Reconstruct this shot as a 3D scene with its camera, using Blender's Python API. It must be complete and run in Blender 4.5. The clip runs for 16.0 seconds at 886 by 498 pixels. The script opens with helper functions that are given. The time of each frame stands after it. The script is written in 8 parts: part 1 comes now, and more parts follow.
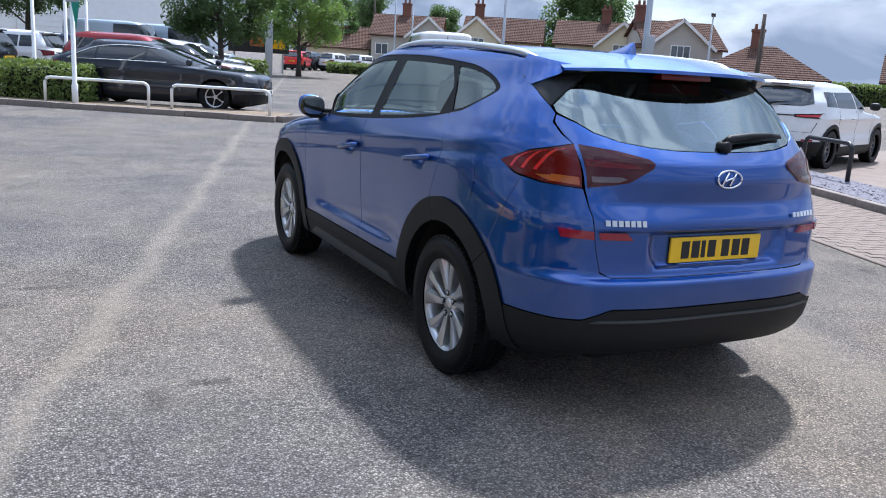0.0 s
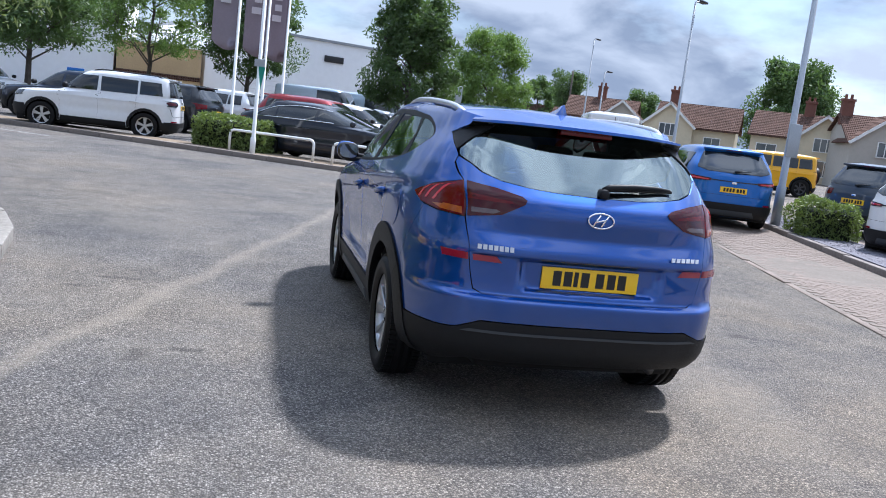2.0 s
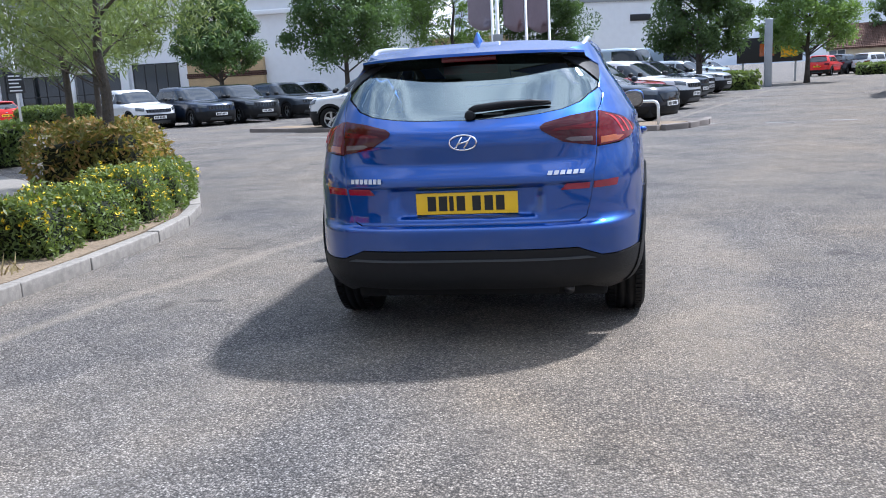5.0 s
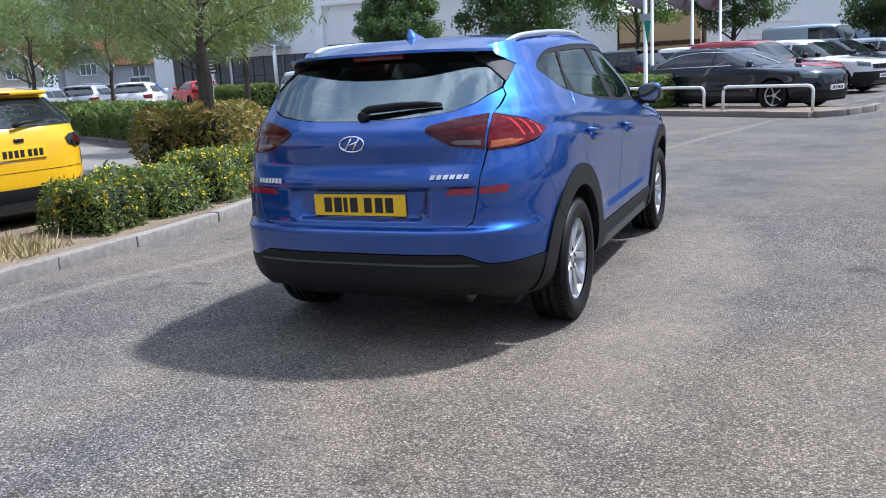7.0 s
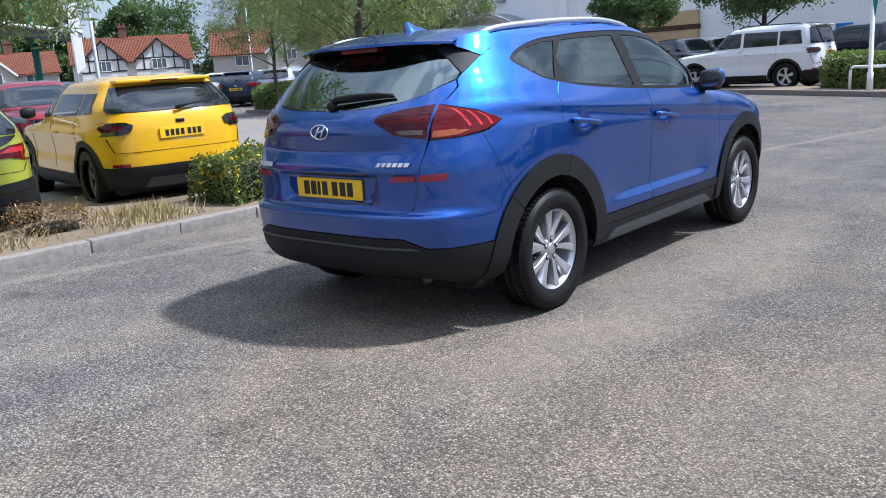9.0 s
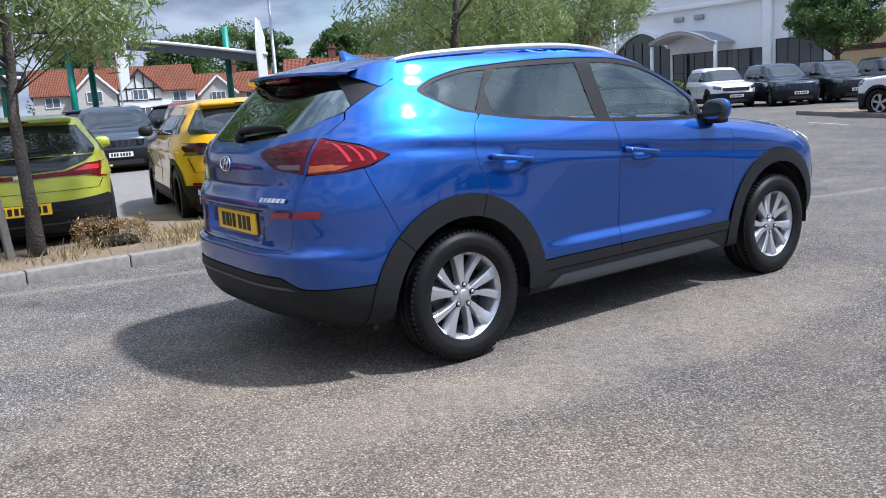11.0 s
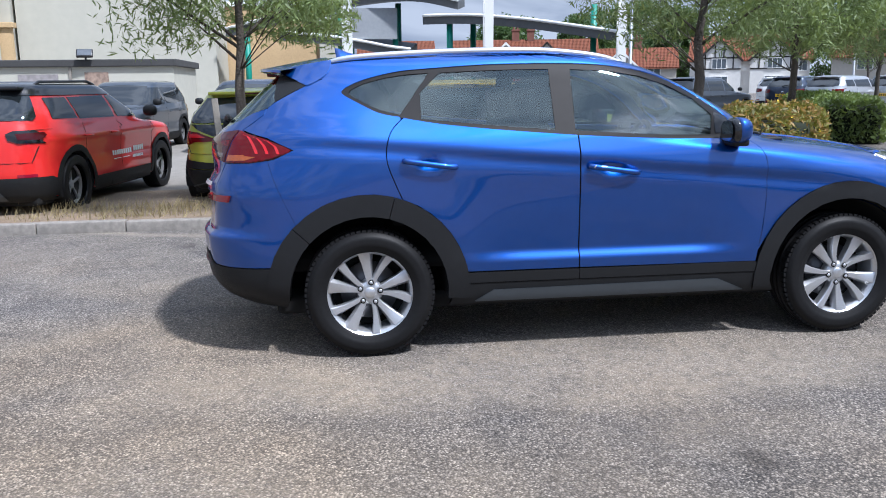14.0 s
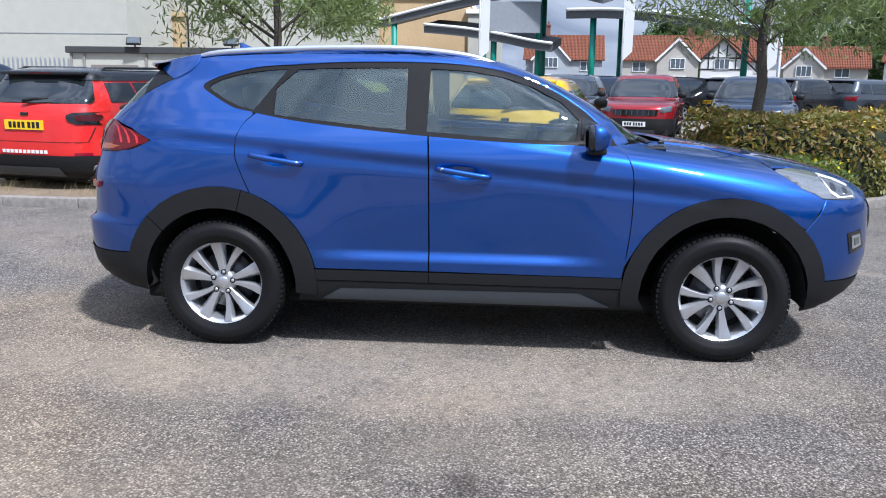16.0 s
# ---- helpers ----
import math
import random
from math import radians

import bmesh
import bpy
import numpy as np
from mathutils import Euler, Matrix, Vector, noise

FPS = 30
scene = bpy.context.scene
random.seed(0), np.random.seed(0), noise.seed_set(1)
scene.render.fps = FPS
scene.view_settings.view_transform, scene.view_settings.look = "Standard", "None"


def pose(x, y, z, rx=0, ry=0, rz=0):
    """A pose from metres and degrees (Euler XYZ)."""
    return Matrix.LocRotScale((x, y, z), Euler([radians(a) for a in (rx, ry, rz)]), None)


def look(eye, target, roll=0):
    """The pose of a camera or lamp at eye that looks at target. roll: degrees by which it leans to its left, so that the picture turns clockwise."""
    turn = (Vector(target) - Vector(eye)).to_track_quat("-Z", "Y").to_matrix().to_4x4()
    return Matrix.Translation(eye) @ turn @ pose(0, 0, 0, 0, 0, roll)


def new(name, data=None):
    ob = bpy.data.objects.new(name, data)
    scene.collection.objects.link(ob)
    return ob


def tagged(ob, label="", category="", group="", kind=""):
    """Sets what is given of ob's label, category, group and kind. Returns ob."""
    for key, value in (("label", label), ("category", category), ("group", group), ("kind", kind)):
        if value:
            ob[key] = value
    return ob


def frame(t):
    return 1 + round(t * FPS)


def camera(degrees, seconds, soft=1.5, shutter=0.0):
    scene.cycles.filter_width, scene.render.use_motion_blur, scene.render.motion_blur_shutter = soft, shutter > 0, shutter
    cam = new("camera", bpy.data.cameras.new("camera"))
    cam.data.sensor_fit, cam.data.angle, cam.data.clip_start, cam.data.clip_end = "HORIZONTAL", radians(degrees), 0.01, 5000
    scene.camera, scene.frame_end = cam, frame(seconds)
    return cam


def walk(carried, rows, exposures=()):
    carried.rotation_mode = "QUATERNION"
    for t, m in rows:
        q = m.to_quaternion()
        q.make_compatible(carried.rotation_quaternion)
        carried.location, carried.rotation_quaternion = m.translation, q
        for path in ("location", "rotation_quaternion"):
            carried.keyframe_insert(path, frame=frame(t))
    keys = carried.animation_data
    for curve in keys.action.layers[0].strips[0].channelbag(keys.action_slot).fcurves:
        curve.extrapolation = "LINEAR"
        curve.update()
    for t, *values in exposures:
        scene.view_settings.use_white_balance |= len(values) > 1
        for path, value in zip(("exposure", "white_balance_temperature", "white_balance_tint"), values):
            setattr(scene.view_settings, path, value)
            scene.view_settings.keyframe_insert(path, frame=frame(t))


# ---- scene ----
cam = camera(55.7, 16.0, soft=1.0)
PATH = [
    (0, (-2.712, -3.498, 1.499), (-1.818, -1.762, 1.065), 3.5),
    (0.5, (-2.608, -3.881, 1.501), (-1.769, -2.102, 1.137), 4.0),
    (1, (-2.371, -4.166, 1.47), (-1.612, -2.353, 1.1), 5.1),
    (1.5, (-2.085, -4.486, 1.458), (-1.477, -2.615, 1.095), 6.6),
    (2, (-1.723, -4.696, 1.47), (-1.251, -2.775, 1.174), 6.9),
    (2.5, (-1.308, -4.796, 1.47), (-0.908, -2.854, 1.21), 3.5),
    (3, (-0.908, -4.935, 1.45), (-0.533, -2.993, 1.151), 0.8),
    (3.5, (-0.54, -4.914, 1.41), (-0.284, -2.946, 1.157), -0.1),
    (4, (-0.15, -4.932, 1.378), (-0.102, -2.955, 1.085), -0.6),
    (4.5, (0.252, -5.044, 1.384), (0.078, -3.085, 1.02), -2.1),
    (7, (2.082, -4.481, 1.419), (1.281, -2.697, 1.001), -3.3),
    (7.5, (2.441, -4.379, 1.426), (1.549, -2.636, 1.02), -3.6),
    (8, (2.765, -4.151, 1.423), (1.783, -2.452, 1.032), -3.8),
    (8.5, (3.111, -4.007, 1.401), (1.969, -2.413, 1.007), -4.0),
    (8.7, (3.258, -3.952, 1.406), (2.047, -2.414, 0.994), -4.0),
    (10.8, (4.23, -2.622, 1.376), (2.641, -1.469, 0.994), -3.5),
    (11, (4.279, -2.478, 1.372), (2.663, -1.358, 1.009), -3.7),
    (11.5, (4.409, -2.1, 1.367), (2.739, -1.057, 1.019), -4.1),
    (12, (4.514, -1.696, 1.343), (2.772, -0.799, 0.942), -3.1),
    (12.5, (4.712, -1.295, 1.335), (2.903, -0.564, 0.898), -1.8),
    (13, (4.942, -0.952, 1.332), (3.079, -0.385, 0.876), -1.1),
    (13.5, (5.06, -0.572, 1.377), (3.144, -0.162, 0.974), -1.2),
    (14, (5.203, -0.178, 1.421), (3.257, 0.078, 1.038), -0.7),
    (14.5, (5.265, 0.236, 1.422), (3.307, 0.345, 1.031), 0.2),
    (15, (5.237, 0.671, 1.469), (3.275, 0.679, 1.081), 0.7),
    (15.5, (5.253, 1.108, 1.46), (3.292, 1.035, 1.073), 1.1),
    (16, (5.211, 1.522, 1.45), (3.256, 1.378, 1.051), 0.8),
]
walk(cam, [(t, look(eye, target, roll)) for t, eye, target, roll in PATH], [(0.0, 0.68, 5700, 12), (1.5, 0.69, 5700, 12), (4.7, 0.74, 5700, 12), (7.0, 0.54, 5700, 12), (11.0, 0.50, 5700, 12), (16.0, 0.45, 5700, 12)])

# ---- light: bright cloudy summer sky, sun ahead of and to the right of the car ----
SUN = Vector((0.52, 0.45, 1.0)).normalized()
world = bpy.data.worlds.new("sky")
scene.world = world
world.use_nodes = True
wn, wl = world.node_tree.nodes, world.node_tree.links
wn.clear()
sky = wn.new("ShaderNodeTexSky")
sky.sky_type, sky.sun_disc = "NISHITA", False
sky.sun_elevation = math.asin(SUN.z)
sky.sun_rotation = math.atan2(SUN.x, SUN.y)
coord = wn.new("ShaderNodeTexCoord")
flat = wn.new("ShaderNodeMapping")
flat.inputs["Scale"].default_value = (1.0, 1.0, 2.6)
wl.new(coord.outputs["Generated"], flat.inputs["Vector"])
cloud = wn.new("ShaderNodeTexNoise")
cloud.inputs["Scale"].default_value, cloud.inputs["Detail"].default_value, cloud.inputs["Roughness"].default_value = 2.6, 7, 0.55
wl.new(flat.outputs[0], cloud.inputs["Vector"])
cover = wn.new("ShaderNodeValToRGB")
cover.color_ramp.elements[0].position, cover.color_ramp.elements[1].position = 0.31, 0.47
wl.new(cloud.outputs["Fac"], cover.inputs[0])
shape = wn.new("ShaderNodeTexNoise")
shape.inputs["Scale"].default_value, shape.inputs["Detail"].default_value, shape.inputs["Distortion"].default_value = 5.0, 9, 0.4
wl.new(flat.outputs[0], shape.inputs["Vector"])
tone = wn.new("ShaderNodeValToRGB")
tone.color_ramp.elements[0].position, tone.color_ramp.elements[1].position = 0.42, 0.58
tone.color_ramp.elements[0].color = (2.0, 2.4, 3.1, 1)
tone.color_ramp.elements[1].color = (4.05, 4.42, 5.0, 1)
wl.new(shape.outputs["Fac"], tone.inputs[0])
mixer = wn.new("ShaderNodeMix")
mixer.data_type = "RGBA"
wl.new(cover.outputs[0], mixer.inputs[0])
wl.new(sky.outputs[0], mixer.inputs[6])
wl.new(tone.outputs[0], mixer.inputs[7])
back = wn.new("ShaderNodeBackground")
back.inputs["Strength"].default_value = 0.105
# the cloud layer is thinner and brighter overhead
aim = wn.new("ShaderNodeVectorMath")
aim.operation = "DOT_PRODUCT"
wl.new(coord.outputs["Generated"], aim.inputs[0])
aim.inputs[1].default_value = Vector((0.15, 0.13, 0.98)).normalized()
glow = wn.new("ShaderNodeMapRange")
glow.inputs["From Min"].default_value, glow.inputs["From Max"].default_value = 0.40, 0.9
glow.inputs["To Min"].default_value, glow.inputs["To Max"].default_value = 1.0, 2.6
wl.new(aim.outputs["Value"], glow.inputs["Value"])
bright = wn.new("ShaderNodeVectorMath")
bright.operation = "SCALE"
wl.new(mixer.outputs[2], bright.inputs[0])
wl.new(glow.outputs[0], bright.inputs["Scale"])
wl.new(bright.outputs[0], back.inputs["Color"])
wout = wn.new("ShaderNodeOutputWorld")
wl.new(back.outputs[0], wout.inputs[0])
sun = bpy.data.lights.new("sun", "SUN")
sun.energy, sun.angle, sun.color = 4.8, radians(4.0), (1.0, 0.96, 0.91)
sun_lamp = new("sun", sun)
sun_lamp.matrix_world = look((20, 20, 40), (20 - SUN.x, 20 - SUN.y, 40 - SUN.z))

# ---- materials ----
def mat(name, colour, rough=0.6, metal=0.0, vary=0.12, scale=6.0, bump=0.0, bump_scale=60.0, coat=0.0, random_tint=0.0, spec=0.5):
    """A surface with two scales of variation in colour, uneven gloss and fine relief."""
    m = bpy.data.materials.new(name)
    m.use_nodes = True
    n, l = m.node_tree.nodes, m.node_tree.links
    b = n["Principled BSDF"]
    b.inputs["Roughness"].default_value, b.inputs["Metallic"].default_value = rough, metal
    b.inputs["Coat Weight"].default_value = coat
    b.inputs["Coat Roughness"].default_value = 0.04
    b.inputs["Specular IOR Level"].default_value = spec
    c = (*colour, 1)
    b.inputs["Base Color"].default_value = c
    if vary or random_tint:
        tc = n.new("ShaderNodeTexCoord")
        big, small = n.new("ShaderNodeTexNoise"), n.new("ShaderNodeTexNoise")
        big.inputs["Scale"].default_value, big.inputs["Detail"].default_value = scale * 0.25, 4
        small.inputs["Scale"].default_value, small.inputs["Detail"].default_value = scale * 4, 5
        l.new(tc.outputs["Object"], big.inputs["Vector"])
        l.new(tc.outputs["Object"], small.inputs["Vector"])
        add = n.new("ShaderNodeMath")
        add.operation = "ADD"
        l.new(big.outputs["Fac"], add.inputs[0])
        l.new(small.outputs["Fac"], add.inputs[1])
        span = n.new("ShaderNodeMapRange")
        span.inputs["From Min"].default_value, span.inputs["From Max"].default_value = 0.6, 1.4
        span.inputs["To Min"].default_value, span.inputs["To Max"].default_value = 1 - vary, 1 + vary
        l.new(add.outputs[0], span.inputs["Value"])
        value = span.outputs[0]
        if random_tint:
            info = n.new("ShaderNodeObjectInfo")
            geo = n.new("ShaderNodeNewGeometry")
            both = n.new("ShaderNodeMath")
            both.operation = "ADD"
            l.new(info.outputs["Random"], both.inputs[0])
            l.new(geo.outputs["Random Per Island"], both.inputs[1])
            r = n.new("ShaderNodeMapRange")
            r.inputs["From Min"].default_value, r.inputs["From Max"].default_value = 0, 2
            r.inputs["To Min"].default_value, r.inputs["To Max"].default_value = 1 - random_tint, 1 + random_tint
            l.new(both.outputs[0], r.inputs["Value"])
            mu = n.new("ShaderNodeMath")
            mu.operation = "MULTIPLY"
            l.new(value, mu.inputs[0])
            l.new(r.outputs[0], mu.inputs[1])
            value = mu.outputs[0]
        mul = n.new("ShaderNodeVectorMath")
        mul.operation = "SCALE"
        mul.inputs[0].default_value = colour
        l.new(value, mul.inputs["Scale"])
        l.new(mul.outputs[0], b.inputs["Base Color"])
        if bump:
            bn = n.new("ShaderNodeTexNoise")
            bn.inputs["Scale"].default_value, bn.inputs["Detail"].default_value = bump_scale, 4
            l.new(tc.outputs["Object"], bn.inputs["Vector"])
            bp = n.new("ShaderNodeBump")
            bp.inputs["Strength"].default_value, bp.inputs["Distance"].default_value = 1.0, bump
            l.new(bn.outputs["Fac"], bp.inputs["Height"])
            l.new(bp.outputs[0], b.inputs["Normal"])
    return m


def glass_mat(name, tint, rough=0.0, ior=1.65):
    """Thin car or window glass: clear and tinted, mirror-like at a slant."""
    m = bpy.data.materials.new(name)
    m.use_nodes = True
    n, l = m.node_tree.nodes, m.node_tree.links
    n.remove(n["Principled BSDF"])
    clear, gloss, mix = n.new("ShaderNodeBsdfTransparent"), n.new("ShaderNodeBsdfGlossy"), n.new("ShaderNodeMixShader")
    clear.inputs[0].default_value = (*tint, 1)
    gloss.inputs["Roughness"].default_value = rough
    gloss.inputs["Color"].default_value = (0.86, 0.97, 0.94, 1)
    f = n.new("ShaderNodeFresnel")
    f.inputs["IOR"].default_value = ior
    l.new(f.outputs[0], mix.inputs[0])
    l.new(clear.outputs[0], mix.inputs[1])
    l.new(gloss.outputs[0], mix.inputs[2])
    l.new(mix.outputs[0], n["Material Output"].inputs[0])
    return m


def paint(name, colour, metallic=0.0, rough=0.3):
    return mat(name, colour, rough, metallic, vary=0.05, scale=3, coat=1.0, spec=0.15)


BLUE = paint("blue_metallic_paint", (0.006, 0.068, 0.318), 0.84, 0.42)
BLUE.node_tree.nodes["Principled BSDF"].inputs["Coat IOR"].default_value = 1.68
BLACK_PLASTIC = mat("grained_black_plastic", (0.012, 0.0125, 0.0135), 0.55, vary=0.15, scale=8, bump=0.0006, bump_scale=700, spec=0.25)
SATIN_GREY = mat("satin_grey_plastic", (0.045, 0.052, 0.058), 0.42, vary=0.08)
GLOSS_BLACK = mat("gloss_black", (0.008, 0.008, 0.009), 0.08, vary=0.05, coat=0.6)
SHELL_BLACK = mat("underbody_black", (0.006, 0.006, 0.006), 0.9, vary=0.2)
RUBBER = mat("tyre_rubber", (0.010, 0.010, 0.0105), 0.5, vary=0.25, scale=14, bump=0.0004, bump_scale=220, spec=0.16)
ALLOY = mat("silver_alloy", (0.56, 0.57, 0.59), 0.30, 0.75, vary=0.06, scale=20)
DARK_ALLOY = mat("dark_alloy", (0.085, 0.085, 0.09), 0.35, 0.7, vary=0.1)
CHROME = mat("chrome", (0.82, 0.83, 0.85), 0.08, 1.0, vary=0.03)
MIRROR_GLASS = mat("dark_mirror", (0.30, 0.31, 0.33), 0.03, 1.0, vary=0.03)
ALU = mat("brushed_aluminium", (0.72, 0.73, 0.75), 0.3, 0.9, vary=0.06, scale=12)
LAMP_RED = mat("red_lamp_plastic", (0.115, 0.002, 0.004), 0.08, vary=0.2, scale=30, coat=0.4, spec=0.25)
LAMP_DARK = mat("smoked_lamp_plastic", (0.055, 0.002, 0.004), 0.06, vary=0.2, scale=30, coat=0.4, spec=0.25)
LAMP_AMBER = mat("amber_lamp", (0.36, 0.075, 0.008), 0.15, vary=0.35, scale=60, coat=1.0)
LAMP_BRIGHT = mat("bright_red_lamp_bar", (0.60, 0.008, 0.014), 0.15, vary=0.08, scale=50, coat=1.0)
LAMP_CLEAR = mat("clear_lamp", (0.13, 0.14, 0.15), 0.12, 0.5, vary=0.3, scale=50, coat=1.0)
LAMP_SILVER = mat("silvered_lamp_housing", (0.20, 0.21, 0.22), 0.16, 0.35, vary=0.25, scale=16, coat=1.0)
LAMP_PALE = mat("pale_lamp_lens", (0.115, 0.075, 0.075), 0.15, vary=0.15, scale=50, coat=0.8)
REFLECTOR = mat("red_reflector", (0.25, 0.003, 0.022), 0.2, vary=0.12, scale=80, coat=0.8)
PLATE_YELLOW = mat("yellow_plate", (0.92, 0.56, 0.012), 0.35, vary=0.03)
PLATE_WHITE = mat("white_plate", (0.75, 0.75, 0.74), 0.35, vary=0.03)
PRINT_BLACK = mat("black_print", (0.012, 0.012, 0.012), 0.5, vary=0.05)
SIDE_GLASS = glass_mat("green_tinted_glass", (0.80, 0.90, 0.85), 0.0, 2.1)
PRIVACY_GLASS = glass_mat("dark_tinted_glass", (0.55, 0.63, 0.60), 0.0, 2.1)
REAR_GLASS = glass_mat("tinted_rear_glass", (0.42, 0.47, 0.46), 0.0, 2.9)
BADGE = mat("bright_badge", (0.66, 0.67, 0.69), 0.3, 0.35, vary=0.03)
DARK_GLASS = mat("dark_window_glass", (0.012, 0.015, 0.017), 0.03, vary=0.1, spec=0.9)
PILLAR_FILM = mat("matt_black_pillar_film", (0.013, 0.0125, 0.013), 0.5, vary=0.1, spec=0.15)
SEAT_CLOTH = mat("dark_seat_cloth", (0.03, 0.03, 0.033), 0.9, vary=0.2, scale=30, bump=0.001, bump_scale=300)
TRIM_LIGHT = mat("light_grey_cabin_trim", (0.38, 0.38, 0.36), 0.8, vary=0.06)

KERB_STONE = mat("pale_kerb_concrete", (0.235, 0.215, 0.19), 0.85, vary=0.35, scale=5, bump=0.004, bump_scale=90, random_tint=0.12)
DARK_KERB = mat("weathered_kerb", (0.20, 0.17, 0.15), 0.9, vary=0.35, scale=5, bump=0.005, bump_scale=70, random_tint=0.2)
SOIL = mat("dry_soil", (0.20, 0.15, 0.10), 0.95, vary=0.35, scale=8, bump=0.02, bump_scale=30)
DRY_GRASS = mat("dry_grass", (0.42, 0.34, 0.17), 0.9, vary=0.2, random_tint=0.35)
GRAVEL = mat("grey_slate_chippings", (0.135, 0.128, 0.15), 0.85, vary=0.4, scale=25, bump=0.02, bump_scale=60, random_tint=0.5)
BRICK_PAVER = mat("red_brown_paver", (0.170, 0.130, 0.102), 0.85, vary=0.25, scale=10, bump=0.003, bump_scale=120, random_tint=0.14)
MORTAR = mat("sandy_joint", (0.155, 0.13, 0.105), 0.95, vary=0.25, scale=6, bump=0.003, bump_scale=200)
CONCRETE_YARD = mat("sandy_concrete_yard", (0.20, 0.183, 0.16), 0.9, vary=0.2, scale=1.5, bump=0.003, bump_scale=120)
CANOPY_DARK = mat("weathered_canopy_metal", (0.10, 0.105, 0.11), 0.55, 0.2, vary=0.2, scale=2)
WORN_WHITE = mat("worn_white_marking", (0.30, 0.29, 0.275), 0.8, vary=0.4, scale=12, bump=0.002, bump_scale=150)
WHITE_METAL = mat("white_painted_steel", (0.78, 0.79, 0.78), 0.4, vary=0.1, scale=8)
GREY_STEEL = mat("galvanised_steel", (0.36, 0.38, 0.40), 0.45, 0.5, vary=0.15, scale=10)
BLACK_STEEL = mat("black_painted_steel", (0.02, 0.02, 0.022), 0.4, vary=0.1)
GREEN_STEEL = mat("green_painted_steel", (0.01, 0.22, 0.16), 0.45, vary=0.1)
BARK = mat("rough_bark", (0.085, 0.072, 0.060), 0.95, vary=0.6, scale=14, bump=0.02, bump_scale=40)
LIMEWASH_TIMBER = mat("grey_weathered_timber", (0.25, 0.23, 0.20), 0.9, vary=0.25, scale=20, bump=0.004, bump_scale=60)


def leaf_mat(name, colour, tint):
    m = mat(name, colour, 0.55, vary=0.2, scale=3, random_tint=tint)
    b = m.node_tree.nodes["Principled BSDF"]
    b.inputs["Transmission Weight"].default_value = 0.0
    n, l = m.node_tree.nodes, m.node_tree.links
    through_leaf, mixed = n.new("ShaderNodeBsdfTranslucent"), n.new("ShaderNodeMixShader")
    through_leaf.inputs[0].default_value = (colour[0] * 1.5, colour[1] * 1.5, colour[2] * 0.9, 1)
    mixed.inputs[0].default_value = 0.35
    l.new(b.outputs[0], mixed.inputs[1])
    l.new(through_leaf.outputs[0], mixed.inputs[2])
    l.new(mixed.outputs[0], n["Material Output"].inputs[0])
    return m


LEAF_DARK = leaf_mat("dark_green_leaves", (0.078, 0.132, 0.044), 0.45)
LEAF_MID = leaf_mat("mid_green_leaves", (0.135, 0.215, 0.055), 0.4)
LEAF_GREY = leaf_mat("grey_green_narrow_leaves", (0.183, 0.238, 0.098), 0.5)
LEAF_HEDGE = leaf_mat("hedge_leaves", (0.135, 0.185, 0.052), 0.5)
LEAF_RUST = leaf_mat("rust_tipped_leaves", (0.36, 0.235, 0.09), 0.5)
LEAF_GOLD = leaf_mat("golden_green_leaves", (0.17, 0.165, 0.040), 0.4)
DRY_TWIG = leaf_mat("dry_brown_twigs", (0.17, 0.115, 0.075), 0.6)
FLOWER = mat("yellow_flowers", (0.80, 0.58, 0.02), 0.6, vary=0.1, random_tint=0.2)
# near-black colour stands in for the shade deep among hedge leaves
HEDGE_SHADE = mat("hedge_inner_shade", (0.012, 0.016, 0.007), 1.0, vary=0.3)
WALL_WHITE = mat("white_cladding", (0.86, 0.87, 0.88), 0.6, vary=0.05, scale=0.6)
WALL_CREAM = mat("cream_render", (0.46, 0.45, 0.385), 0.85, vary=0.07, scale=0.7, bump=0.003, bump_scale=40)
WALL_BEIGE = mat("sandy_brickwork", (0.50, 0.36, 0.20), 0.9, vary=0.15, scale=3, bump=0.004, bump_scale=25)
BAY_TAN = mat("tan_bay_surfacing", (0.235, 0.212, 0.178), 0.9, vary=0.22, scale=2.2, bump=0.002, bump_scale=180)
RENDER_PALE = mat("pale_house_render", (0.45, 0.425, 0.375), 0.9, vary=0.08, scale=1)
RENDER_WHITE = mat("white_house_render", (0.70, 0.69, 0.66), 0.9, vary=0.06, scale=1)
RENDER_YELLOW = mat("buff_house_render", (0.62, 0.55, 0.40), 0.9, vary=0.08, scale=1)
RENDER_GREY = mat("grey_house_render", (0.36, 0.385, 0.41), 0.9, vary=0.08, scale=1)
ROOF_ORANGE = mat("orange_pantiles", (0.205, 0.076, 0.045), 0.85, vary=0.25, scale=2, bump=0.03, bump_scale=9, spec=0.15)
ROOF_BROWN = mat("brown_tiles", (0.128, 0.076, 0.058), 0.9, vary=0.3, scale=4, bump=0.03, bump_scale=9, spec=0.1)


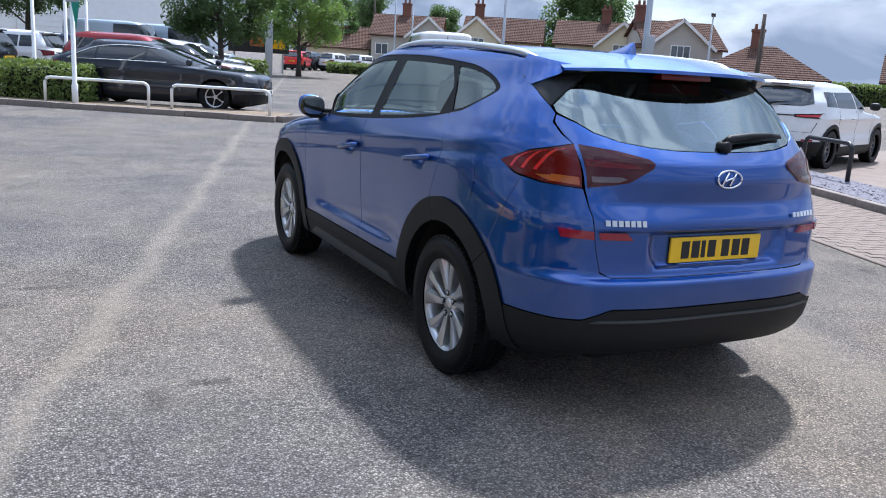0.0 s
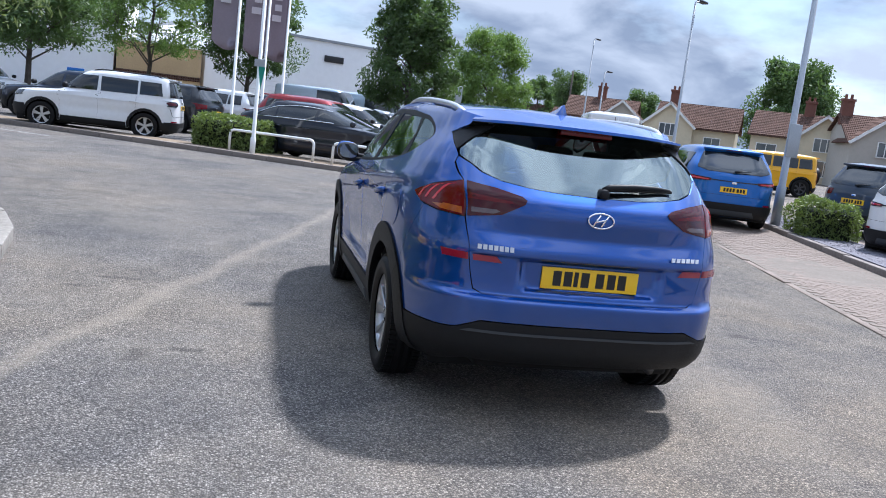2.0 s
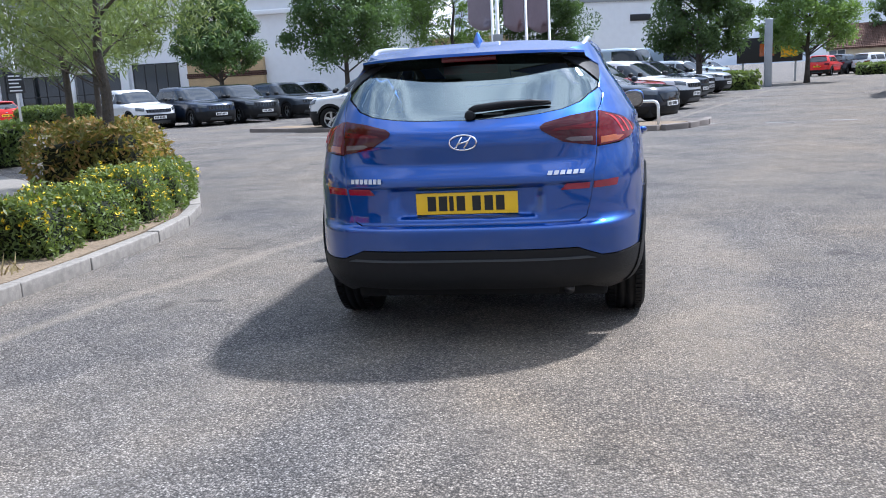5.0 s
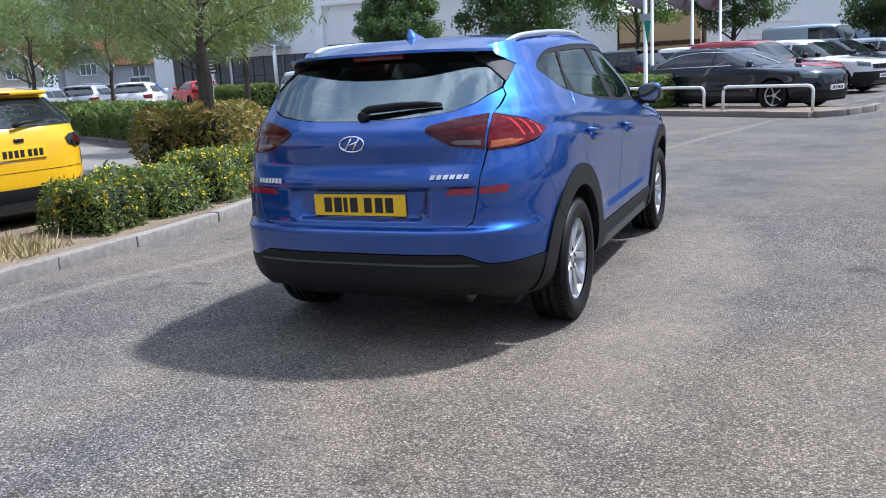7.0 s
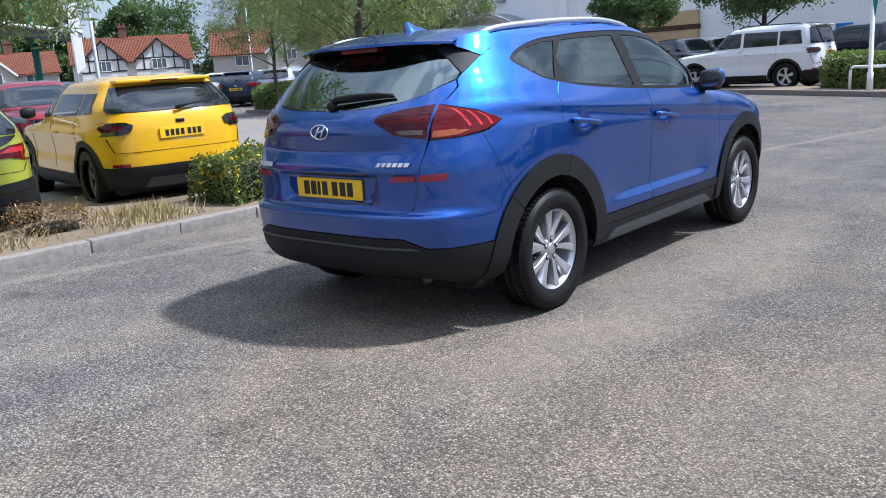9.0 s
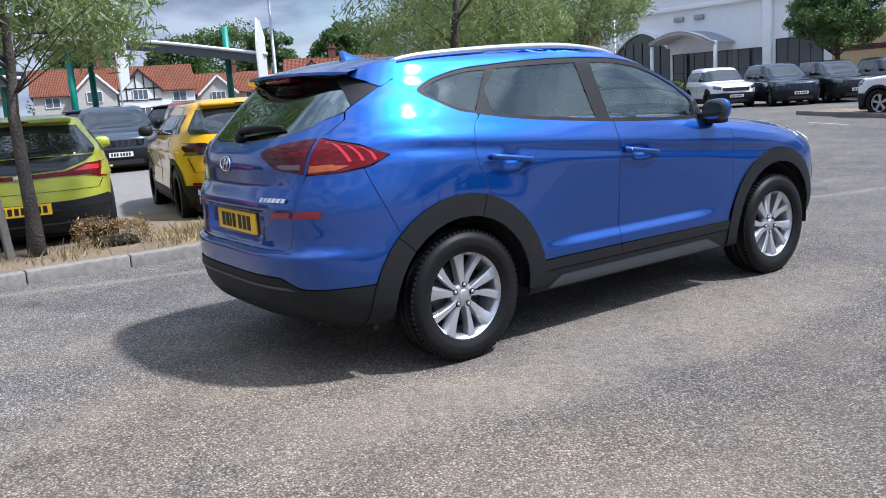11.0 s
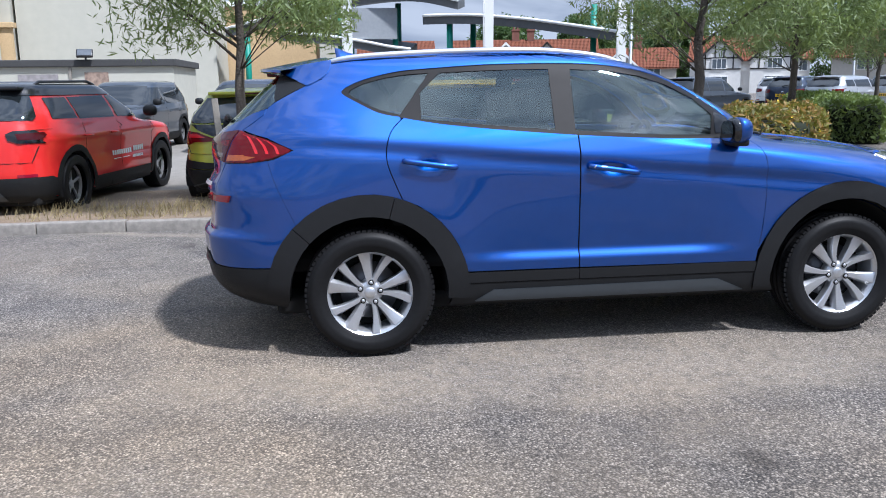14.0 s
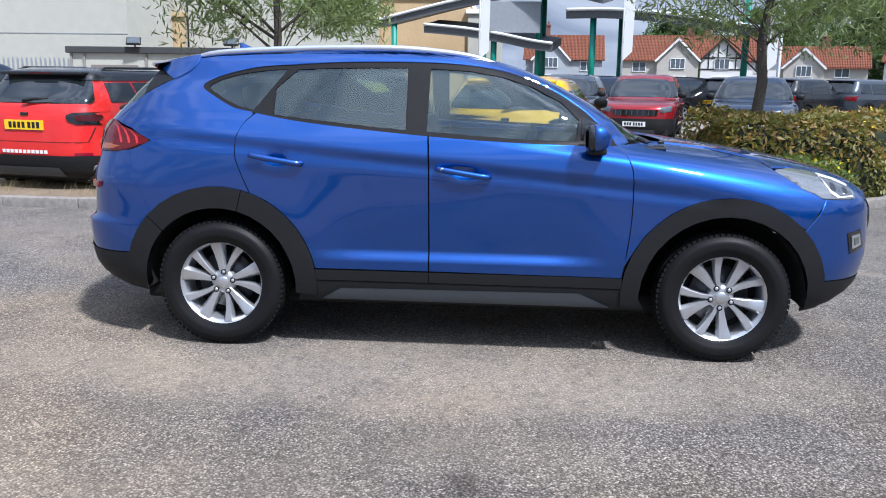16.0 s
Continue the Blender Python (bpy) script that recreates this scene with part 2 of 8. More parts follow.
def tile_rows(m, across, along):
    """Courses of tiles: ridges down the slope and steps at each course, as relief and slight shade between them."""
    n, l = m.node_tree.nodes, m.node_tree.links
    tc = n.new("ShaderNodeTexCoord")
    waves = []
    for axis, scale in (("X", across), ("Z", along)):
        w = n.new("ShaderNodeTexWave")
        w.bands_direction, w.inputs["Scale"].default_value, w.inputs["Distortion"].default_value = axis, scale, 0.6
        l.new(tc.outputs["Object"], w.inputs["Vector"])
        waves.append(w.outputs["Fac"])
    add = n.new("ShaderNodeMath")
    add.operation = "ADD"
    l.new(waves[0], add.inputs[0])
    l.new(waves[1], add.inputs[1])
    bp = n.new("ShaderNodeBump")
    bp.inputs["Strength"].default_value, bp.inputs["Distance"].default_value = 1.0, 0.08
    l.new(add.outputs[0], bp.inputs["Height"])
    l.new(bp.outputs[0], n["Principled BSDF"].inputs["Normal"])


tile_rows(ROOF_ORANGE, 1.9, 1.7)
tile_rows(ROOF_BROWN, 2.0, 2.0)
BRICK_RED = mat("red_brick", (0.17, 0.075, 0.055), 0.9, vary=0.2, scale=4, bump=0.01, bump_scale=20)
TIMBER_BLACK = mat("black_timber", (0.02, 0.018, 0.016), 0.7, vary=0.1)
CANOPY_GREY = mat("canopy_grey_metal", (0.30, 0.32, 0.34), 0.5, 0.3, vary=0.1, scale=2)
SHED_PATCH = mat("faded_lilac_board", (0.27, 0.25, 0.25), 0.9, vary=0.4, scale=2, bump=0.003, bump_scale=30)
SHED_RUST = mat("rust_streaked_render", (0.26, 0.19, 0.15), 0.95, vary=0.7, scale=2.5, bump=0.004, bump_scale=30)
ROOF_FELT = mat("black_roof_felt", (0.05, 0.05, 0.05), 0.9, vary=0.2)
WINDOW_PANE = mat("house_window_glass", (0.10, 0.12, 0.14), 0.05, vary=0.15, spec=0.8)
FLAG_CLOTH = mat("mauve_flag_cloth", (0.21, 0.175, 0.20), 0.8, vary=0.08, scale=4)
FLAG_MARK = mat("pale_flag_print", (0.48, 0.45, 0.47), 0.8, vary=0.06)
BANNER_WHITE = mat("white_banner_cloth", (0.62, 0.63, 0.64), 0.7, vary=0.05)
SIGN_BLUE = mat("blue_sign", (0.02, 0.16, 0.55), 0.4, vary=0.05)

# ---- mesh helpers ----
def part(name, bm, material, parent=None, label="", smooth=True):
    """Links a bmesh as one mesh object under a thing or a part."""
    me = bpy.data.meshes.new(name)
    bm.to_mesh(me)
    bm.free()
    if smooth:
        me.shade_smooth()
    for m in material if isinstance(material, (list, tuple)) else (material,):
        me.materials.append(m)
    ob = new(name, me)
    if parent:
        ob.parent = parent
    if label:
        ob["label"] = label
    return ob


def thing(name, m, label, category, group="", kind=""):
    ob = new(name)
    ob.matrix_world = m
    ob.empty_display_size = 0.2
    return tagged(ob, label, category, group, kind)


def add_box(bm, lo, hi, m=None, bevel=0.0):
    """A box from lo to hi in bm, with its edges rounded."""
    r = bmesh.ops.create_cube(bm, size=1)
    c = [(a + b) / 2 for a, b in zip(lo, hi)]
    s = [b - a for a, b in zip(lo, hi)]
    bmesh.ops.transform(bm, matrix=(m or Matrix()) @ Matrix.Translation(c) @ Matrix.Diagonal((*s, 1)), verts=r["verts"])
    if bevel:
        edges = {e for v in r["verts"] for e in v.link_edges}
        bmesh.ops.bevel(bm, geom=list(edges), offset=bevel, segments=2, affect="EDGES", profile=0.6)


def box(lo, hi, m=None, bevel=0.0):
    bm = bmesh.new()
    add_box(bm, lo, hi, m, bevel)
    return bm


def lathe(bm, profile, segments=48, m=None, closed=True):
    """Turns (radius, height) pairs round the x axis: height runs along x."""
    m = m or Matrix()
    rings = []
    for k in range(segments):
        a = 2 * math.pi * k / segments
        rings.append([bm.verts.new(m @ Vector((h, r * math.cos(a), r * math.sin(a)))) for r, h in profile])
    n = len(profile)
    for k in range(segments):
        p, q = rings[k], rings[(k + 1) % segments]
        for i in range(n if closed else n - 1):
            bm.faces.new((p[i], q[i], q[(i + 1) % n], p[(i + 1) % n]))


def tube(bm, points, radii, sides=10, cap=True):
    """A round bar along points."""
    pts = [Vector(p) for p in points]
    rings = []
    for i, p in enumerate(pts):
        d = (pts[min(i + 1, len(pts) - 1)] - pts[max(i - 1, 0)]).normalized()
        ref = Vector((0, 0, 1)) if abs(d.z) < 0.9 else Vector((1, 0, 0))
        a = d.cross(ref).normalized()
        b = a.cross(d)
        r = float(radii[i] if isinstance(radii, (list, tuple)) else radii)
        rings.append([bm.verts.new(p + r * (math.cos(2 * math.pi * k / sides) * a + math.sin(2 * math.pi * k / sides) * b)) for k in range(sides)])
    for p, q in zip(rings, rings[1:]):
        for k in range(sides):
            bm.faces.new((p[k], p[(k + 1) % sides], q[(k + 1) % sides], q[k]))
    if cap:
        bm.faces.new(list(reversed(rings[0])))
        bm.faces.new(rings[-1])


def prism(bm, outline, axis_lo, axis_hi, to3d):
    """A slab: the outline (pairs) carried from one depth to another by to3d(a, b, depth)."""
    lo = [bm.verts.new(to3d(a, b, axis_lo)) for a, b in outline]
    hi = [bm.verts.new(to3d(a, b, axis_hi)) for a, b in outline]
    n = len(outline)
    bm.faces.new(lo)
    bm.faces.new(list(reversed(hi)))
    for i in range(n):
        bm.faces.new((lo[i], hi[i], hi[(i + 1) % n], lo[(i + 1) % n]))
    bmesh.ops.recalc_face_normals(bm, faces=bm.faces)


def curve(table):
    """A smooth function through (key, value) pairs that does not overshoot."""
    xs, ys = [p[0] for p in table], [p[1] for p in table]
    d = [(ys[i + 1] - ys[i]) / (xs[i + 1] - xs[i]) for i in range(len(xs) - 1)]
    t = [d[0]]
    for a, b in zip(d, d[1:]):
        t.append(0.0 if a * b <= 0 else 2 * a * b / (a + b))
    t.append(d[-1])

    def f(x):
        if x <= xs[0]:
            return ys[0] + (x - xs[0]) * t[0]
        if x >= xs[-1]:
            return ys[-1]
        i = 0
        while x > xs[i + 1]:
            i += 1
        h = xs[i + 1] - xs[i]
        s = (x - xs[i]) / h
        return ys[i] * (1 + 2 * s) * (1 - s) ** 2 + t[i] * h * s * (1 - s) ** 2 + ys[i + 1] * s * s * (3 - 2 * s) + t[i + 1] * h * s * s * (s - 1)
    return f


def spline(points, steps=5):
    """A smooth open polyline through the points."""
    out = []
    n = len(points)
    for i in range(n - 1):
        p0, p1, p2, p3 = points[max(i - 1, 0)], points[i], points[i + 1], points[min(i + 2, n - 1)]
        for k in range(steps):
            s = k / steps
            out.append(tuple(0.5 * (2 * b + (c - a) * s + (2 * a - 5 * b + 4 * c - d) * s * s + (3 * b - a - 3 * c + d) * s ** 3) for a, b, c, d in zip(p0, p1, p2, p3)))
    return out + [tuple(points[-1])]


def arc(cy, cz, r, a0, a1, n=14):
    return [(cy + r * math.cos(radians(a0 + (a1 - a0) * k / n)), cz + r * math.sin(radians(a0 + (a1 - a0) * k / n))) for k in range(n + 1)]


def step(a, b, x):
    s = min(max((x - a) / (b - a), 0.0), 1.0)
    return s * s * (3 - 2 * s)


class Shell:
    """The skin of a car: at each height a plan outline with rounded corners. Place on it: u runs from the middle of the tail (0) round a corner to the
    side (1 to 2) and round to the middle of the nose (3); z is the height. Rear axle at y = 0, nose along +y."""

    def __init__(self, width, rear, front, square_rear=3.0, square_front=2.6, feature=None):
        self.w, self.yr, self.yf = curve(width), curve(rear), curve(front)
        self.nr = curve(square_rear) if isinstance(square_rear, list) else lambda z: square_rear
        self.nf = curve(square_front) if isinstance(square_front, list) else lambda z: square_front
        self.feature = feature

    def frame_at(self, z):
        yr, yf = self.yr(z), self.yf(z)
        a = min(1.05, 0.36 * (yf - yr))
        return self.w(z), yr, yf, yr + a, yf - a, a

    def bare(self, u, z):
        w, yr, yf, yc, yd, a = self.frame_at(z)
        if u <= 1:
            n, p = self.nr(z), u * math.pi / 2
            s, c = math.sin(p), math.cos(p)
            k = (abs(s) ** n + abs(c) ** n) ** (1 / n)
            return Vector((w * s / k, yc - a * c / k, z))
        if u <= 2:
            return Vector((w, yc + (u - 1) * (yd - yc), z))
        n, p = self.nf(z), (3 - u) * math.pi / 2
        s, c = math.sin(p), math.cos(p)
        k = (abs(s) ** n + abs(c) ** n) ** (1 / n)
        return Vector((w * s / k, yd + a * c / k, z))

    def at(self, u, z):
        flip = u < 0 or u > 3
        u = -u if u < 0 else 6 - u if u > 3 else u
        p = self.bare(u, z)
        if self.feature:
            p = self.feature(p, u)
        if flip:
            p.x = -p.x
        return p

    def side(self, y, z):
        w, yr, yf, yc, yd, a = self.frame_at(z)
        if y < yc:
            c = min((yc - y) / a, 1)
            s = (1 - c ** self.nr(z)) ** (1 / self.nr(z))
            return math.atan2(s, c) / (math.pi / 2), z
        if y > yd:
            c = min((y - yd) / a, 1)
            s = (1 - c ** self.nf(z)) ** (1 / self.nf(z))
            return 3 - math.atan2(s, c) / (math.pi / 2), z
        return 1 + (y - yc) / (yd - yc), z

    def tail(self, x, z):
        s = min(abs(x) / self.w(z), 1)
        c = (1 - s ** self.nr(z)) ** (1 / self.nr(z))
        return math.copysign(math.atan2(s, c) / (math.pi / 2), x), z

    def nose(self, x, z):
        s = min(abs(x) / self.w(z), 1)
        c = (1 - s ** self.nf(z)) ** (1 / self.nf(z))
        u = 3 - math.atan2(s, c) / (math.pi / 2)
        return (u if x >= 0 else 6 - u), z

    def normal(self, u, z):
        e = 0.004
        du = self.at(u + e, z) - self.at(u - e, z)
        dz = self.at(u, z + e) - self.at(u, z - e)
        n = du.cross(dz)
        return n.normalized() if n.length > 1e-9 else Vector((0, 0, 1))


USCALE = 1.25


def shrink(poly, d):
    """The outline moved inwards by d."""
    n = len(poly)
    area = sum(poly[i][0] * poly[(i + 1) % n][1] - poly[(i + 1) % n][0] * poly[i][1] for i in range(n))
    sign = 1 if area > 0 else -1
    out = []
    for i in range(n):
        (ax, ay), (bx, by), (cx, cy) = poly[i - 1], poly[i], poly[(i + 1) % n]
        d1, d2 = Vector((bx - ax, by - ay)), Vector((cx - bx, cy - by))
        if d1.length < 1e-6 or d2.length < 1e-6:
            out.append((bx, by))
            continue
        n1, n2 = Vector((-d1.y, d1.x)).normalized() * sign, Vector((-d2.y, d2.x)).normalized() * sign
        m = n1 + n2
        m = m / max(m.length_squared / 2, 0.5)
        out.append((bx + m.x * d, by + m.y * d))
    return out


def tidy(poly):
    pts = []
    for u, z in poly:
        q = (u * USCALE, z)
        if not pts or (Vector(q) - Vector(pts[-1])).length > 1e-4:
            pts.append(q)
    if (Vector(pts[0]) - Vector(pts[-1])).length < 1e-4:
        pts.pop()
    return pts


def panel(name, shell, poly, material, parent, side=1, off=0.0, gap=0.002, depth=0.012, grid=0.05, label="", levels=(), holes=()):
    """A skin panel: the outline poly of (u, z) laid on the shell, bent with it, its edges turned inwards."""
    pts = shrink(tidy(poly), gap)
    bm = bmesh.new()
    edges = []
    for loop in [pts] + [tidy(h) for h in holes]:
        vs = [bm.verts.new((x, z, 0)) for x, z in loop]
        edges += [bm.edges.new((vs[i], vs[(i + 1) % len(vs)])) for i in range(len(vs))]
    bmesh.ops.triangle_fill(bm, use_beauty=True, use_dissolve=False, edges=edges, normal=(0, 0, 1))
    for axis in (0, 1):
        lo, hi = min(p[axis] for p in pts), max(p[axis] for p in pts)
        cuts = [lo + (hi - lo) * k / max(1, math.ceil((hi - lo) / grid)) for k in range(1, max(1, math.ceil((hi - lo) / grid)))]
        if axis == 1:
            cuts += [z for z in levels if lo < z < hi]
        for c in cuts:
            co, no = ((c, 0, 0), (1, 0, 0)) if axis == 0 else ((0, c, 0), (0, 1, 0))
            bmesh.ops.bisect_plane(bm, geom=bm.verts[:] + bm.edges[:] + bm.faces[:], dist=1e-5, plane_co=co, plane_no=no)
    bm.normal_update()
    wrong = [f for f in bm.faces if f.normal.z < 0]
    if wrong:
        bmesh.ops.reverse_faces(bm, faces=wrong)
    rim = [(e.link_loops[0].vert, e.link_loops[0].link_loop_next.vert) for e in bm.edges if e.is_boundary]
    normals = {}
    for v in bm.verts:
        u, z = v.co.x / USCALE, v.co.y
        n = shell.normal(u, z)
        p = shell.at(u, z) + n * off
        if side < 0:
            n.x, p.x = -n.x, -p.x
        normals[v] = n
        v.co = p
    if depth:
        low = {}
        for pair in rim:
            for v in pair:
                if v not in low:
                    low[v] = bm.verts.new(v.co - normals[v] * depth)
        for v, w in low.items():
            normals[w] = normals[v]
        for a, b in rim:
            bm.faces.new((b, a, low[a], low[b]))
    if side < 0:
        bmesh.ops.reverse_faces(bm, faces=bm.faces[:])
    bm.verts.index_update()
    vecs = [tuple(normals[v]) for v in sorted(bm.verts, key=lambda v: v.index)]
    ob = part(name, bm, material, parent, label)
    ob.data.normals_split_custom_set_from_vertices(vecs)
    return ob

# ---- ground ----
def rise(x, y):
    """The yard climbs very slightly towards the far kerb."""
    return 0.10 * step(4, 15, y)


def asphalt_mat():
    m = bpy.data.materials.new("worn_asphalt")
    m.use_nodes = True
    n, l = m.node_tree.nodes, m.node_tree.links
    b = n["Principled BSDF"]
    geo = n.new("ShaderNodeNewGeometry")
    pos = geo.outputs["Position"]

    def noise_tex(scale, detail=5, rough=0.55):
        t = n.new("ShaderNodeTexNoise")
        t.inputs["Scale"].default_value, t.inputs["Detail"].default_value, t.inputs["Roughness"].default_value = scale, detail, rough
        l.new(pos, t.inputs["Vector"])
        return t.outputs["Fac"]

    def ramp(src, stops):
        r = n.new("ShaderNodeValToRGB")
        e = r.color_ramp.elements
        e[0].position, e[0].color = stops[0][0], (*stops[0][1], 1)
        e[1].position, e[1].color = stops[-1][0], (*stops[-1][1], 1)
        for p, c in stops[1:-1]:
            k = e.new(p)
            k.color = (*c, 1)
        l.new(src, r.inputs[0])
        return r.outputs[0]

    def blend(fac, a, c, how="MIX", f=1.0):
        x = n.new("ShaderNodeMix")
        x.data_type, x.blend_type = "RGBA", how
        if fac is None:
            x.inputs[0].default_value = f
        else:
            l.new(fac, x.inputs[0])
        l.new(a, x.inputs[6])
        l.new(c, x.inputs[7])
        return x.outputs[2]

    stones = n.new("ShaderNodeTexVoronoi")
    stones.inputs["Scale"].default_value = 108
    l.new(pos, stones.inputs["Vector"])
    chip = n.new("ShaderNodeSeparateColor")
    l.new(stones.outputs["Color"], chip.inputs[0])
    chips = ramp(chip.outputs[0], [(0.0, (0.088, 0.082, 0.076)), (0.5, (0.192, 0.177, 0.162)), (0.82, (0.290, 0.270, 0.247)), (1.0, (0.43, 0.405, 0.37))])
    pits = ramp(stones.outputs["Distance"], [(0.22, (1.08, 1.08, 1.08)), (0.70, (0.38, 0.38, 0.39))])
    base = blend(None, chips, pits, "MULTIPLY")
    grains = ramp(noise_tex(62, 3, 0.6), [(0.34, (0.80, 0.80, 0.80)), (0.66, (1.21, 1.20, 1.19))])
    base = blend(None, base, grains, "MULTIPLY")
    patches = ramp(noise_tex(0.35, 6, 0.6), [(0.36, (0.72, 0.73, 0.77)), (0.50, (0.98, 0.96, 0.94)), (0.64, (1.12, 1.03, 0.91))])
    base = blend(None, base, patches, "MULTIPLY")
    mottling = ramp(noise_tex(2.6, 5, 0.6), [(0.35, (0.82, 0.82, 0.83)), (0.65, (1.15, 1.14, 1.12))])
    base = blend(None, base, mottling, "MULTIPLY")
    # dusty joint between two layings and tan drift marks
    sep = n.new("ShaderNodeSeparateXYZ")
    l.new(pos, sep.inputs[0])

    def math_node(op, a, c):
        x = n.new("ShaderNodeMath")
        x.operation = op
        for i, v in enumerate((a, c)):
            if isinstance(v, (int, float)):
                x.inputs[i].default_value = v
            elif v is not None:
                l.new(v, x.inputs[i])
        return x.outputs[0]

    wob = math_node("MULTIPLY", math_node("SUBTRACT", noise_tex(0.9, 4), 0.5), 0.35)
    joint = math_node("ABSOLUTE", math_node("ADD", math_node("SUBTRACT", math_node("SUBTRACT", sep.outputs[0], math_node("MULTIPLY", sep.outputs[1], 0.31)), -2.72), wob), None)
    strip = n.new("ShaderNodeMapRange")
    strip.inputs["From Min"].default_value, strip.inputs["From Max"].default_value = 0.02, 0.13
    strip.inputs["To Min"].default_value, strip.inputs["To Max"].default_value = 1, 0
    l.new(joint, strip.inputs["Value"])
    speck = ramp(noise_tex(14, 7, 0.75), [(0.22, (0, 0, 0)), (0.80, (1, 1, 1))])
    dust = math_node("MULTIPLY", math_node("MULTIPLY", strip.outputs[0], speck), 0.75)
    tan = n.new("ShaderNodeRGB")
    tan.outputs[0].default_value = (0.34, 0.29, 0.225, 1)
    base = blend(dust, base, tan.outputs[0])
    drift = math_node("MULTIPLY", ramp(noise_tex(0.55, 7, 0.65), [(0.42, (0, 0, 0)), (0.72, (1, 1, 1))]), math_node("MULTIPLY", speck, 0.64))
    base = blend(drift, base, tan.outputs[0])
    # tan patch along the car's right flank, broken up by noise
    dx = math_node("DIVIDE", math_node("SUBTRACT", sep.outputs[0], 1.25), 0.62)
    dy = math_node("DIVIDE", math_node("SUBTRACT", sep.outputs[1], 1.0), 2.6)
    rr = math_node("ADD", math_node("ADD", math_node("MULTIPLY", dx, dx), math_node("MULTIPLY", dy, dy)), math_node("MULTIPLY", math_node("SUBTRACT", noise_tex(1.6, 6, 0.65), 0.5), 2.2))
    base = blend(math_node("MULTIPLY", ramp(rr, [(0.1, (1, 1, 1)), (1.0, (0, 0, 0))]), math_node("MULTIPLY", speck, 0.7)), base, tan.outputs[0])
    oil = n.new("ShaderNodeTexVoronoi")
    oil.inputs["Scale"].default_value = 0.8
    l.new(pos, oil.inputs["Vector"])
    spots = ramp(math_node("ADD", oil.outputs["Distance"], math_node("MULTIPLY", math_node("SUBTRACT", noise_tex(7, 4), 0.5), 0.25)), [(0.02, (0.55, 0.54, 0.53)), (0.10, (1, 1, 1))])
    base = blend(None, base, spots, "MULTIPLY")
    # the eastern laying is older and sandier
    side = n.new("ShaderNodeMapRange")
    side.inputs["From Min"].default_value, side.inputs["From Max"].default_value = -0.6, 2.2
    l.new(math_node("ADD", math_node("SUBTRACT", sep.outputs[0], math_node("MULTIPLY", sep.outputs[1], 0.25)), math_node("MULTIPLY", math_node("SUBTRACT", noise_tex(0.6, 5, 0.6), 0.5), 5.0)), side.inputs["Value"])
    sand = n.new("ShaderNodeRGB")
    sand.outputs[0].default_value = (1.01, 0.945, 0.85, 1)
    plain = n.new("ShaderNodeRGB")
    plain.outputs[0].default_value = (1, 1, 1, 1)
    base = blend(None, base, blend(side.outputs[0], plain.outputs[0], sand.outputs[0]), "MULTIPLY")
    # dark rubber and oil marks beside the car
    for cx, cy, a, c, depth in ((-1.98, 0.20, 0.16, 0.05, 0.45), (-2.60, 2.02, 0.20, 0.06, 0.45), (-2.84, 1.68, 0.14, 0.05, 0.35), (0.69, -2.06, 0.22, 0.12, 0.25)):
        dx = math_node("DIVIDE", math_node("SUBTRACT", sep.outputs[0], cx), a)
        dy = math_node("DIVIDE", math_node("SUBTRACT", sep.outputs[1], cy), c)
        rr = math_node("ADD", math_node("ADD", math_node("MULTIPLY", dx, dx), math_node("MULTIPLY", dy, dy)), math_node("MULTIPLY", math_node("SUBTRACT", noise_tex(14, 5, 0.7), 0.5), 2.6))
        k = 1 - depth
        base = blend(None, base, ramp(rr, [(0.25, (k, k, k)), (1.0, (1, 1, 1))]), "MULTIPLY")
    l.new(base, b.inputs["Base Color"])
    b.inputs["Roughness"].default_value = 0.82
    b.inputs["Specular IOR Level"].default_value = 0.36
    b.inputs["Diffuse Roughness"].default_value = 0.5
    bp = n.new("ShaderNodeBump")
    bp.inputs["Strength"].default_value, bp.inputs["Distance"].default_value = 0.9, 0.006
    h = math_node("ADD", math_node("MULTIPLY", stones.outputs["Distance"], -1.0), math_node("MULTIPLY", chip.outputs[1], 0.6))
    l.new(h, bp.inputs["Height"])
    l.new(bp.outputs[0], b.inputs["Normal"])
    return m


ASPHALT = asphalt_mat()
bm = bmesh.new()
xs = [-1500, -400, -120, *range(-60, 61, 4), 120, 400, 1500]
ys = [-1500, -400, -100, *range(-40, 4, 4), *[4 + 1.0 * k for k in range(12)], *range(18, 90, 6), 150, 400, 1500]
grid = [[bm.verts.new((x, y, rise(x, y))) for x in xs] for y in ys]
for r0, r1 in zip(grid, grid[1:]):
    for i in range(len(xs) - 1):
        bm.faces.new((r0[i], r0[i + 1], r1[i + 1], r1[i]))
tagged(part("ground", bm, ASPHALT), "worn grey asphalt yard with pale dusty joints", "ground", kind="structure")

# ---- the blue car ----
def knee(r):
    """Zero below, a straight rise above, with a small radius at the bend."""
    return (r + math.sqrt(r * r + 0.00008)) / 2


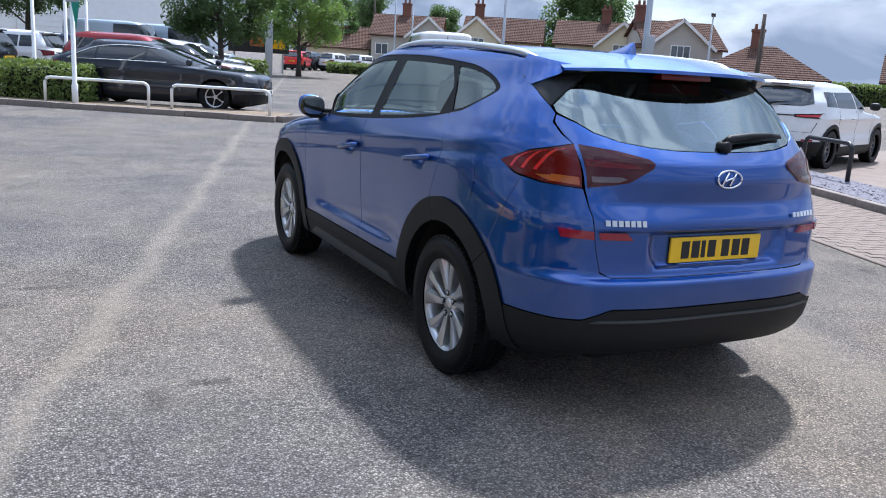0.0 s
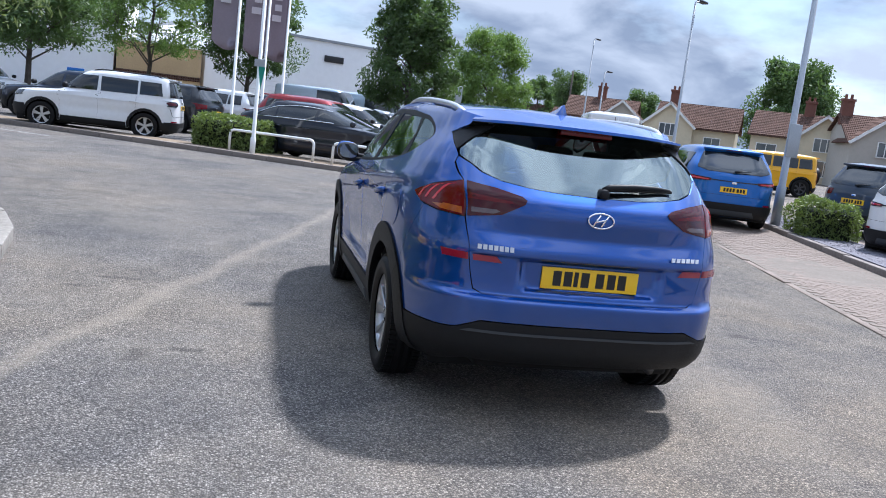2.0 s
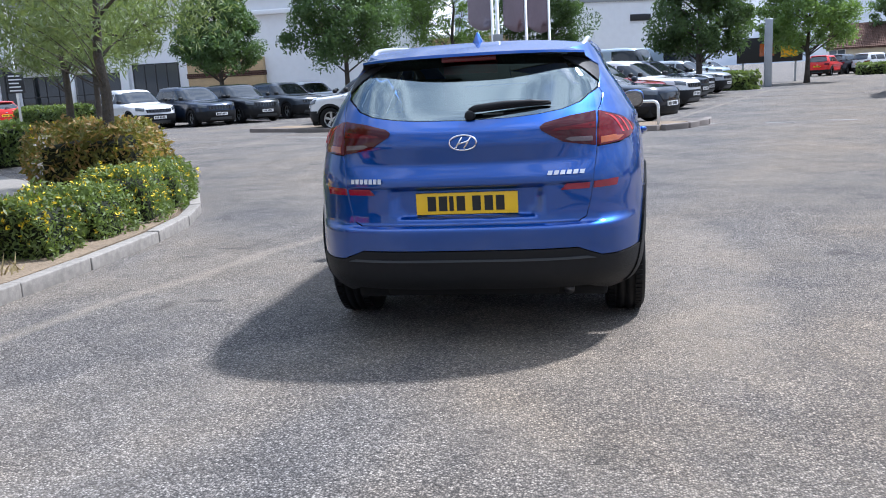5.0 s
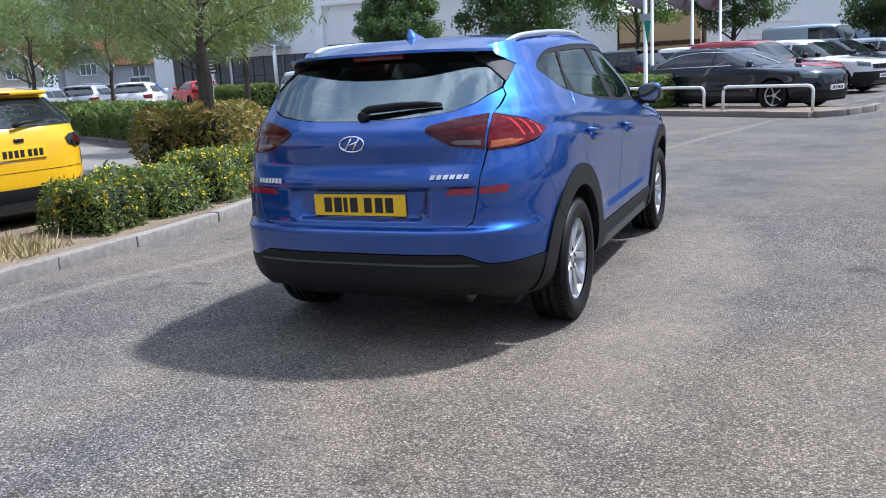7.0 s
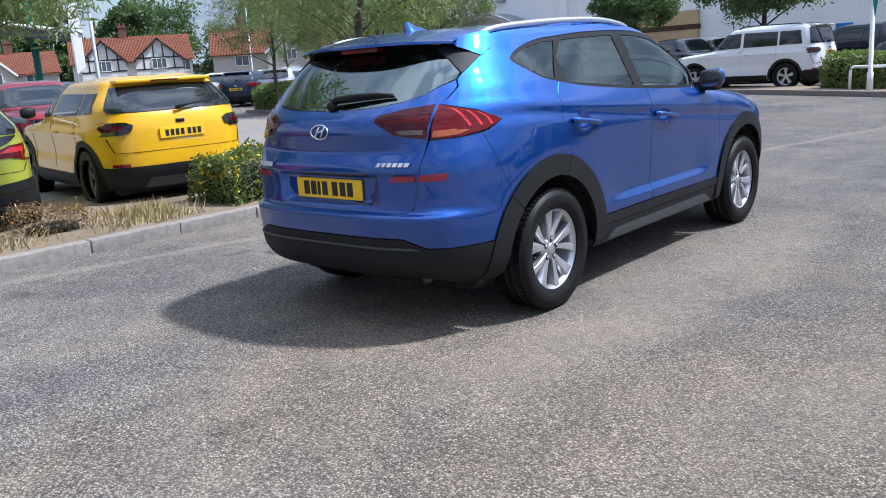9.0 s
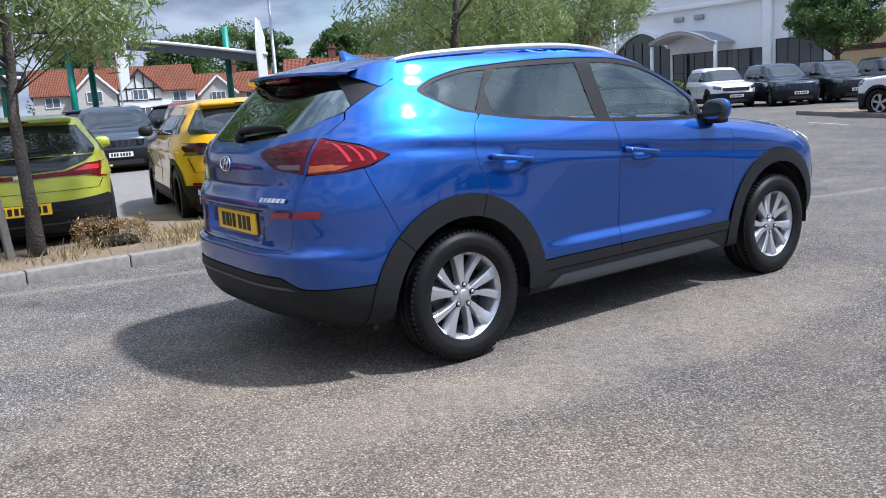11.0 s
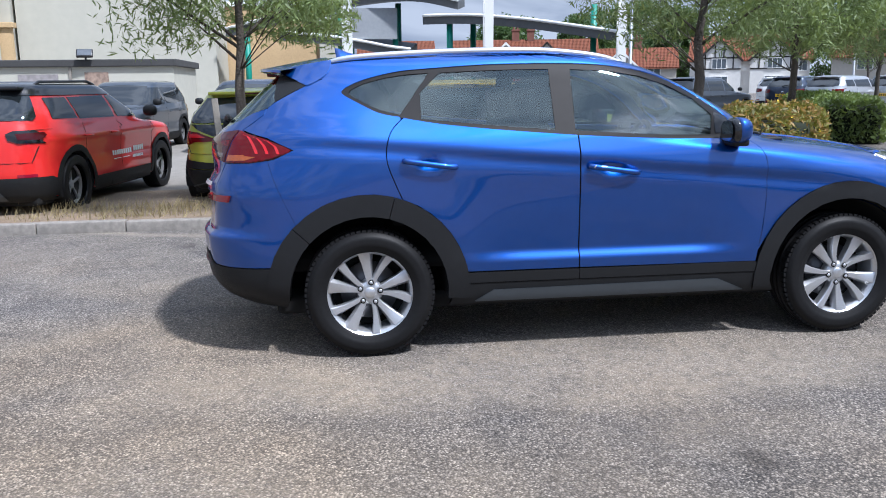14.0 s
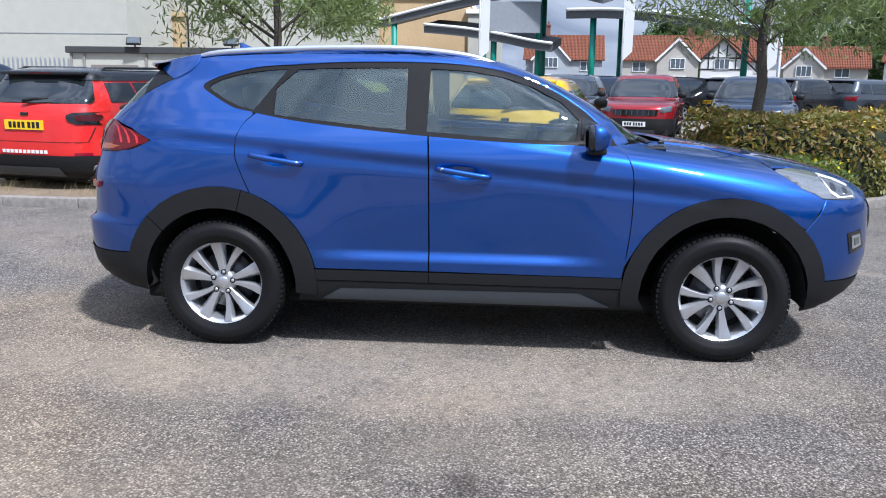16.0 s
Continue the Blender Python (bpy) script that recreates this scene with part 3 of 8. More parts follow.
def blue_feature(p, u):
    """Creases of the doors, the flank's lower facet and the number plate recess."""
    y, z = p.y, p.z
    if u > 0.55 and u < 2.6:
        crease = 1.150 - 0.090 * y
        d = z - crease
        fade = step(-0.62, -0.05, y) * (1 - step(2.3, 2.95, y))
        soft_d = math.sqrt(d * d + 0.0004)
        p.x += fade * (0.018 * math.exp(-soft_d / 0.075) - 0.009 * math.exp(-((d + 0.050) / 0.034) ** 2))
        top = crease - 0.05
        low = step(0.40, 0.85, y) * (1 - step(1.75, 2.12, y))
        if z < top:
            deep = min((top - z) / (top - 0.560), 1.0) ** 1.4 * (1 - step(0.556, 0.492, z))
            p.x -= low * 0.024 * deep
        for hy, hz in ((0.325, 1.023), (1.305, 0.973)):
            p.x -= 0.016 * math.exp(-((y - hy) / 0.055) ** 4 - ((z - hz) / 0.030) ** 2)
        for cy in (0.0, 2.665):
            r = math.hypot(y - cy, z - 0.36)
            p.x += 0.004 * math.exp(-((r - 0.50) / 0.12) ** 2) * step(0.2, 0.5, z + 0.25)
        p.x += 0.036 * step(1.0, 1.8, z) * step(0.1, 0.7, y) * (1 - step(1.9, 2.3, y))
    if u < 1.6:
        p.x *= 1 - 0.052 * step(1.25, 1.48, z) * (1 - step(-0.40, 0.30, y))
    if u < 0.8:
        x = abs(p.x)
        inner = 1 - step(0.345, 0.405, x + 0.30 * max(0.0, 0.80 - z))
        middle = 1 - step(0.46, 0.70, x)
        p.y += middle * (0.25 * knee(1.137 - z) - 0.82 * knee(0.975 - z) + 0.57 * knee(0.905 - z))
        p.y += 0.042 * inner * step(0.690, 0.725, z) * (1 - step(0.842, 0.868, z))
        p.y += 0.012 * step(0.875, 0.862, z) * (1 - step(0.55, 0.66, x))
        bow = 1 - step(0.72, 0.90, x)
        p.y -= bow * (0.034 * step(0.682, 0.648, z) - 0.17 * (knee(0.640 - z) - knee(0.535 - z)))
    return p


blue_shell = Shell(
    width=[(0.20, 0.80), (0.26, 0.865), (0.32, 0.89), (0.45, 0.909), (0.55, 0.914), (0.75, 0.916), (0.95, 0.914), (1.04, 0.908), (1.13, 0.885), (1.22, 0.843),
           (1.32, 0.790), (1.42, 0.735), (1.50, 0.690), (1.55, 0.655), (1.59, 0.60), (1.62, 0.40)],
    rear=[(0.20, -0.62), (0.27, -0.74), (0.34, -0.84), (0.42, -0.885), (0.55, -0.90), (0.75, -0.885), (0.92, -0.885), (1.06, -0.88), (1.13, -0.85), (1.19, -0.795),
          (1.30, -0.675), (1.40, -0.565), (1.50, -0.455), (1.56, -0.40), (1.62, -0.30)],
    front=[(0.20, 3.22), (0.28, 3.42), (0.40, 3.53), (0.55, 3.57), (0.78, 3.56), (0.88, 3.52), (0.94, 3.42), (0.99, 3.26), (1.03, 3.06), (1.07, 2.80), (1.10, 2.56),
           (1.125, 2.36), (1.15, 2.26), (1.24, 2.12), (1.34, 1.95), (1.44, 1.76), (1.52, 1.56), (1.57, 1.35), (1.60, 1.05), (1.62, 0.8)],
    square_rear=[(0.2, 3.2), (0.4, 3.7), (0.85, 3.6), (1.08, 3.0), (1.2, 3.5), (1.3, 4.0), (1.4, 4.8), (1.62, 5.0)], square_front=[(0.2, 3.1), (0.8, 3.1), (1.0, 2.7), (1.09, 2.7), (1.16, 4.0), (1.26, 6.0), (1.62, 7.0)], feature=blue_feature)
S, T, N = blue_shell.side, blue_shell.tail, blue_shell.nose


def side_poly(pts):
    out = []
    for i, (y, z) in enumerate(pts):
        y1, z1 = pts[(i + 1) % len(pts)]
        n = max(1, math.ceil(math.hypot(y1 - y, z1 - z) / 0.008))
        out += [S(y + (y1 - y) * k / n, z + (z1 - z) * k / n) for k in range(n)]
    return out


hero = thing("blue_suv", Matrix(), "bright blue metallic compact SUV with black arch cladding, parked on asphalt", "car")
HUB_R, HUB_F = (0.0, 0.345), (2.665, 0.345)
RA = 0.53          # outer radius of the arch cladding
RI = 0.415          # inner radius
door_rear = spline([(0.185, 0.83), (0.145, 0.92), (0.105, 1.03), (0.105, 1.12), (0.135, 1.20), (0.20, 1.262)], 4)
dlo_low = spline([(0.20, 1.262), (0.40, 1.228), (0.70, 1.195), (1.12, 1.160), (1.53, 1.137), (1.90, 1.125), (2.10, 1.122)], 3)
dlo_top = spline([(0.395, 1.513), (0.64, 1.527), (0.90, 1.532), (1.12, 1.530), (1.32, 1.518), (1.52, 1.487), (1.69, 1.432), (1.84, 1.352), (1.96, 1.265), (2.10, 1.122)], 4)
dlo_tail = spline([(0.20, 1.262), (0.08, 1.284), (-0.03, 1.338), (-0.112, 1.390), (-0.07, 1.427), (0.04, 1.466), (0.21, 1.500), (0.395, 1.513)], 4)
front_gap = spline([(2.10, 1.122), (2.15, 1.05), (2.172, 0.95), (2.172, 0.72), (2.14, 0.44)], 4)
SILL = 0.445
DOOR_LEVELS = tuple(0.488 + 0.006 * k for k in range(13))


def arch(c, r, z_from, z_to, n=18):
    """Along the wheel arch from the tail's side to the nose's side, between two heights."""
    a0 = 180 - math.degrees(math.asin((z_from - c[1]) / r))
    a1 = math.degrees(math.asin((z_to - c[1]) / r))
    return arc(c[0], c[1], r, a0, a1, n)


def cut(points, y0, y1):
    return [p for p in points if y0 <= p[0] <= y1]


for sgn in (1, -1):
    def P(name, pts, material, label="", **kw):
        return panel(name, blue_shell, side_poly(shrink(pts, kw.pop("gap", 0.002))), material, hero, side=sgn, label=label, gap=0, **kw)
    ra, fa = arch(HUB_R, RA, 0.50, SILL), arch(HUB_F, RA, SILL, 0.45)
    # rear wing
    wing = [(-0.3665, 0.712)] + cut(ra, -0.36, 0.18) + door_rear[:-1] + dlo_tail[1:] + [(0.395, 1.572), (0.15, 1.563), (-0.05, 1.552), (-0.18, 1.538)]
    wing = [S(y, z) for y, z in wing] + [S(-0.205, 1.49), S(-0.275, 1.438), S(-0.36, 1.397), S(-0.42, 1.366), S(-0.46, 1.344), S(-0.497, 1.318), S(-0.513, 1.283), S(-0.58, 1.234), S(-0.632, 1.204)]
    wing += [S(-0.60, 1.192), S(-0.50, 1.165), S(-0.37, 1.105), S(-0.46, 1.062), S(-0.503, 1.051), S(-0.443, 0.88)]
    panel("rear_wing", blue_shell, wing, BLUE, hero, side=sgn, gap=0.0009, depth=0.004, grid=0.025)
    # doors
    d_r = door_rear[:-1] + cut(dlo_low, 0.2, 1.115) + [(1.118, 1.160), (1.125, 1.0), (1.13, SILL)] + [(0.52, SILL)] + list(reversed(cut(ra, 0.19, 0.505)))
    rear_door = P("rear_door", d_r, BLUE, grid=0.02, gap=0.0042, depth=0.008, levels=DOOR_LEVELS)
    d_f = [(1.13, SILL), (1.125, 1.0), (1.118, 1.160)] + cut(dlo_low, 1.13, 2.2)[:-1] + front_gap
    front_door = P("front_door", d_f, BLUE, grid=0.02, gap=0.0042, depth=0.008, levels=DOOR_LEVELS)
    # front wing
    f = [p for p in reversed(front_gap)]
    f = [(2.14, 0.50)] + [p for p in f if p[1] > 0.5] + [(2.24, 1.128), (2.40, 1.112), (2.62, 1.088), (2.86, 1.045), (2.90, 1.015), (3.02, 0.935), (3.17, 0.875), (3.06, 0.72)]
    f += list(reversed(cut(fa, 2.17, 3.05)))
    P("front_wing", f, BLUE, grid=0.03)
    # roof side and windscreen pillar
    top = [(y, min(1.60, z + 0.068)) for y, z in cut(dlo_top, 0.39, 1.4)]
    pil = dlo_top + [(2.17, 1.135), (2.05, 1.265), (1.93, 1.36), (1.79, 1.44), (1.62, 1.51), (1.45, 1.555)] + list(reversed(top))
    P("roof_side", pil, BLUE)
    # black window frames and glass
    q = spline([(0.185, 1.278), (0.08, 1.303), (-0.015, 1.350), (-0.075, 1.390), (-0.03, 1.424), (0.08, 1.458), (0.23, 1.482), (0.345, 1.488)], 3)
    rw = [(0.293, 1.254), (0.45, 1.238), (0.72, 1.211), (0.998, 1.187), (0.994, 1.504), (0.80, 1.503), (0.60, 1.498), (0.405, 1.490), (0.293, 1.388)]
    fw = [(1.108, 1.182), (1.55, 1.153), (1.875, 1.143), (1.895, 1.25), (1.805, 1.337), (1.66, 1.412), (1.50, 1.463), (1.32, 1.492), (1.114, 1.502)]
    P("window_frame", dlo_tail + dlo_top[1:] + list(reversed(dlo_low))[1:-1], PILLAR_FILM, off=-0.006, gap=-0.002, depth=0, holes=[side_poly(q), side_poly(rw), side_poly(fw)])
    P("quarter_light", q, PRIVACY_GLASS, off=-0.010, gap=-0.004, depth=0)
    P("rear_side_window", rw, PRIVACY_GLASS, off=-0.010, gap=-0.004, depth=0)
    P("front_side_window", fw, SIDE_GLASS, off=-0.010, gap=-0.004, depth=0)
    # cladding
    ends = [arch(HUB_R, RA, 0.30, 0.30, 2)[0], arch(HUB_R, RA, 0.30, 0.30, 2)[-1]]
    ends = [math.degrees(math.atan2(z - HUB_R[1], y - HUB_R[0])) % 360 for y, z in ends]
    for a0, a1 in ((ends[0], 137), (137, 75), (75, ends[1] - 360 if ends[1] > 180 else ends[1])):
        k = max(4, int(abs(a0 - a1) / 9))
        P("rear_arch_trim", arc(*HUB_R, RA + 0.004, a0, a1, k) + list(reversed(arc(*HUB_R, RI, a0, a1, k))), BLACK_PLASTIC, off=0.012, depth=0.05, grid=0.06)
    P("front_arch_trim", arch(HUB_F, RA + 0.004, 0.28, 0.28) + list(reversed(arch(HUB_F, RI + 0.02, 0.28, 0.28))), BLACK_PLASTIC, off=0.012, depth=0.05, grid=0.06)
    P("door_trim_rear", [(0.50, 0.385), (1.13, 0.385), (1.13, SILL), (0.515, SILL)], BLACK_PLASTIC, off=0.008)
    P("door_trim_front", [(1.13, 0.385), (2.15, 0.385), (2.14, SILL), (1.13, SILL)], BLACK_PLASTIC, off=0.008)
    P("sill", [(0.42, 0.265), (2.27, 0.265), (2.20, 0.385), (0.47, 0.385)], BLACK_PLASTIC, off=0.004)
    P("sill_insert", [(0.56, 0.285), (2.08, 0.285), (1.92, 0.355), (0.66, 0.345)], SATIN_GREY, off=0.016)
    # dark skin behind the gaps, cut out at the wheels
    inner = [(-0.8, 0.35), (-0.42, 0.35)] + arc(0, 0.345, 0.42, 180, 0) + [(0.45, 0.3), (2.2, 0.3)] + arc(2.665, 0.345, 0.43, 180, 0) + [(3.1, 0.35), (3.4, 0.35), (3.3, 0.88), (2.8, 1.0), (2.15, 1.09), (0.2, 1.15), (-0.3, 1.1), (-0.7, 1.05)]
    P("inner_skin", inner, SHELL_BLACK, off=-0.022, depth=0, grid=0.1)
    for c in (HUB_R, HUB_F):
        bm = bmesh.new()
        ring = arc(c[0], c[1], 0.425, 186, -6, 24)
        a = [bm.verts.new((sgn * 0.87, y, z)) for y, z in ring]
        b = [bm.verts.new((sgn * 0.50, y, z)) for y, z in ring]
        for i in range(len(ring) - 1):
            bm.faces.new((a[i], a[i + 1], b[i + 1], b[i]))
        bm.faces.new(b)
        part("wheel_well", bm, SHELL_BLACK, hero)
    # handles
    for y, z, door in ((0.19, 1.045, rear_door), (1.17, 0.995, front_door)):
        bm = bmesh.new()
        base = blue_shell.at(*S(y, z))
        pts = [(base.x + d, y + 0.27 * t, z - 0.04 * t) for t, d in ((0, 0.004), (0.06, 0.028), (0.3, 0.036), (0.7, 0.036), (0.94, 0.028), (1, 0.004))]
        tube(bm, [(sgn * a, b, c) for a, b, c in spline(pts, 4)], [0.010] + [0.015] * 19 + [0.010], 10)
        part("door_handle", bm, BLUE, door)
    if sgn > 0:
        bm = bmesh.new()
        base = blue_shell.at(*S(1.19, 0.99))
        lathe(bm, [(0.0, 0.046), (0.008, 0.045), (0.008, 0.036), (0.0, 0.036)], 14, Matrix.Translation((base.x - 0.001, 1.195, 0.992)))
        part("lock_barrel", bm, CHROME, front_door)
    else:
        cap = [(-0.135 + 0.105 * math.copysign(abs(math.cos(a)) ** 0.75, math.cos(a)), 0.985 + 0.105 * math.copysign(abs(math.sin(a)) ** 0.75, math.sin(a))) for a in [2 * math.pi * k / 36 for k in range(36)]]
        P("fuel_flap", cap, BLUE, off=0.004, depth=0.008)
    # mirrors
    bm = bmesh.new()
    bmesh.ops.create_uvsphere(bm, u_segments=24, v_segments=14, radius=1)
    for v in bm.verts:
        x, y, z = v.co
        k = 1.0 if y > 0 else 0.35
        v.co = (sgn * (0.950 + 0.088 * math.copysign(abs(x) ** 0.75, x)), 1.965 + 0.078 * y * k, 1.165 + 0.072 * math.copysign(abs(z) ** 0.8, z) + 0.01 * x)
    bmesh.ops.recalc_face_normals(bm, faces=bm.faces)
    mirror = part("door_mirror", bm, BLUE, front_door)
    bm = bmesh.new()
    bmesh.ops.create_uvsphere(bm, u_segments=20, v_segments=10, radius=1)
    for v in bm.verts:
        x, y, z = v.co
        v.co = (sgn * (0.950 + 0.085 * math.copysign(abs(x) ** 0.7, x)), 1.945 + 0.034 * y, 1.165 + 0.068 * math.copysign(abs(z) ** 0.75, z))
    part("mirror_rim", bm, GLOSS_BLACK, mirror)
    bm = bmesh.new()
    bmesh.ops.create_circle(bm, cap_ends=True, segments=24, radius=1)
    for v in bm.verts:
        x, y, _ = v.co
        v.co = (sgn * (0.950 + 0.070 * math.copysign(abs(x) ** 0.7, x)), 1.9095, 1.165 + 0.052 * math.copysign(abs(y) ** 0.75, y))
    part("mirror_glass", bm, MIRROR_GLASS, mirror)
    part("mirror_lower", box((sgn * 0.90 - 0.07, 1.93, 1.085), (sgn * 0.90 + 0.10, 2.02, 1.125), None, 0.015), BLACK_PLASTIC, mirror)
    part("mirror_arm", box((sgn * 0.845 - 0.04, 1.94, 1.10), (sgn * 0.845 + 0.06, 2.02, 1.15), None, 0.012), BLACK_PLASTIC, mirror)
    panel("mirror_sail", blue_shell, side_poly([(1.90, 1.15), (2.085, 1.137), (1.985, 1.235), (1.905, 1.262)]), GLOSS_BLACK, front_door, side=sgn, off=0.001, depth=0.01)
    # outer tail lamp with its bars
    lamp = [T(0.658, 1.203), S(-0.60, 1.187), S(-0.50, 1.160), S(-0.41, 1.125), S(-0.372, 1.105), S(-0.42, 1.082), S(-0.48, 1.060), S(-0.60, 1.040), T(0.662, 1.032)]
    tail_lamp = panel("tail_lamp", blue_shell, lamp, LAMP_RED, hero, side=sgn, off=0.008, gap=0.003, depth=0.03, grid=0.03)
    band = [T(0.668, 1.075), T(0.75, 1.078), S(-0.62, 1.073), S(-0.56, 1.068), S(-0.62, 1.047), T(0.668, 1.04)]
    panel("indicator", blue_shell, band, LAMP_AMBER, tail_lamp, side=sgn, off=0.0095, depth=0.004, grid=0.03)
    for k in range(3):
        y0 = -0.60 + 0.055 * k
        bar = spline([(y0 - 0.028, 1.178 - 0.012 * k), (y0 - 0.005, 1.165 - 0.012 * k), (y0 + 0.022, 1.12), (y0 + 0.036, 1.082)], 3)
        wide = spline([(y0 + 0.056, 1.083), (y0 + 0.043, 1.12), (y0 + 0.018, 1.162 - 0.012 * k), (y0 + 0.0, 1.174 - 0.012 * k)], 3)
        panel("light_bar", blue_shell, side_poly(bar + wide), LAMP_BRIGHT, tail_lamp, side=sgn, off=0.0095, depth=0.003, grid=0.03)
    # headlamp and fog lamp
    head = [(2.905, 1.005), (3.00, 1.008), (3.12, 0.99)]
    head = [S(y, z) for y, z in head] + [S(3.24, 0.955), S(3.33, 0.915), S(3.35, 0.86), S(3.26, 0.862), S(3.14, 0.872), S(3.02, 0.925)]
    head_lamp = panel("head_lamp", blue_shell, head, LAMP_SILVER, hero, side=sgn, off=0.006, depth=0.03, grid=0.04)
    zone = [(3.163, 0.967), (3.26, 0.940), (3.325, 0.912), (3.335, 0.874), (3.23, 0.877)]
    panel("lamp_chamber", blue_shell, side_poly(zone), LAMP_CLEAR, head_lamp, side=sgn, off=0.0072, depth=0.003, grid=0.03)
    for y, z, r in ((3.215, 0.920, 0.022), (3.285, 0.902, 0.018)):
        disc = [S(y + r * math.cos(a), z + r * math.sin(a)) for a in [2 * math.pi * k / 16 for k in range(16)]]
        panel("projector", blue_shell, disc, GLOSS_BLACK, head_lamp, side=sgn, off=0.0085, depth=0.003, grid=0.03)
    drl = [(3.150, 0.975), (3.163, 0.975), (3.195, 0.905), (3.240, 0.879), (3.33, 0.877), (3.33, 0.868), (3.228, 0.868), (3.182, 0.897)]
    panel("daytime_light", blue_shell, side_poly(drl), PLATE_WHITE, head_lamp, side=sgn, off=0.0095, depth=0.004, grid=0.03)
    brow = [(3.163, 0.978), (3.26, 0.951), (3.325, 0.922), (3.328, 0.914), (3.26, 0.943), (3.163, 0.970)]
    panel("lamp_brow", blue_shell, side_poly(brow), PLATE_WHITE, head_lamp, side=sgn, off=0.0095, depth=0.004, grid=0.03)
    fog = [S(3.30, 0.69), S(3.40, 0.70), S(3.44, 0.60), S(3.33, 0.575)]
    fog_well = panel("fog_lamp_well", blue_shell, fog, GLOSS_BLACK, hero, side=sgn, off=0.004, depth=0.01, grid=0.05)
    panel("fog_lamp", blue_shell, [S(3.325, 0.675), S(3.385, 0.68), S(3.405, 0.615), S(3.335, 0.60)], ALU, fog_well, side=sgn, off=0.009, depth=0.004, grid=0.05)
    panel("fog_lens", blue_shell, [S(3.342, 0.662), S(3.376, 0.666), S(3.388, 0.628), S(3.348, 0.618)], LAMP_CLEAR, fog_well, side=sgn, off=0.011, depth=0.003, grid=0.05)
    # reflectors, in two pieces at the tailgate's edge
    panel("reflector", blue_shell, [T(0.635, 0.866), T(0.752, 0.870), T(0.742, 0.832), T(0.63, 0.830)], REFLECTOR, hero, side=sgn, off=0.014, depth=0.018, grid=0.02)
    # rails on the roof
    bm = bmesh.new()
    rail = [(0.585, -0.20, 1.536), (0.605, -0.10, 1.564), (0.612, 0.1, 1.582), (0.616, 0.5, 1.599), (0.616, 0.9, 1.603), (0.611, 1.15, 1.588), (0.602, 1.34, 1.562), (0.590, 1.46, 1.522)]
    pts = spline(rail, 5)
    tube(bm, [(sgn * x, y, z) for x, y, z in pts], [0.014 + 0.005 * math.sin(math.pi * i / (len(pts) - 1)) for i in range(len(pts))], 10)
    part("roof_rail", bm, ALU, hero)

# bumper, tailgate, glass at the rear (over both sides)
def both(right):
    """A closed outline from its right half, which starts and ends on the middle line."""
    return right + [(-u, z) for u, z in reversed(right) if abs(u) > 1e-6]


bump = [T(0, 0.672), T(0.56, 0.672), T(0.60, 0.69), T(0.622, 0.78), T(0.64, 0.92), T(0.662, 1.03), S(-0.60, 1.037), S(-0.505, 1.052), S(-0.445, 0.88), S(-0.368, 0.712)]
bump += [S(*p) for p in arc(0, 0.345, RA, 138, 163, 5)] + [S(-0.60, 0.495), T(0.75, 0.492), T(0.67, 0.497), T(0.60, 0.525), T(0.55, 0.545), T(0, 0.545)]
panel("rear_bumper", blue_shell, both(bump), BLUE, hero, gap=0.0006, grid=0.035, levels=(0.56, 0.60, 0.625, 0.632, 0.64, 0.648, 0.655, 0.662, 0.668))
lower = [T(0, 0.543), T(0.55, 0.543), T(0.60, 0.523), T(0.67, 0.495), T(0.75, 0.490), S(-0.60, 0.493), S(-0.485, 0.498), S(-0.44, 0.42), S(-0.41, 0.33), S(-0.42, 0.275), T(0.70, 0.275), T(0.60, 0.33), T(0, 0.33)]
valance = panel("bumper_valance", blue_shell, both(lower), BLACK_PLASTIC, hero, off=0.006, grid=0.05, depth=0.03)
panel("bumper_crease", blue_shell, both([T(0, 0.500), T(0.60, 0.500), T(0.64, 0.486), T(0, 0.486)]), SATIN_GREY, valance, off=0.014, depth=0.012, grid=0.06)
gl = [T(0, 1.188), T(0.24, 1.193), T(0.36, 1.202), T(0.488, 1.220), T(0.578, 1.250), T(0.622, 1.284)]
gate = [T(0, 0.676), T(0.56, 0.676), T(0.597, 0.694), T(0.619, 0.78), T(0.637, 0.92), T(0.655, 1.03), T(0.662, 1.204), S(-0.585, 1.236), S(-0.519, 1.285), S(-0.503, 1.314)] + list(reversed(gl))
tailgate = panel("tailgate", blue_shell, both(gate), BLUE, hero, gap=0.0008, grid=0.03, levels=(0.69, 0.71, 0.725, 0.84, 0.852, 0.864, 0.876, 0.888, 0.90, 0.91, 0.92, 0.945, 0.96, 0.968, 0.975, 0.982, 0.99, 1.12, 1.13, 1.137, 1.144, 1.15, 1.165, 1.18))
glass_pts = [T(0, 1.192), T(0.24, 1.197), T(0.36, 1.206), T(0.488, 1.224), T(0.575, 1.254), T(0.617, 1.287), S(-0.498, 1.322), S(-0.462, 1.352), S(-0.452, 1.415), T(0.535, 1.49), T(0.52, 1.52), T(0, 1.525)]
panel("rear_window", blue_shell, both(glass_pts), REAR_GLASS, tailgate, off=-0.004, depth=0.004)
inner_edge = [T(0, 1.206), T(0.24, 1.211), T(0.36, 1.220), T(0.48, 1.238), T(0.56, 1.266), T(0.594, 1.295), T(0.585, 1.36), T(0.535, 1.455), T(0, 1.475)]
panel("window_border", blue_shell, both(glass_pts), GLOSS_BLACK, tailgate, off=-0.012, depth=0, holes=[both(inner_edge)])
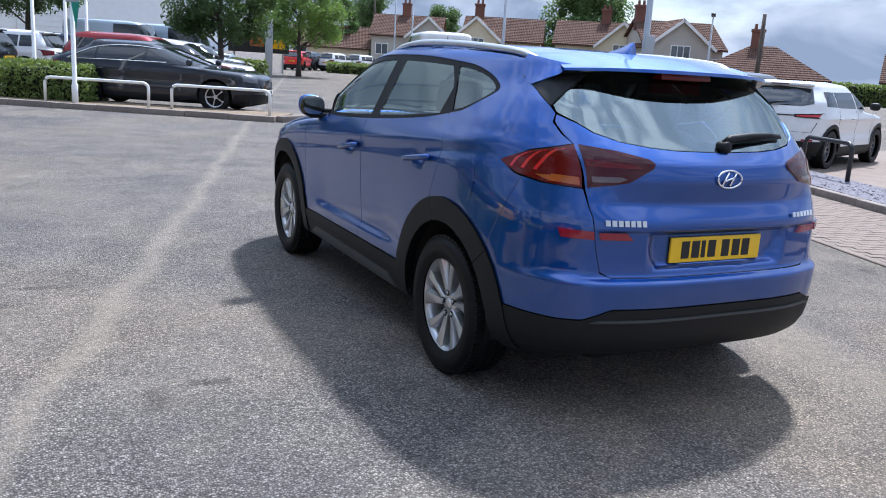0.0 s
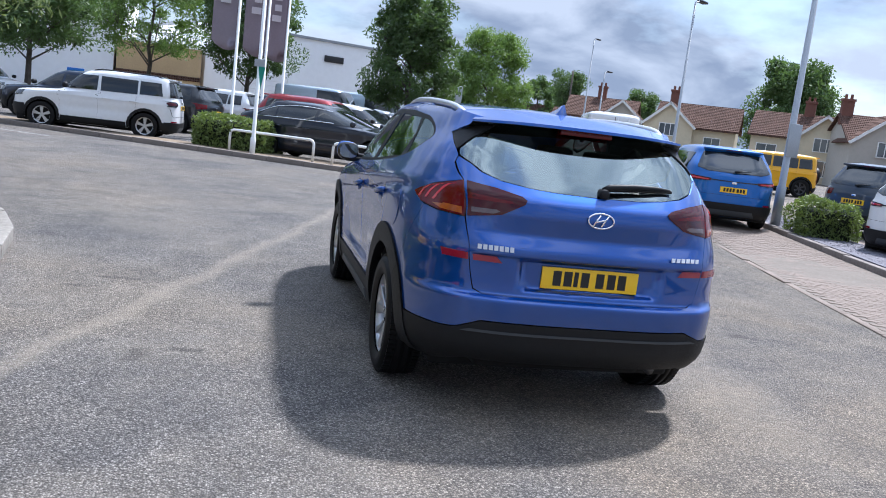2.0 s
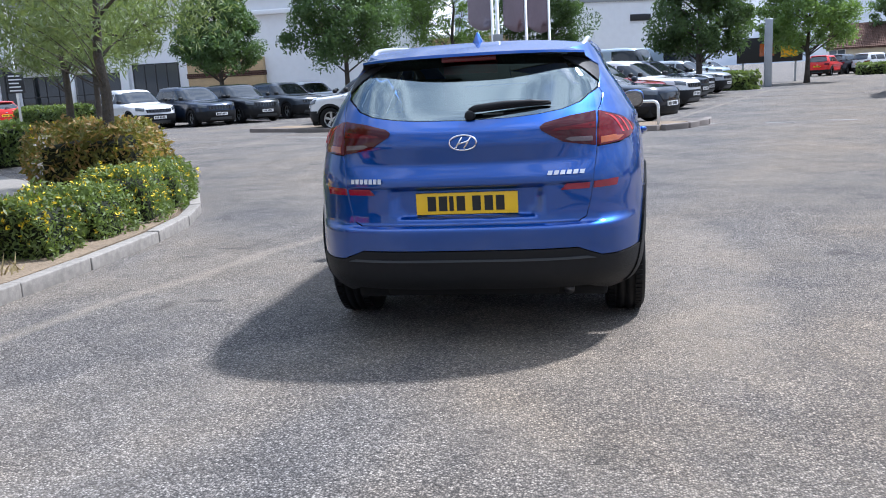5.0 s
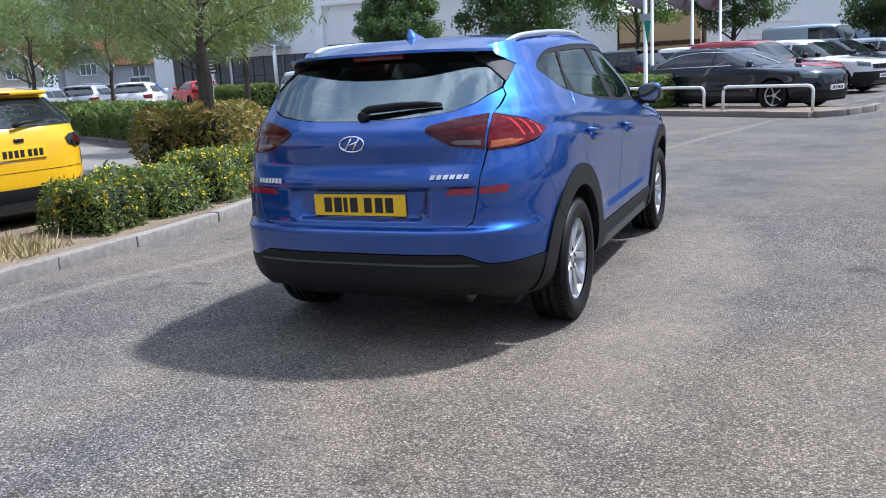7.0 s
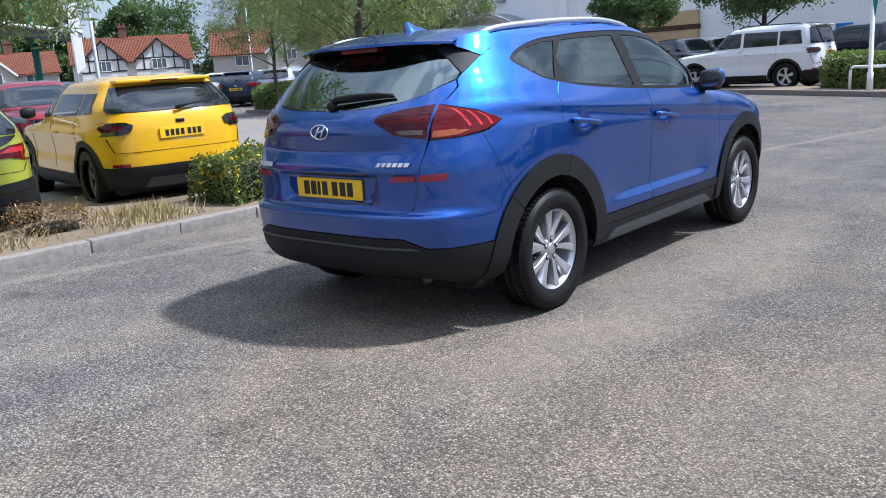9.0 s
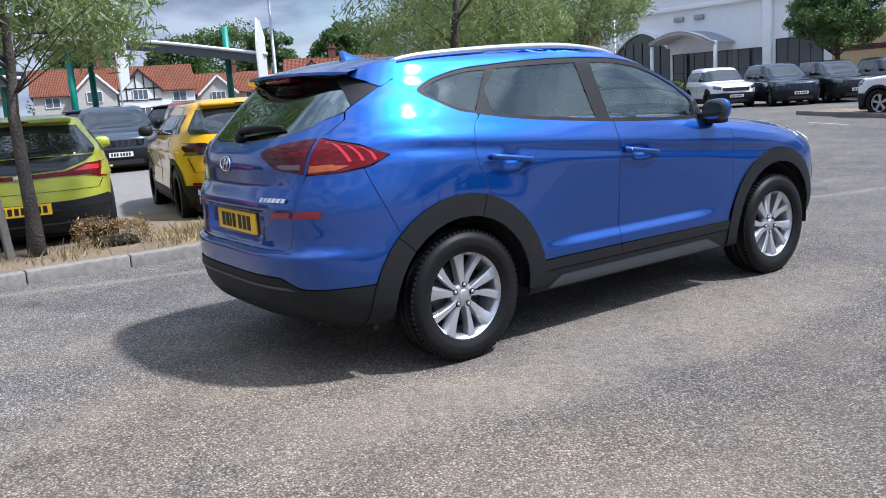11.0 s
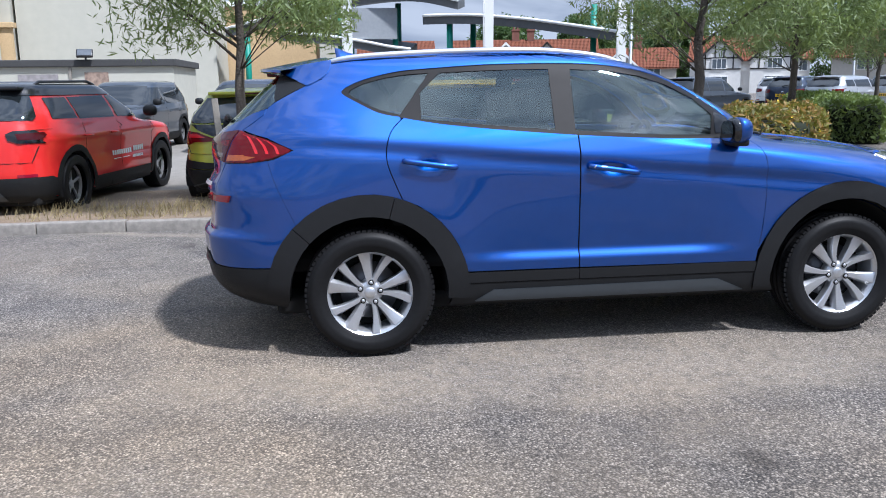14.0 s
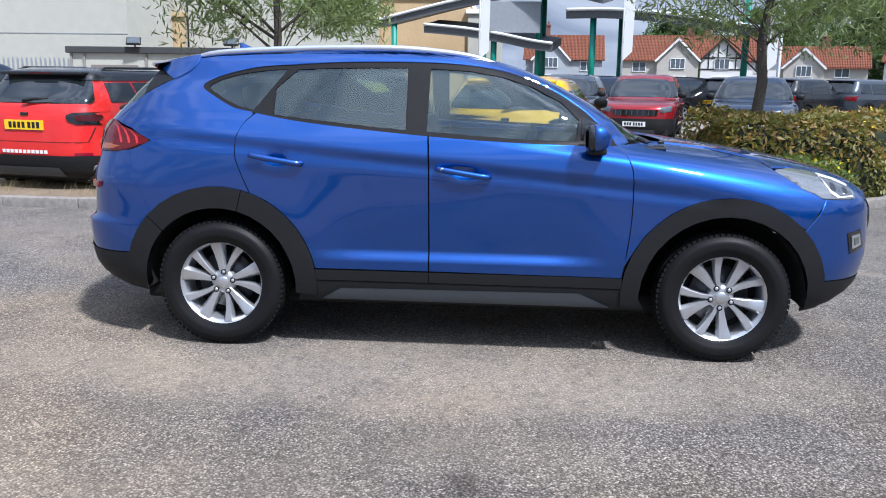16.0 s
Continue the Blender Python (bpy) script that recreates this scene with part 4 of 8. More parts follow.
for sgn in (1, -1):
    lampin = [T(0.650, 1.202), T(0.52, 1.185), T(0.40, 1.158), T(0.375, 1.142), T(0.385, 1.122), T(0.49, 1.062), T(0.56, 1.048), T(0.650, 1.034)]
    gate_lamp = panel("gate_lamp", blue_shell, lampin, LAMP_DARK, tailgate, side=sgn, off=0.008, depth=0.012, grid=0.04)
    panel("reversing_light", blue_shell, [T(0.632, 1.082), T(0.52, 1.086), T(0.495, 1.076), T(0.53, 1.062), T(0.632, 1.056)], LAMP_PALE, gate_lamp, side=sgn, off=0.0095, depth=0.003, grid=0.05)
    panel("lamp_strip", blue_shell, [T(0.645, 1.150), T(0.45, 1.132), T(0.43, 1.118), T(0.645, 1.118)], LAMP_RED, gate_lamp, side=sgn, off=0.0092, depth=0.003, grid=0.05)
    panel("gate_reflector", blue_shell, [T(0.618, 0.862), T(0.50, 0.862), T(0.47, 0.830), T(0.612, 0.830)], REFLECTOR, tailgate, side=sgn, off=0.014, depth=0.020, grid=0.02)
    blade = [S(-0.285, 1.434), S(-0.36, 1.398), S(-0.46, 1.346), S(-0.454, 1.415), S(-0.430, 1.492), S(-0.37, 1.475)]
    panel("spoiler_blade", blue_shell, blade, BLACK_PLASTIC, tailgate, side=sgn, off=0.002, depth=0.008, gap=0, grid=0.03)
for sgn in (1, -1):
    lobe = side_poly(spline([(-0.16, 1.556), (-0.165, 1.52), (-0.20, 1.475), (-0.282, 1.430), (-0.315, 1.437), (-0.37, 1.466), (-0.43, 1.492), (-0.436, 1.506), (-0.36, 1.524), (-0.25, 1.543), (-0.16, 1.556)], 4)[:-1])
    panel("spoiler_end", blue_shell, lobe, BLUE, tailgate, side=sgn, off=0.007, depth=0.012, gap=0, grid=0.025)
# spoiler over the rear window: its section in the middle and at the ends, which lie on the car's sides
SPOIL = [(w or blue_shell.at(*S(y1, z1)).x + 0.004, y0, z0, y1, z1) for w, y0, z0, y1, z1 in (
    (0, -0.19, 1.589, -0.17, 1.550), (0, -0.28, 1.576, -0.24, 1.540), (0, -0.42, 1.551, -0.34, 1.523), (0.600, -0.565, 1.524, -0.425, 1.508), (0.600, -0.57, 1.509, -0.43, 1.497),
    (0.605, -0.53, 1.497, -0.405, 1.480), (0, -0.40, 1.503, -0.30, 1.440), (0, -0.25, 1.515, -0.21, 1.462))]
bm = bmesh.new()
rows = []
for k in range(31):
    s = -1 + 2 * k / 30
    e = abs(s) ** 3
    rows.append([bm.verts.new((w * s, y0 + (y1 - y0) * e, z0 + (z1 - z0) * e)) for w, y0, z0, y1, z1 in SPOIL])
for p, q in zip(rows, rows[1:]):
    for i in range(7):
        bm.faces.new((p[i], p[i + 1], q[i + 1], q[i]))
bmesh.ops.recalc_face_normals(bm, faces=bm.faces)
for f in bm.faces:
    f.material_index = 1 if f.normal.z < -0.35 else 0
ob = part("roof_spoiler", bm, (BLUE, GLOSS_BLACK), tailgate)
ob.data.set_sharp_from_angle(angle=radians(40))
part("brake_light", box((-0.145, -0.53, 1.482), (0.145, -0.46, 1.502), None, 0.004), LAMP_RED, tailgate)
# roof skin
bm = bmesh.new()
rows = []
for i in range(33):
    y = -0.22 + 1.68 * i / 32
    ze = curve([(-0.3, 1.535), (0.0, 1.556), (0.4, 1.572), (1.0, 1.582), (1.25, 1.571), (1.36, 1.558), (1.46, 1.535)])(y)
    xe = blue_shell.at(*S(y, ze)).x
    rows.append([bm.verts.new((xe * s, y, ze + 0.042 * (1 - 0.72 * step(1.15, 1.46, y)) * (1 - abs(s) ** 2.2))) for s in [-1 + 2 * k / 16 for k in range(17)]])
for p, q in zip(rows, rows[1:]):
    for i in range(16):
        bm.faces.new((p[i], p[i + 1], q[i + 1], q[i]))
part("roof", bm, BLUE, hero)
# bonnet, windscreen, nose
hood = [N(0, 1.115), N(0.45, 1.120), (S(2.26, 1.128)), S(2.42, 1.112), S(2.64, 1.087), S(2.87, 1.045), S(2.91, 1.017), S(3.02, 1.012), N(0.70, 0.975), N(0.45, 0.925), N(0, 0.90)]
def both_front(right):
    return right + [(6 - u, z) for u, z in reversed(right) if abs(u - 3) > 1e-6]
panel("bonnet", blue_shell, both_front(hood), BLUE, hero, off=0.004, grid=0.05, levels=[0.9 + 0.012 * k for k in range(20)])
screen = [N(0, 1.135), N(0.60, 1.142), S(2.14, 1.15), S(2.02, 1.265), S(1.90, 1.36), S(1.76, 1.44), S(1.60, 1.50), N(0.35, 1.535), N(0, 1.545)]
panel("windscreen", blue_shell, both_front(screen), SIDE_GLASS, hero, off=-0.004, depth=0.004, grid=0.08)
nose_pts = [N(0, 0.895), N(0.45, 0.92), N(0.70, 0.965), S(3.25, 0.945), S(3.335, 0.86), S(3.16, 0.87), S(3.065, 0.72)] + [S(*p) for p in arc(2.665, 0.345, RA, 43, 14, 5)] + [S(3.2, 0.44), N(0.5, 0.43), N(0, 0.43)]
panel("front_bumper", blue_shell, both_front(nose_pts), BLUE, hero, grid=0.06)
low_f = [N(0, 0.428), N(0.5, 0.428), S(3.2, 0.438), S(3.13, 0.45), S(3.12, 0.36), S(3.10, 0.26), N(0.5, 0.24), N(0, 0.24)]
panel("front_valance", blue_shell, both_front(low_f), BLACK_PLASTIC, hero, off=0.006, grid=0.06)
panel("grille", blue_shell, both_front([N(0, 0.86), N(0.42, 0.87), N(0.50, 0.74), N(0.35, 0.56), N(0, 0.55)]), GLOSS_BLACK, hero, off=0.01, grid=0.08)
panel("bonnet_frame", blue_shell, both_front([N(0, 1.11), N(0.5, 1.115), S(2.28, 1.122), S(2.6, 1.085), S(2.88, 1.035), S(3.0, 0.95), S(3.15, 0.89), N(0.7, 0.90), N(0, 0.88)]), BLUE, hero, off=-0.010, depth=0, grid=0.06, levels=[0.9 + 0.012 * k for k in range(19)])
# wiper cowl, aerial fin, rear wiper, badges
part("cowl", box((-0.72, 2.19, 1.09), (0.72, 2.36, 1.112), None, 0.01), BLACK_PLASTIC, hero)
for x0, x1 in ((0.62, 0.05), (0.02, -0.55)):
    bm = bmesh.new()
    tube(bm, [(x0, 2.27, 1.125), ((x0 + x1) / 2, 2.23, 1.145), (x1, 2.22, 1.142)], [0.012, 0.010, 0.006], 8)
    part("front_wiper", bm, BLACK_PLASTIC, hero)
bm = bmesh.new()
prof = [(-0.335, 1.648, 0.004), (-0.31, 1.645, 0.006), (-0.26, 1.622, 0.014), (-0.19, 1.604, 0.022), (-0.12, 1.592, 0.010)]
ringl = [bm.verts.new((-w, y + 0.20, z)) for y, z, w in prof]
ringr = [bm.verts.new((w, y + 0.20, z)) for y, z, w in prof]
basel = [bm.verts.new((-0.036, y + 0.20, 1.575)) for y in (-0.325, -0.29, -0.24, -0.18, -0.10)]
baser = [bm.verts.new((0.036, y + 0.20, 1.575)) for y in (-0.325, -0.29, -0.24, -0.18, -0.10)]
for i in range(4):
    bm.faces.new((basel[i], basel[i + 1], ringl[i + 1], ringl[i]))
    bm.faces.new((ringr[i], ringr[i + 1], baser[i + 1], baser[i]))
    bm.faces.new((ringl[i], ringl[i + 1], ringr[i + 1], ringr[i]))
bm.faces.new((basel[0], ringl[0], ringr[0], baser[0]))
bm.faces.new((basel[4], baser[4], ringr[4], ringl[4]))
bmesh.ops.recalc_face_normals(bm, faces=bm.faces)
part("aerial_fin", bm, BLUE, hero)
bm = bmesh.new()
def on_gate(x, z, d):
    p = blue_shell.at(*T(x, z))
    return p + blue_shell.normal(*T(x, z)) * d
tube(bm, [on_gate(0.03, 1.215, 0.020), on_gate(0.06, 1.226, 0.030), on_gate(0.20, 1.240, 0.028), on_gate(0.33, 1.248, 0.022), on_gate(0.42, 1.250, 0.014)], [0.018, 0.017, 0.015, 0.012, 0.007], 10)
wiper = part("rear_wiper", bm, BLACK_PLASTIC, tailgate)
bm = bmesh.new()
tube(bm, [on_gate(0.04, 1.222, 0.012), on_gate(0.25, 1.236, 0.012), on_gate(0.43, 1.246, 0.010)], 0.008, 8)
part("wiper_blade", bm, RUBBER, wiper)
bm = bmesh.new()
lathe(bm, [(0.026, -0.02), (0.026, 0.025), (0.022, 0.033), (0.0001, 0.034)], 20, Matrix.Translation(on_gate(0.03, 1.212, 0.0)) @ pose(0, 0, 0, 0, 0, -90), closed=False)
part("wiper_hub", bm, BLACK_PLASTIC, wiper)
# oval emblem with a slanted bar
bm = bmesh.new()
def emblem(a, b):
    return on_gate(a, 1.083 + b, 0.008)
ring = [emblem(0.068 * math.cos(t), 0.035 * math.sin(t)) for t in [2 * math.pi * k / 36 for k in range(37)]]
tube(bm, ring, 0.0045, 8, cap=False)
for a in (-0.022, 0.022):
    tube(bm, [emblem(a - 0.018, -0.026), emblem(a + 0.018, 0.026)], 0.005, 6)
tube(bm, [emblem(-0.028, -0.008), emblem(0.028, 0.008)], 0.0045, 6)
part("emblem", bm, CHROME, tailgate)


def bars(name, x0, x1, z0, z1, count, material, parent, d=0.010, slant=0.0):
    """A row of plain upright bars on the tailgate, each one a part."""
    w = (x1 - x0) / count
    for k in range(count):
        a, b = x0 + w * k + 0.14 * w, x0 + w * (k + 1) - 0.14 * w
        bm = bmesh.new()
        bm.faces.new([bm.verts.new(on_gate(x, z, d)) for x, z in ((a, z0), (b, z0), (b + slant, z1), (a + slant, z1))])
        g = bmesh.ops.extrude_face_region(bm, geom=bm.faces[:])
        bmesh.ops.translate(bm, vec=(0, -0.003, 0), verts=[v for v in g["geom"] if isinstance(v, bmesh.types.BMVert)])
        bmesh.ops.recalc_face_normals(bm, faces=bm.faces)
        part(name, bm, material, parent, smooth=False)


bars("badge_bar", -0.600, -0.425, 0.890, 0.911, 7, BADGE, tailgate)
bars("badge_bar", 0.405, 0.59, 0.906, 0.924, 6, BADGE, tailgate, slant=0.006)
# number plate: yellow, its characters as plain bars
py = blue_shell.at(*T(0, 0.78)).y - 0.012
plate = part("number_plate", box((-0.26, py, 0.722), (0.26, py + 0.012, 0.832), None, 0.003), PLATE_YELLOW, tailgate, "yellow number plate with plain black bars")
plate.rotation_euler = (0, 0, 0)
for x0 in (-0.20, -0.142, -0.088, -0.050, 0.03, 0.092, 0.15):
    part("plate_bar", box((x0, py - 0.0022, 0.740), (x0 + (0.022 if abs(x0 + 0.088) < 0.01 else 0.043), py - 0.0002, 0.815)), PRINT_BLACK, plate, smooth=False)
bm = box((-0.30, py + 0.006, 0.850), (0.30, py + 0.05, 0.860), None, 0.003)
part("plate_lamp_bar", bm, BLACK_PLASTIC, tailgate)
# underside and exhaust
part("underbody", box((-0.70, -0.50, 0.20), (0.70, 2.95, 0.30), None, 0.03), SHELL_BLACK, hero)
part("rear_silencer", box((-0.5, -0.66, 0.24), (0.45, -0.40, 0.36), None, 0.05), SHELL_BLACK, hero)
bm = bmesh.new()
tube(bm, [(0.48, -0.45, 0.30), (0.50, -0.60, 0.29), (0.50, -0.665, 0.275)], 0.026, 12)
part("exhaust_pipe", bm, DARK_ALLOY, hero)
part("cabin_floor", box((-0.75, -0.5, 0.45), (0.75, 2.3, 0.52)), SHELL_BLACK, hero)
part("dashboard", box((-0.72, 1.72, 0.85), (0.72, 2.25, 1.10), None, 0.06), SEAT_CLOTH, hero)
part("parcel_shelf", box((-0.60, -0.62, 1.06), (0.60, -0.1, 1.09), None, 0.01), SEAT_CLOTH, hero)
part("headlining", box((-0.56, -0.15, 1.535), (0.56, 1.40, 1.545)), TRIM_LIGHT, hero)
for sgn in (1, -1):
    for y0, wide in ((1.0, 0.25), (0.15, 0.28)):
        bm = bmesh.new()
        add_box(bm, (-wide, 0, 0.55), (wide, 0.5, 0.75), None, 0.06)
        add_box(bm, (-wide, -0.08, 0.70), (wide, 0.08, 1.25), pose(0, 0, 0, 12, 0, 0), 0.05)
        add_box(bm, (-0.13, -0.06, 1.26), (0.13, 0.06, 1.45), pose(0, 0, 0, 12, 0, 0), 0.04)
        bmesh.ops.translate(bm, vec=(sgn * 0.38, y0 + 0.22, -0.02), verts=bm.verts)
        part("seat", bm, SEAT_CLOTH, hero)
bm = bmesh.new()
ring = [(0.38 + 0.185 * math.cos(a), 1.62 + 0.05 * math.sin(a), 1.02 + 0.175 * math.sin(a)) for a in [2 * math.pi * k / 32 for k in range(33)]]
tube(bm, ring, 0.016, 8, cap=False)
tube(bm, [(0.21, 1.62, 1.02), (0.38, 1.65, 1.0), (0.55, 1.62, 1.02)], 0.02, 6)
part("steering_wheel", bm, BLACK_PLASTIC, hero)


# ---- wheels ----
def tyre_bm(r, w, rim_r, grooves=True, seg=64):
    """A tyre round the x axis, outer face at +w/2."""
    h = w / 2
    bm = bmesh.new()
    prof = [(rim_r, -h * 0.82), (rim_r + 0.03, -h * 0.97), (r - 0.05, -h), (r - 0.020, -h * 0.90), (r - (0.011 if grooves else 0.004), -h * 0.74)]
    if grooves:
        prof += [(r - 0.009, -h * 0.53)]
    if grooves:
        for c in (-0.42, 0.0, 0.42):
            prof += [(r, h * (c - 0.09)), (r - 0.009, h * (c - 0.07)), (r - 0.009, h * (c + 0.07)), (r, h * (c + 0.09))]
    if grooves:
        prof += [(r - 0.009, h * 0.53)]
    prof += [(r - (0.011 if grooves else 0.004), h * 0.74), (r - 0.020, h * 0.90), (r - 0.034, h * 0.965), (r - 0.036, h * 0.985), (r - 0.052, h), (rim_r + 0.050, h * 1.0), (rim_r + 0.034, h * 0.985), (rim_r + 0.031, h * 0.965), (rim_r + 0.014, h * 0.93), (rim_r, h * 0.84)]
    lathe(bm, prof, seg, closed=False)
    bmesh.ops.recalc_face_normals(bm, faces=bm.faces)
    return bm


def tread_bm(r, w, n=72):
    """Shoulder blocks of the tread, too small to pick apart."""
    bm = bmesh.new()
    h = w / 2
    for k in range(n):
        for s in (-1, 1):
            a = 2 * math.pi * (k + (0.5 if s > 0 else 0)) / n
            m = Matrix.Rotation(a, 4, "X")
            add_box(bm, (s * h * 0.52 if s > 0 else -h * 0.82, -0.0105, r - 0.02), (h * 0.82 if s > 0 else -h * 0.52, 0.0105, r - 0.0022), m)
    return bm


def hero_spoke_bm(r, face, s):
    """One of a pair of spokes, leaning to side s, from the hub to the rim; the one on the positive side is broad."""
    bm = bmesh.new()
    inner, outer = s * 0.17 + 0.06, s * 0.29
    broad = 1.16 if s > 0 else 0.80
    ring = []
    for rad, ang, w in ((0.045, inner, 0.013), (r * 0.42, inner * 0.7 + outer * 0.3, 0.0180 * broad), (r * 0.70, inner * 0.3 + outer * 0.7, 0.0255 * broad), (r * 0.955, outer, 0.0355 * broad)):
        cy, cz = -rad * math.sin(ang), rad * math.cos(ang)
        ty, tz = math.cos(ang), math.sin(ang)
        d = face - 0.022 + 0.020 * (rad / r) ** 2
        ring.append([bm.verts.new((x, cy + q * w * ty, cz + q * w * tz)) for x, q in ((d - 0.004, -1 * s), (d, -0.80 * s), (d, 0.55 * s), (d - 0.022, 1 * s), (d - 0.05, 0.85 * s), (d - 0.05, -0.95 * s))])
    for a_, b_ in zip(ring, ring[1:]):
        for i in range(6):
            bm.faces.new((a_[i], a_[(i + 1) % 6], b_[(i + 1) % 6], b_[i]))
    bmesh.ops.recalc_face_normals(bm, faces=bm.faces)
    return bm


SPOKES = {}


def hero_wheel(x, y, turn):
    """One wheel of the blue car, with its brake disc behind the spokes."""
    r, face = 0.231, 0.085
    bm = bmesh.new()
    lathe(bm, [(r * 0.90, -0.11), (r * 0.90, face - 0.03), (r * 0.93, face - 0.012), (r, face), (r * 1.01, face - 0.004), (r * 1.01, face - 0.025), (r * 0.96, face - 0.04), (r * 0.96, -0.11)], 60)
    bmesh.ops.recalc_face_normals(bm, faces=bm.faces)
    hub = part("wheel", bm, ALLOY, hero, "silver five twin-spoke alloy wheel", smooth=True)
    hub.data.set_sharp_from_angle(angle=radians(35))
    bm = bmesh.new()
    lathe(bm, [(0.0005, face - 0.022), (0.036, face - 0.023), (0.056, face - 0.027), (0.068, face - 0.042), (0.068, face - 0.08), (0.0005, face - 0.08)], 40, closed=False)
    part("hub_face", bm, ALLOY, hub)
    for k in range(5):
        for sd in (-1, 1):
            if sd not in SPOKES:
                ob = part("spoke", hero_spoke_bm(r, face, sd), ALLOY, hub)
                ob.data.set_sharp_from_angle(angle=radians(35))
                SPOKES[sd] = ob.data
            else:
                ob = new("spoke", SPOKES[sd])
                ob.parent = hub
            ob.matrix_basis = Matrix.Rotation(2 * math.pi * k / 5 + 0.16, 4, "X")
    tyre = part("tyre", tyre_bm(0.345, 0.225, 0.226), RUBBER, hub)
    tagged(part("tread", tread_bm(0.345, 0.225), RUBBER, hub, smooth=False), kind="stuff")
    bm = bmesh.new()
    lathe(bm, [(0.0005, -0.01), (0.155, -0.01), (0.155, -0.03), (0.0005, -0.03)], 40, closed=False)
    part("brake_disc", bm, DARK_ALLOY, hub)
    bm = bmesh.new()
    lathe(bm, [(0.205, -0.06), (0.0005, -0.06)], 32, closed=False)
    part("wheel_back", bm, SHELL_BLACK, hub)
    bm = bmesh.new()
    lathe(bm, [(0.0005, 0.0685), (0.026, 0.068), (0.030, 0.065), (0.030, 0.055)], 24, closed=False)
    part("centre_cap", bm, ALU, hub)
    for k in range(5):
        a = 2 * math.pi * k / 5 + 0.24
        bm = bmesh.new()
        spot = Matrix.Translation((0, -0.056 * math.sin(a), 0.056 * math.cos(a)))
        # black disc proud of the hub paints the shade of a bolt hole
        lathe(bm, [(0.0005, 0.0672), (0.0155, 0.0672), (0.0155, 0.050)], 14, spot, closed=False)
        part("bolt_hole_shade", bm, SHELL_BLACK, hub)
        bm = bmesh.new()
        lathe(bm, [(0.0005, 0.072), (0.006, 0.0715), (0.0095, 0.069), (0.0095, 0.060)], 12, spot, closed=False)
        part("wheel_bolt", bm, ALLOY, hub)
    hub.matrix_basis = Matrix.Translation((x, y, 0.345)) @ Matrix.Rotation(math.pi if x < 0 else 0, 4, "Z") @ Matrix.Rotation(turn, 4, "X")
    return hub


for x, y, turn in ((0.80, 0.0, 0.90), (0.80, 2.665, 0.29), (-0.80, 0.0, 1.2), (-0.80, 2.665, 0.2)):
    hero_wheel(x, y, turn)

# ---- yard edges ----
def kerb(name, points, material, label, width=0.14, height=0.11, length=0.915, closed=False):
    """A kerb of separate stones along a line, standing on the ground."""
    root = tagged(new(name), label, "kerb", kind="structure")
    pts = [Vector((*p, 0)) for p in points]
    for a, b in zip(pts, pts[1:]):
        run = (b - a).length
        n = max(1, round(run / length))
        d = (b - a) / n
        ang = math.atan2(d.y, d.x)
        me = None
        for k in range(n):
            if me is None:
                bm = box((0.004, 0, -0.1), (d.length - 0.004, width, height), None, 0.012)
                ob = part("kerbstone", bm, material, root)
                me = ob.data
            else:
                ob = new("kerbstone", me)
                ob.parent = root
            p = a + d * k
            ob.matrix_basis = Matrix.Translation((p.x, p.y, rise(p.x, p.y) + random.uniform(-0.006, 0.006))) @ Matrix.Rotation(ang + random.uniform(-0.004, 0.004), 4, "Z")
    return root


def slab(name, outline, z, material, label, category, thick=0.12, kind="structure"):
    """A flat bed or paving laid over the ground."""
    bm = bmesh.new()
    lo = [bm.verts.new((x, y, rise(x, y) + z - thick)) for x, y in outline]
    hi = [bm.verts.new((x, y, rise(x, y) + z)) for x, y in outline]
    n = len(outline)
    bm.faces.new(hi)
    for i in range(n):
        bm.faces.new((lo[i], lo[(i + 1) % n], hi[(i + 1) % n], hi[i]))
    bmesh.ops.triangulate(bm, faces=bm.faces)
    bmesh.ops.recalc_face_normals(bm, faces=bm.faces)
    return tagged(part(name, bm, material, smooth=False), label, category, kind=kind)


# faded bay marks and a channel drain across the road
def paint_mark(a, b, width, material, name, label):
    d = (Vector(b) - Vector(a)).normalized() * width / 2
    slab(name, [(a[0] - d.y, a[1] + d.x), (b[0] - d.y, b[1] + d.x), (b[0] + d.y, b[1] - d.x), (a[0] + d.y, a[1] - d.x)], 0.004, material, label, "road marking", 0.01)


for a, b in (((4.35, 14.52), (4.9, 14.25)), ((5.6, 14.5), (6.15, 14.25)), ((-7.7, 17.1), (-6.1, 16.1)), ((2.9, 15.1), (3.35, 14.9))):
    paint_mark(a, b, 0.10, WORN_WHITE, "bay_mark", "worn white painted mark on the asphalt")
paint_mark((3.6, 30.9), (11.3, 28.9), 0.22, DARK_KERB, "channel_drain", "dark channel drain across the road")

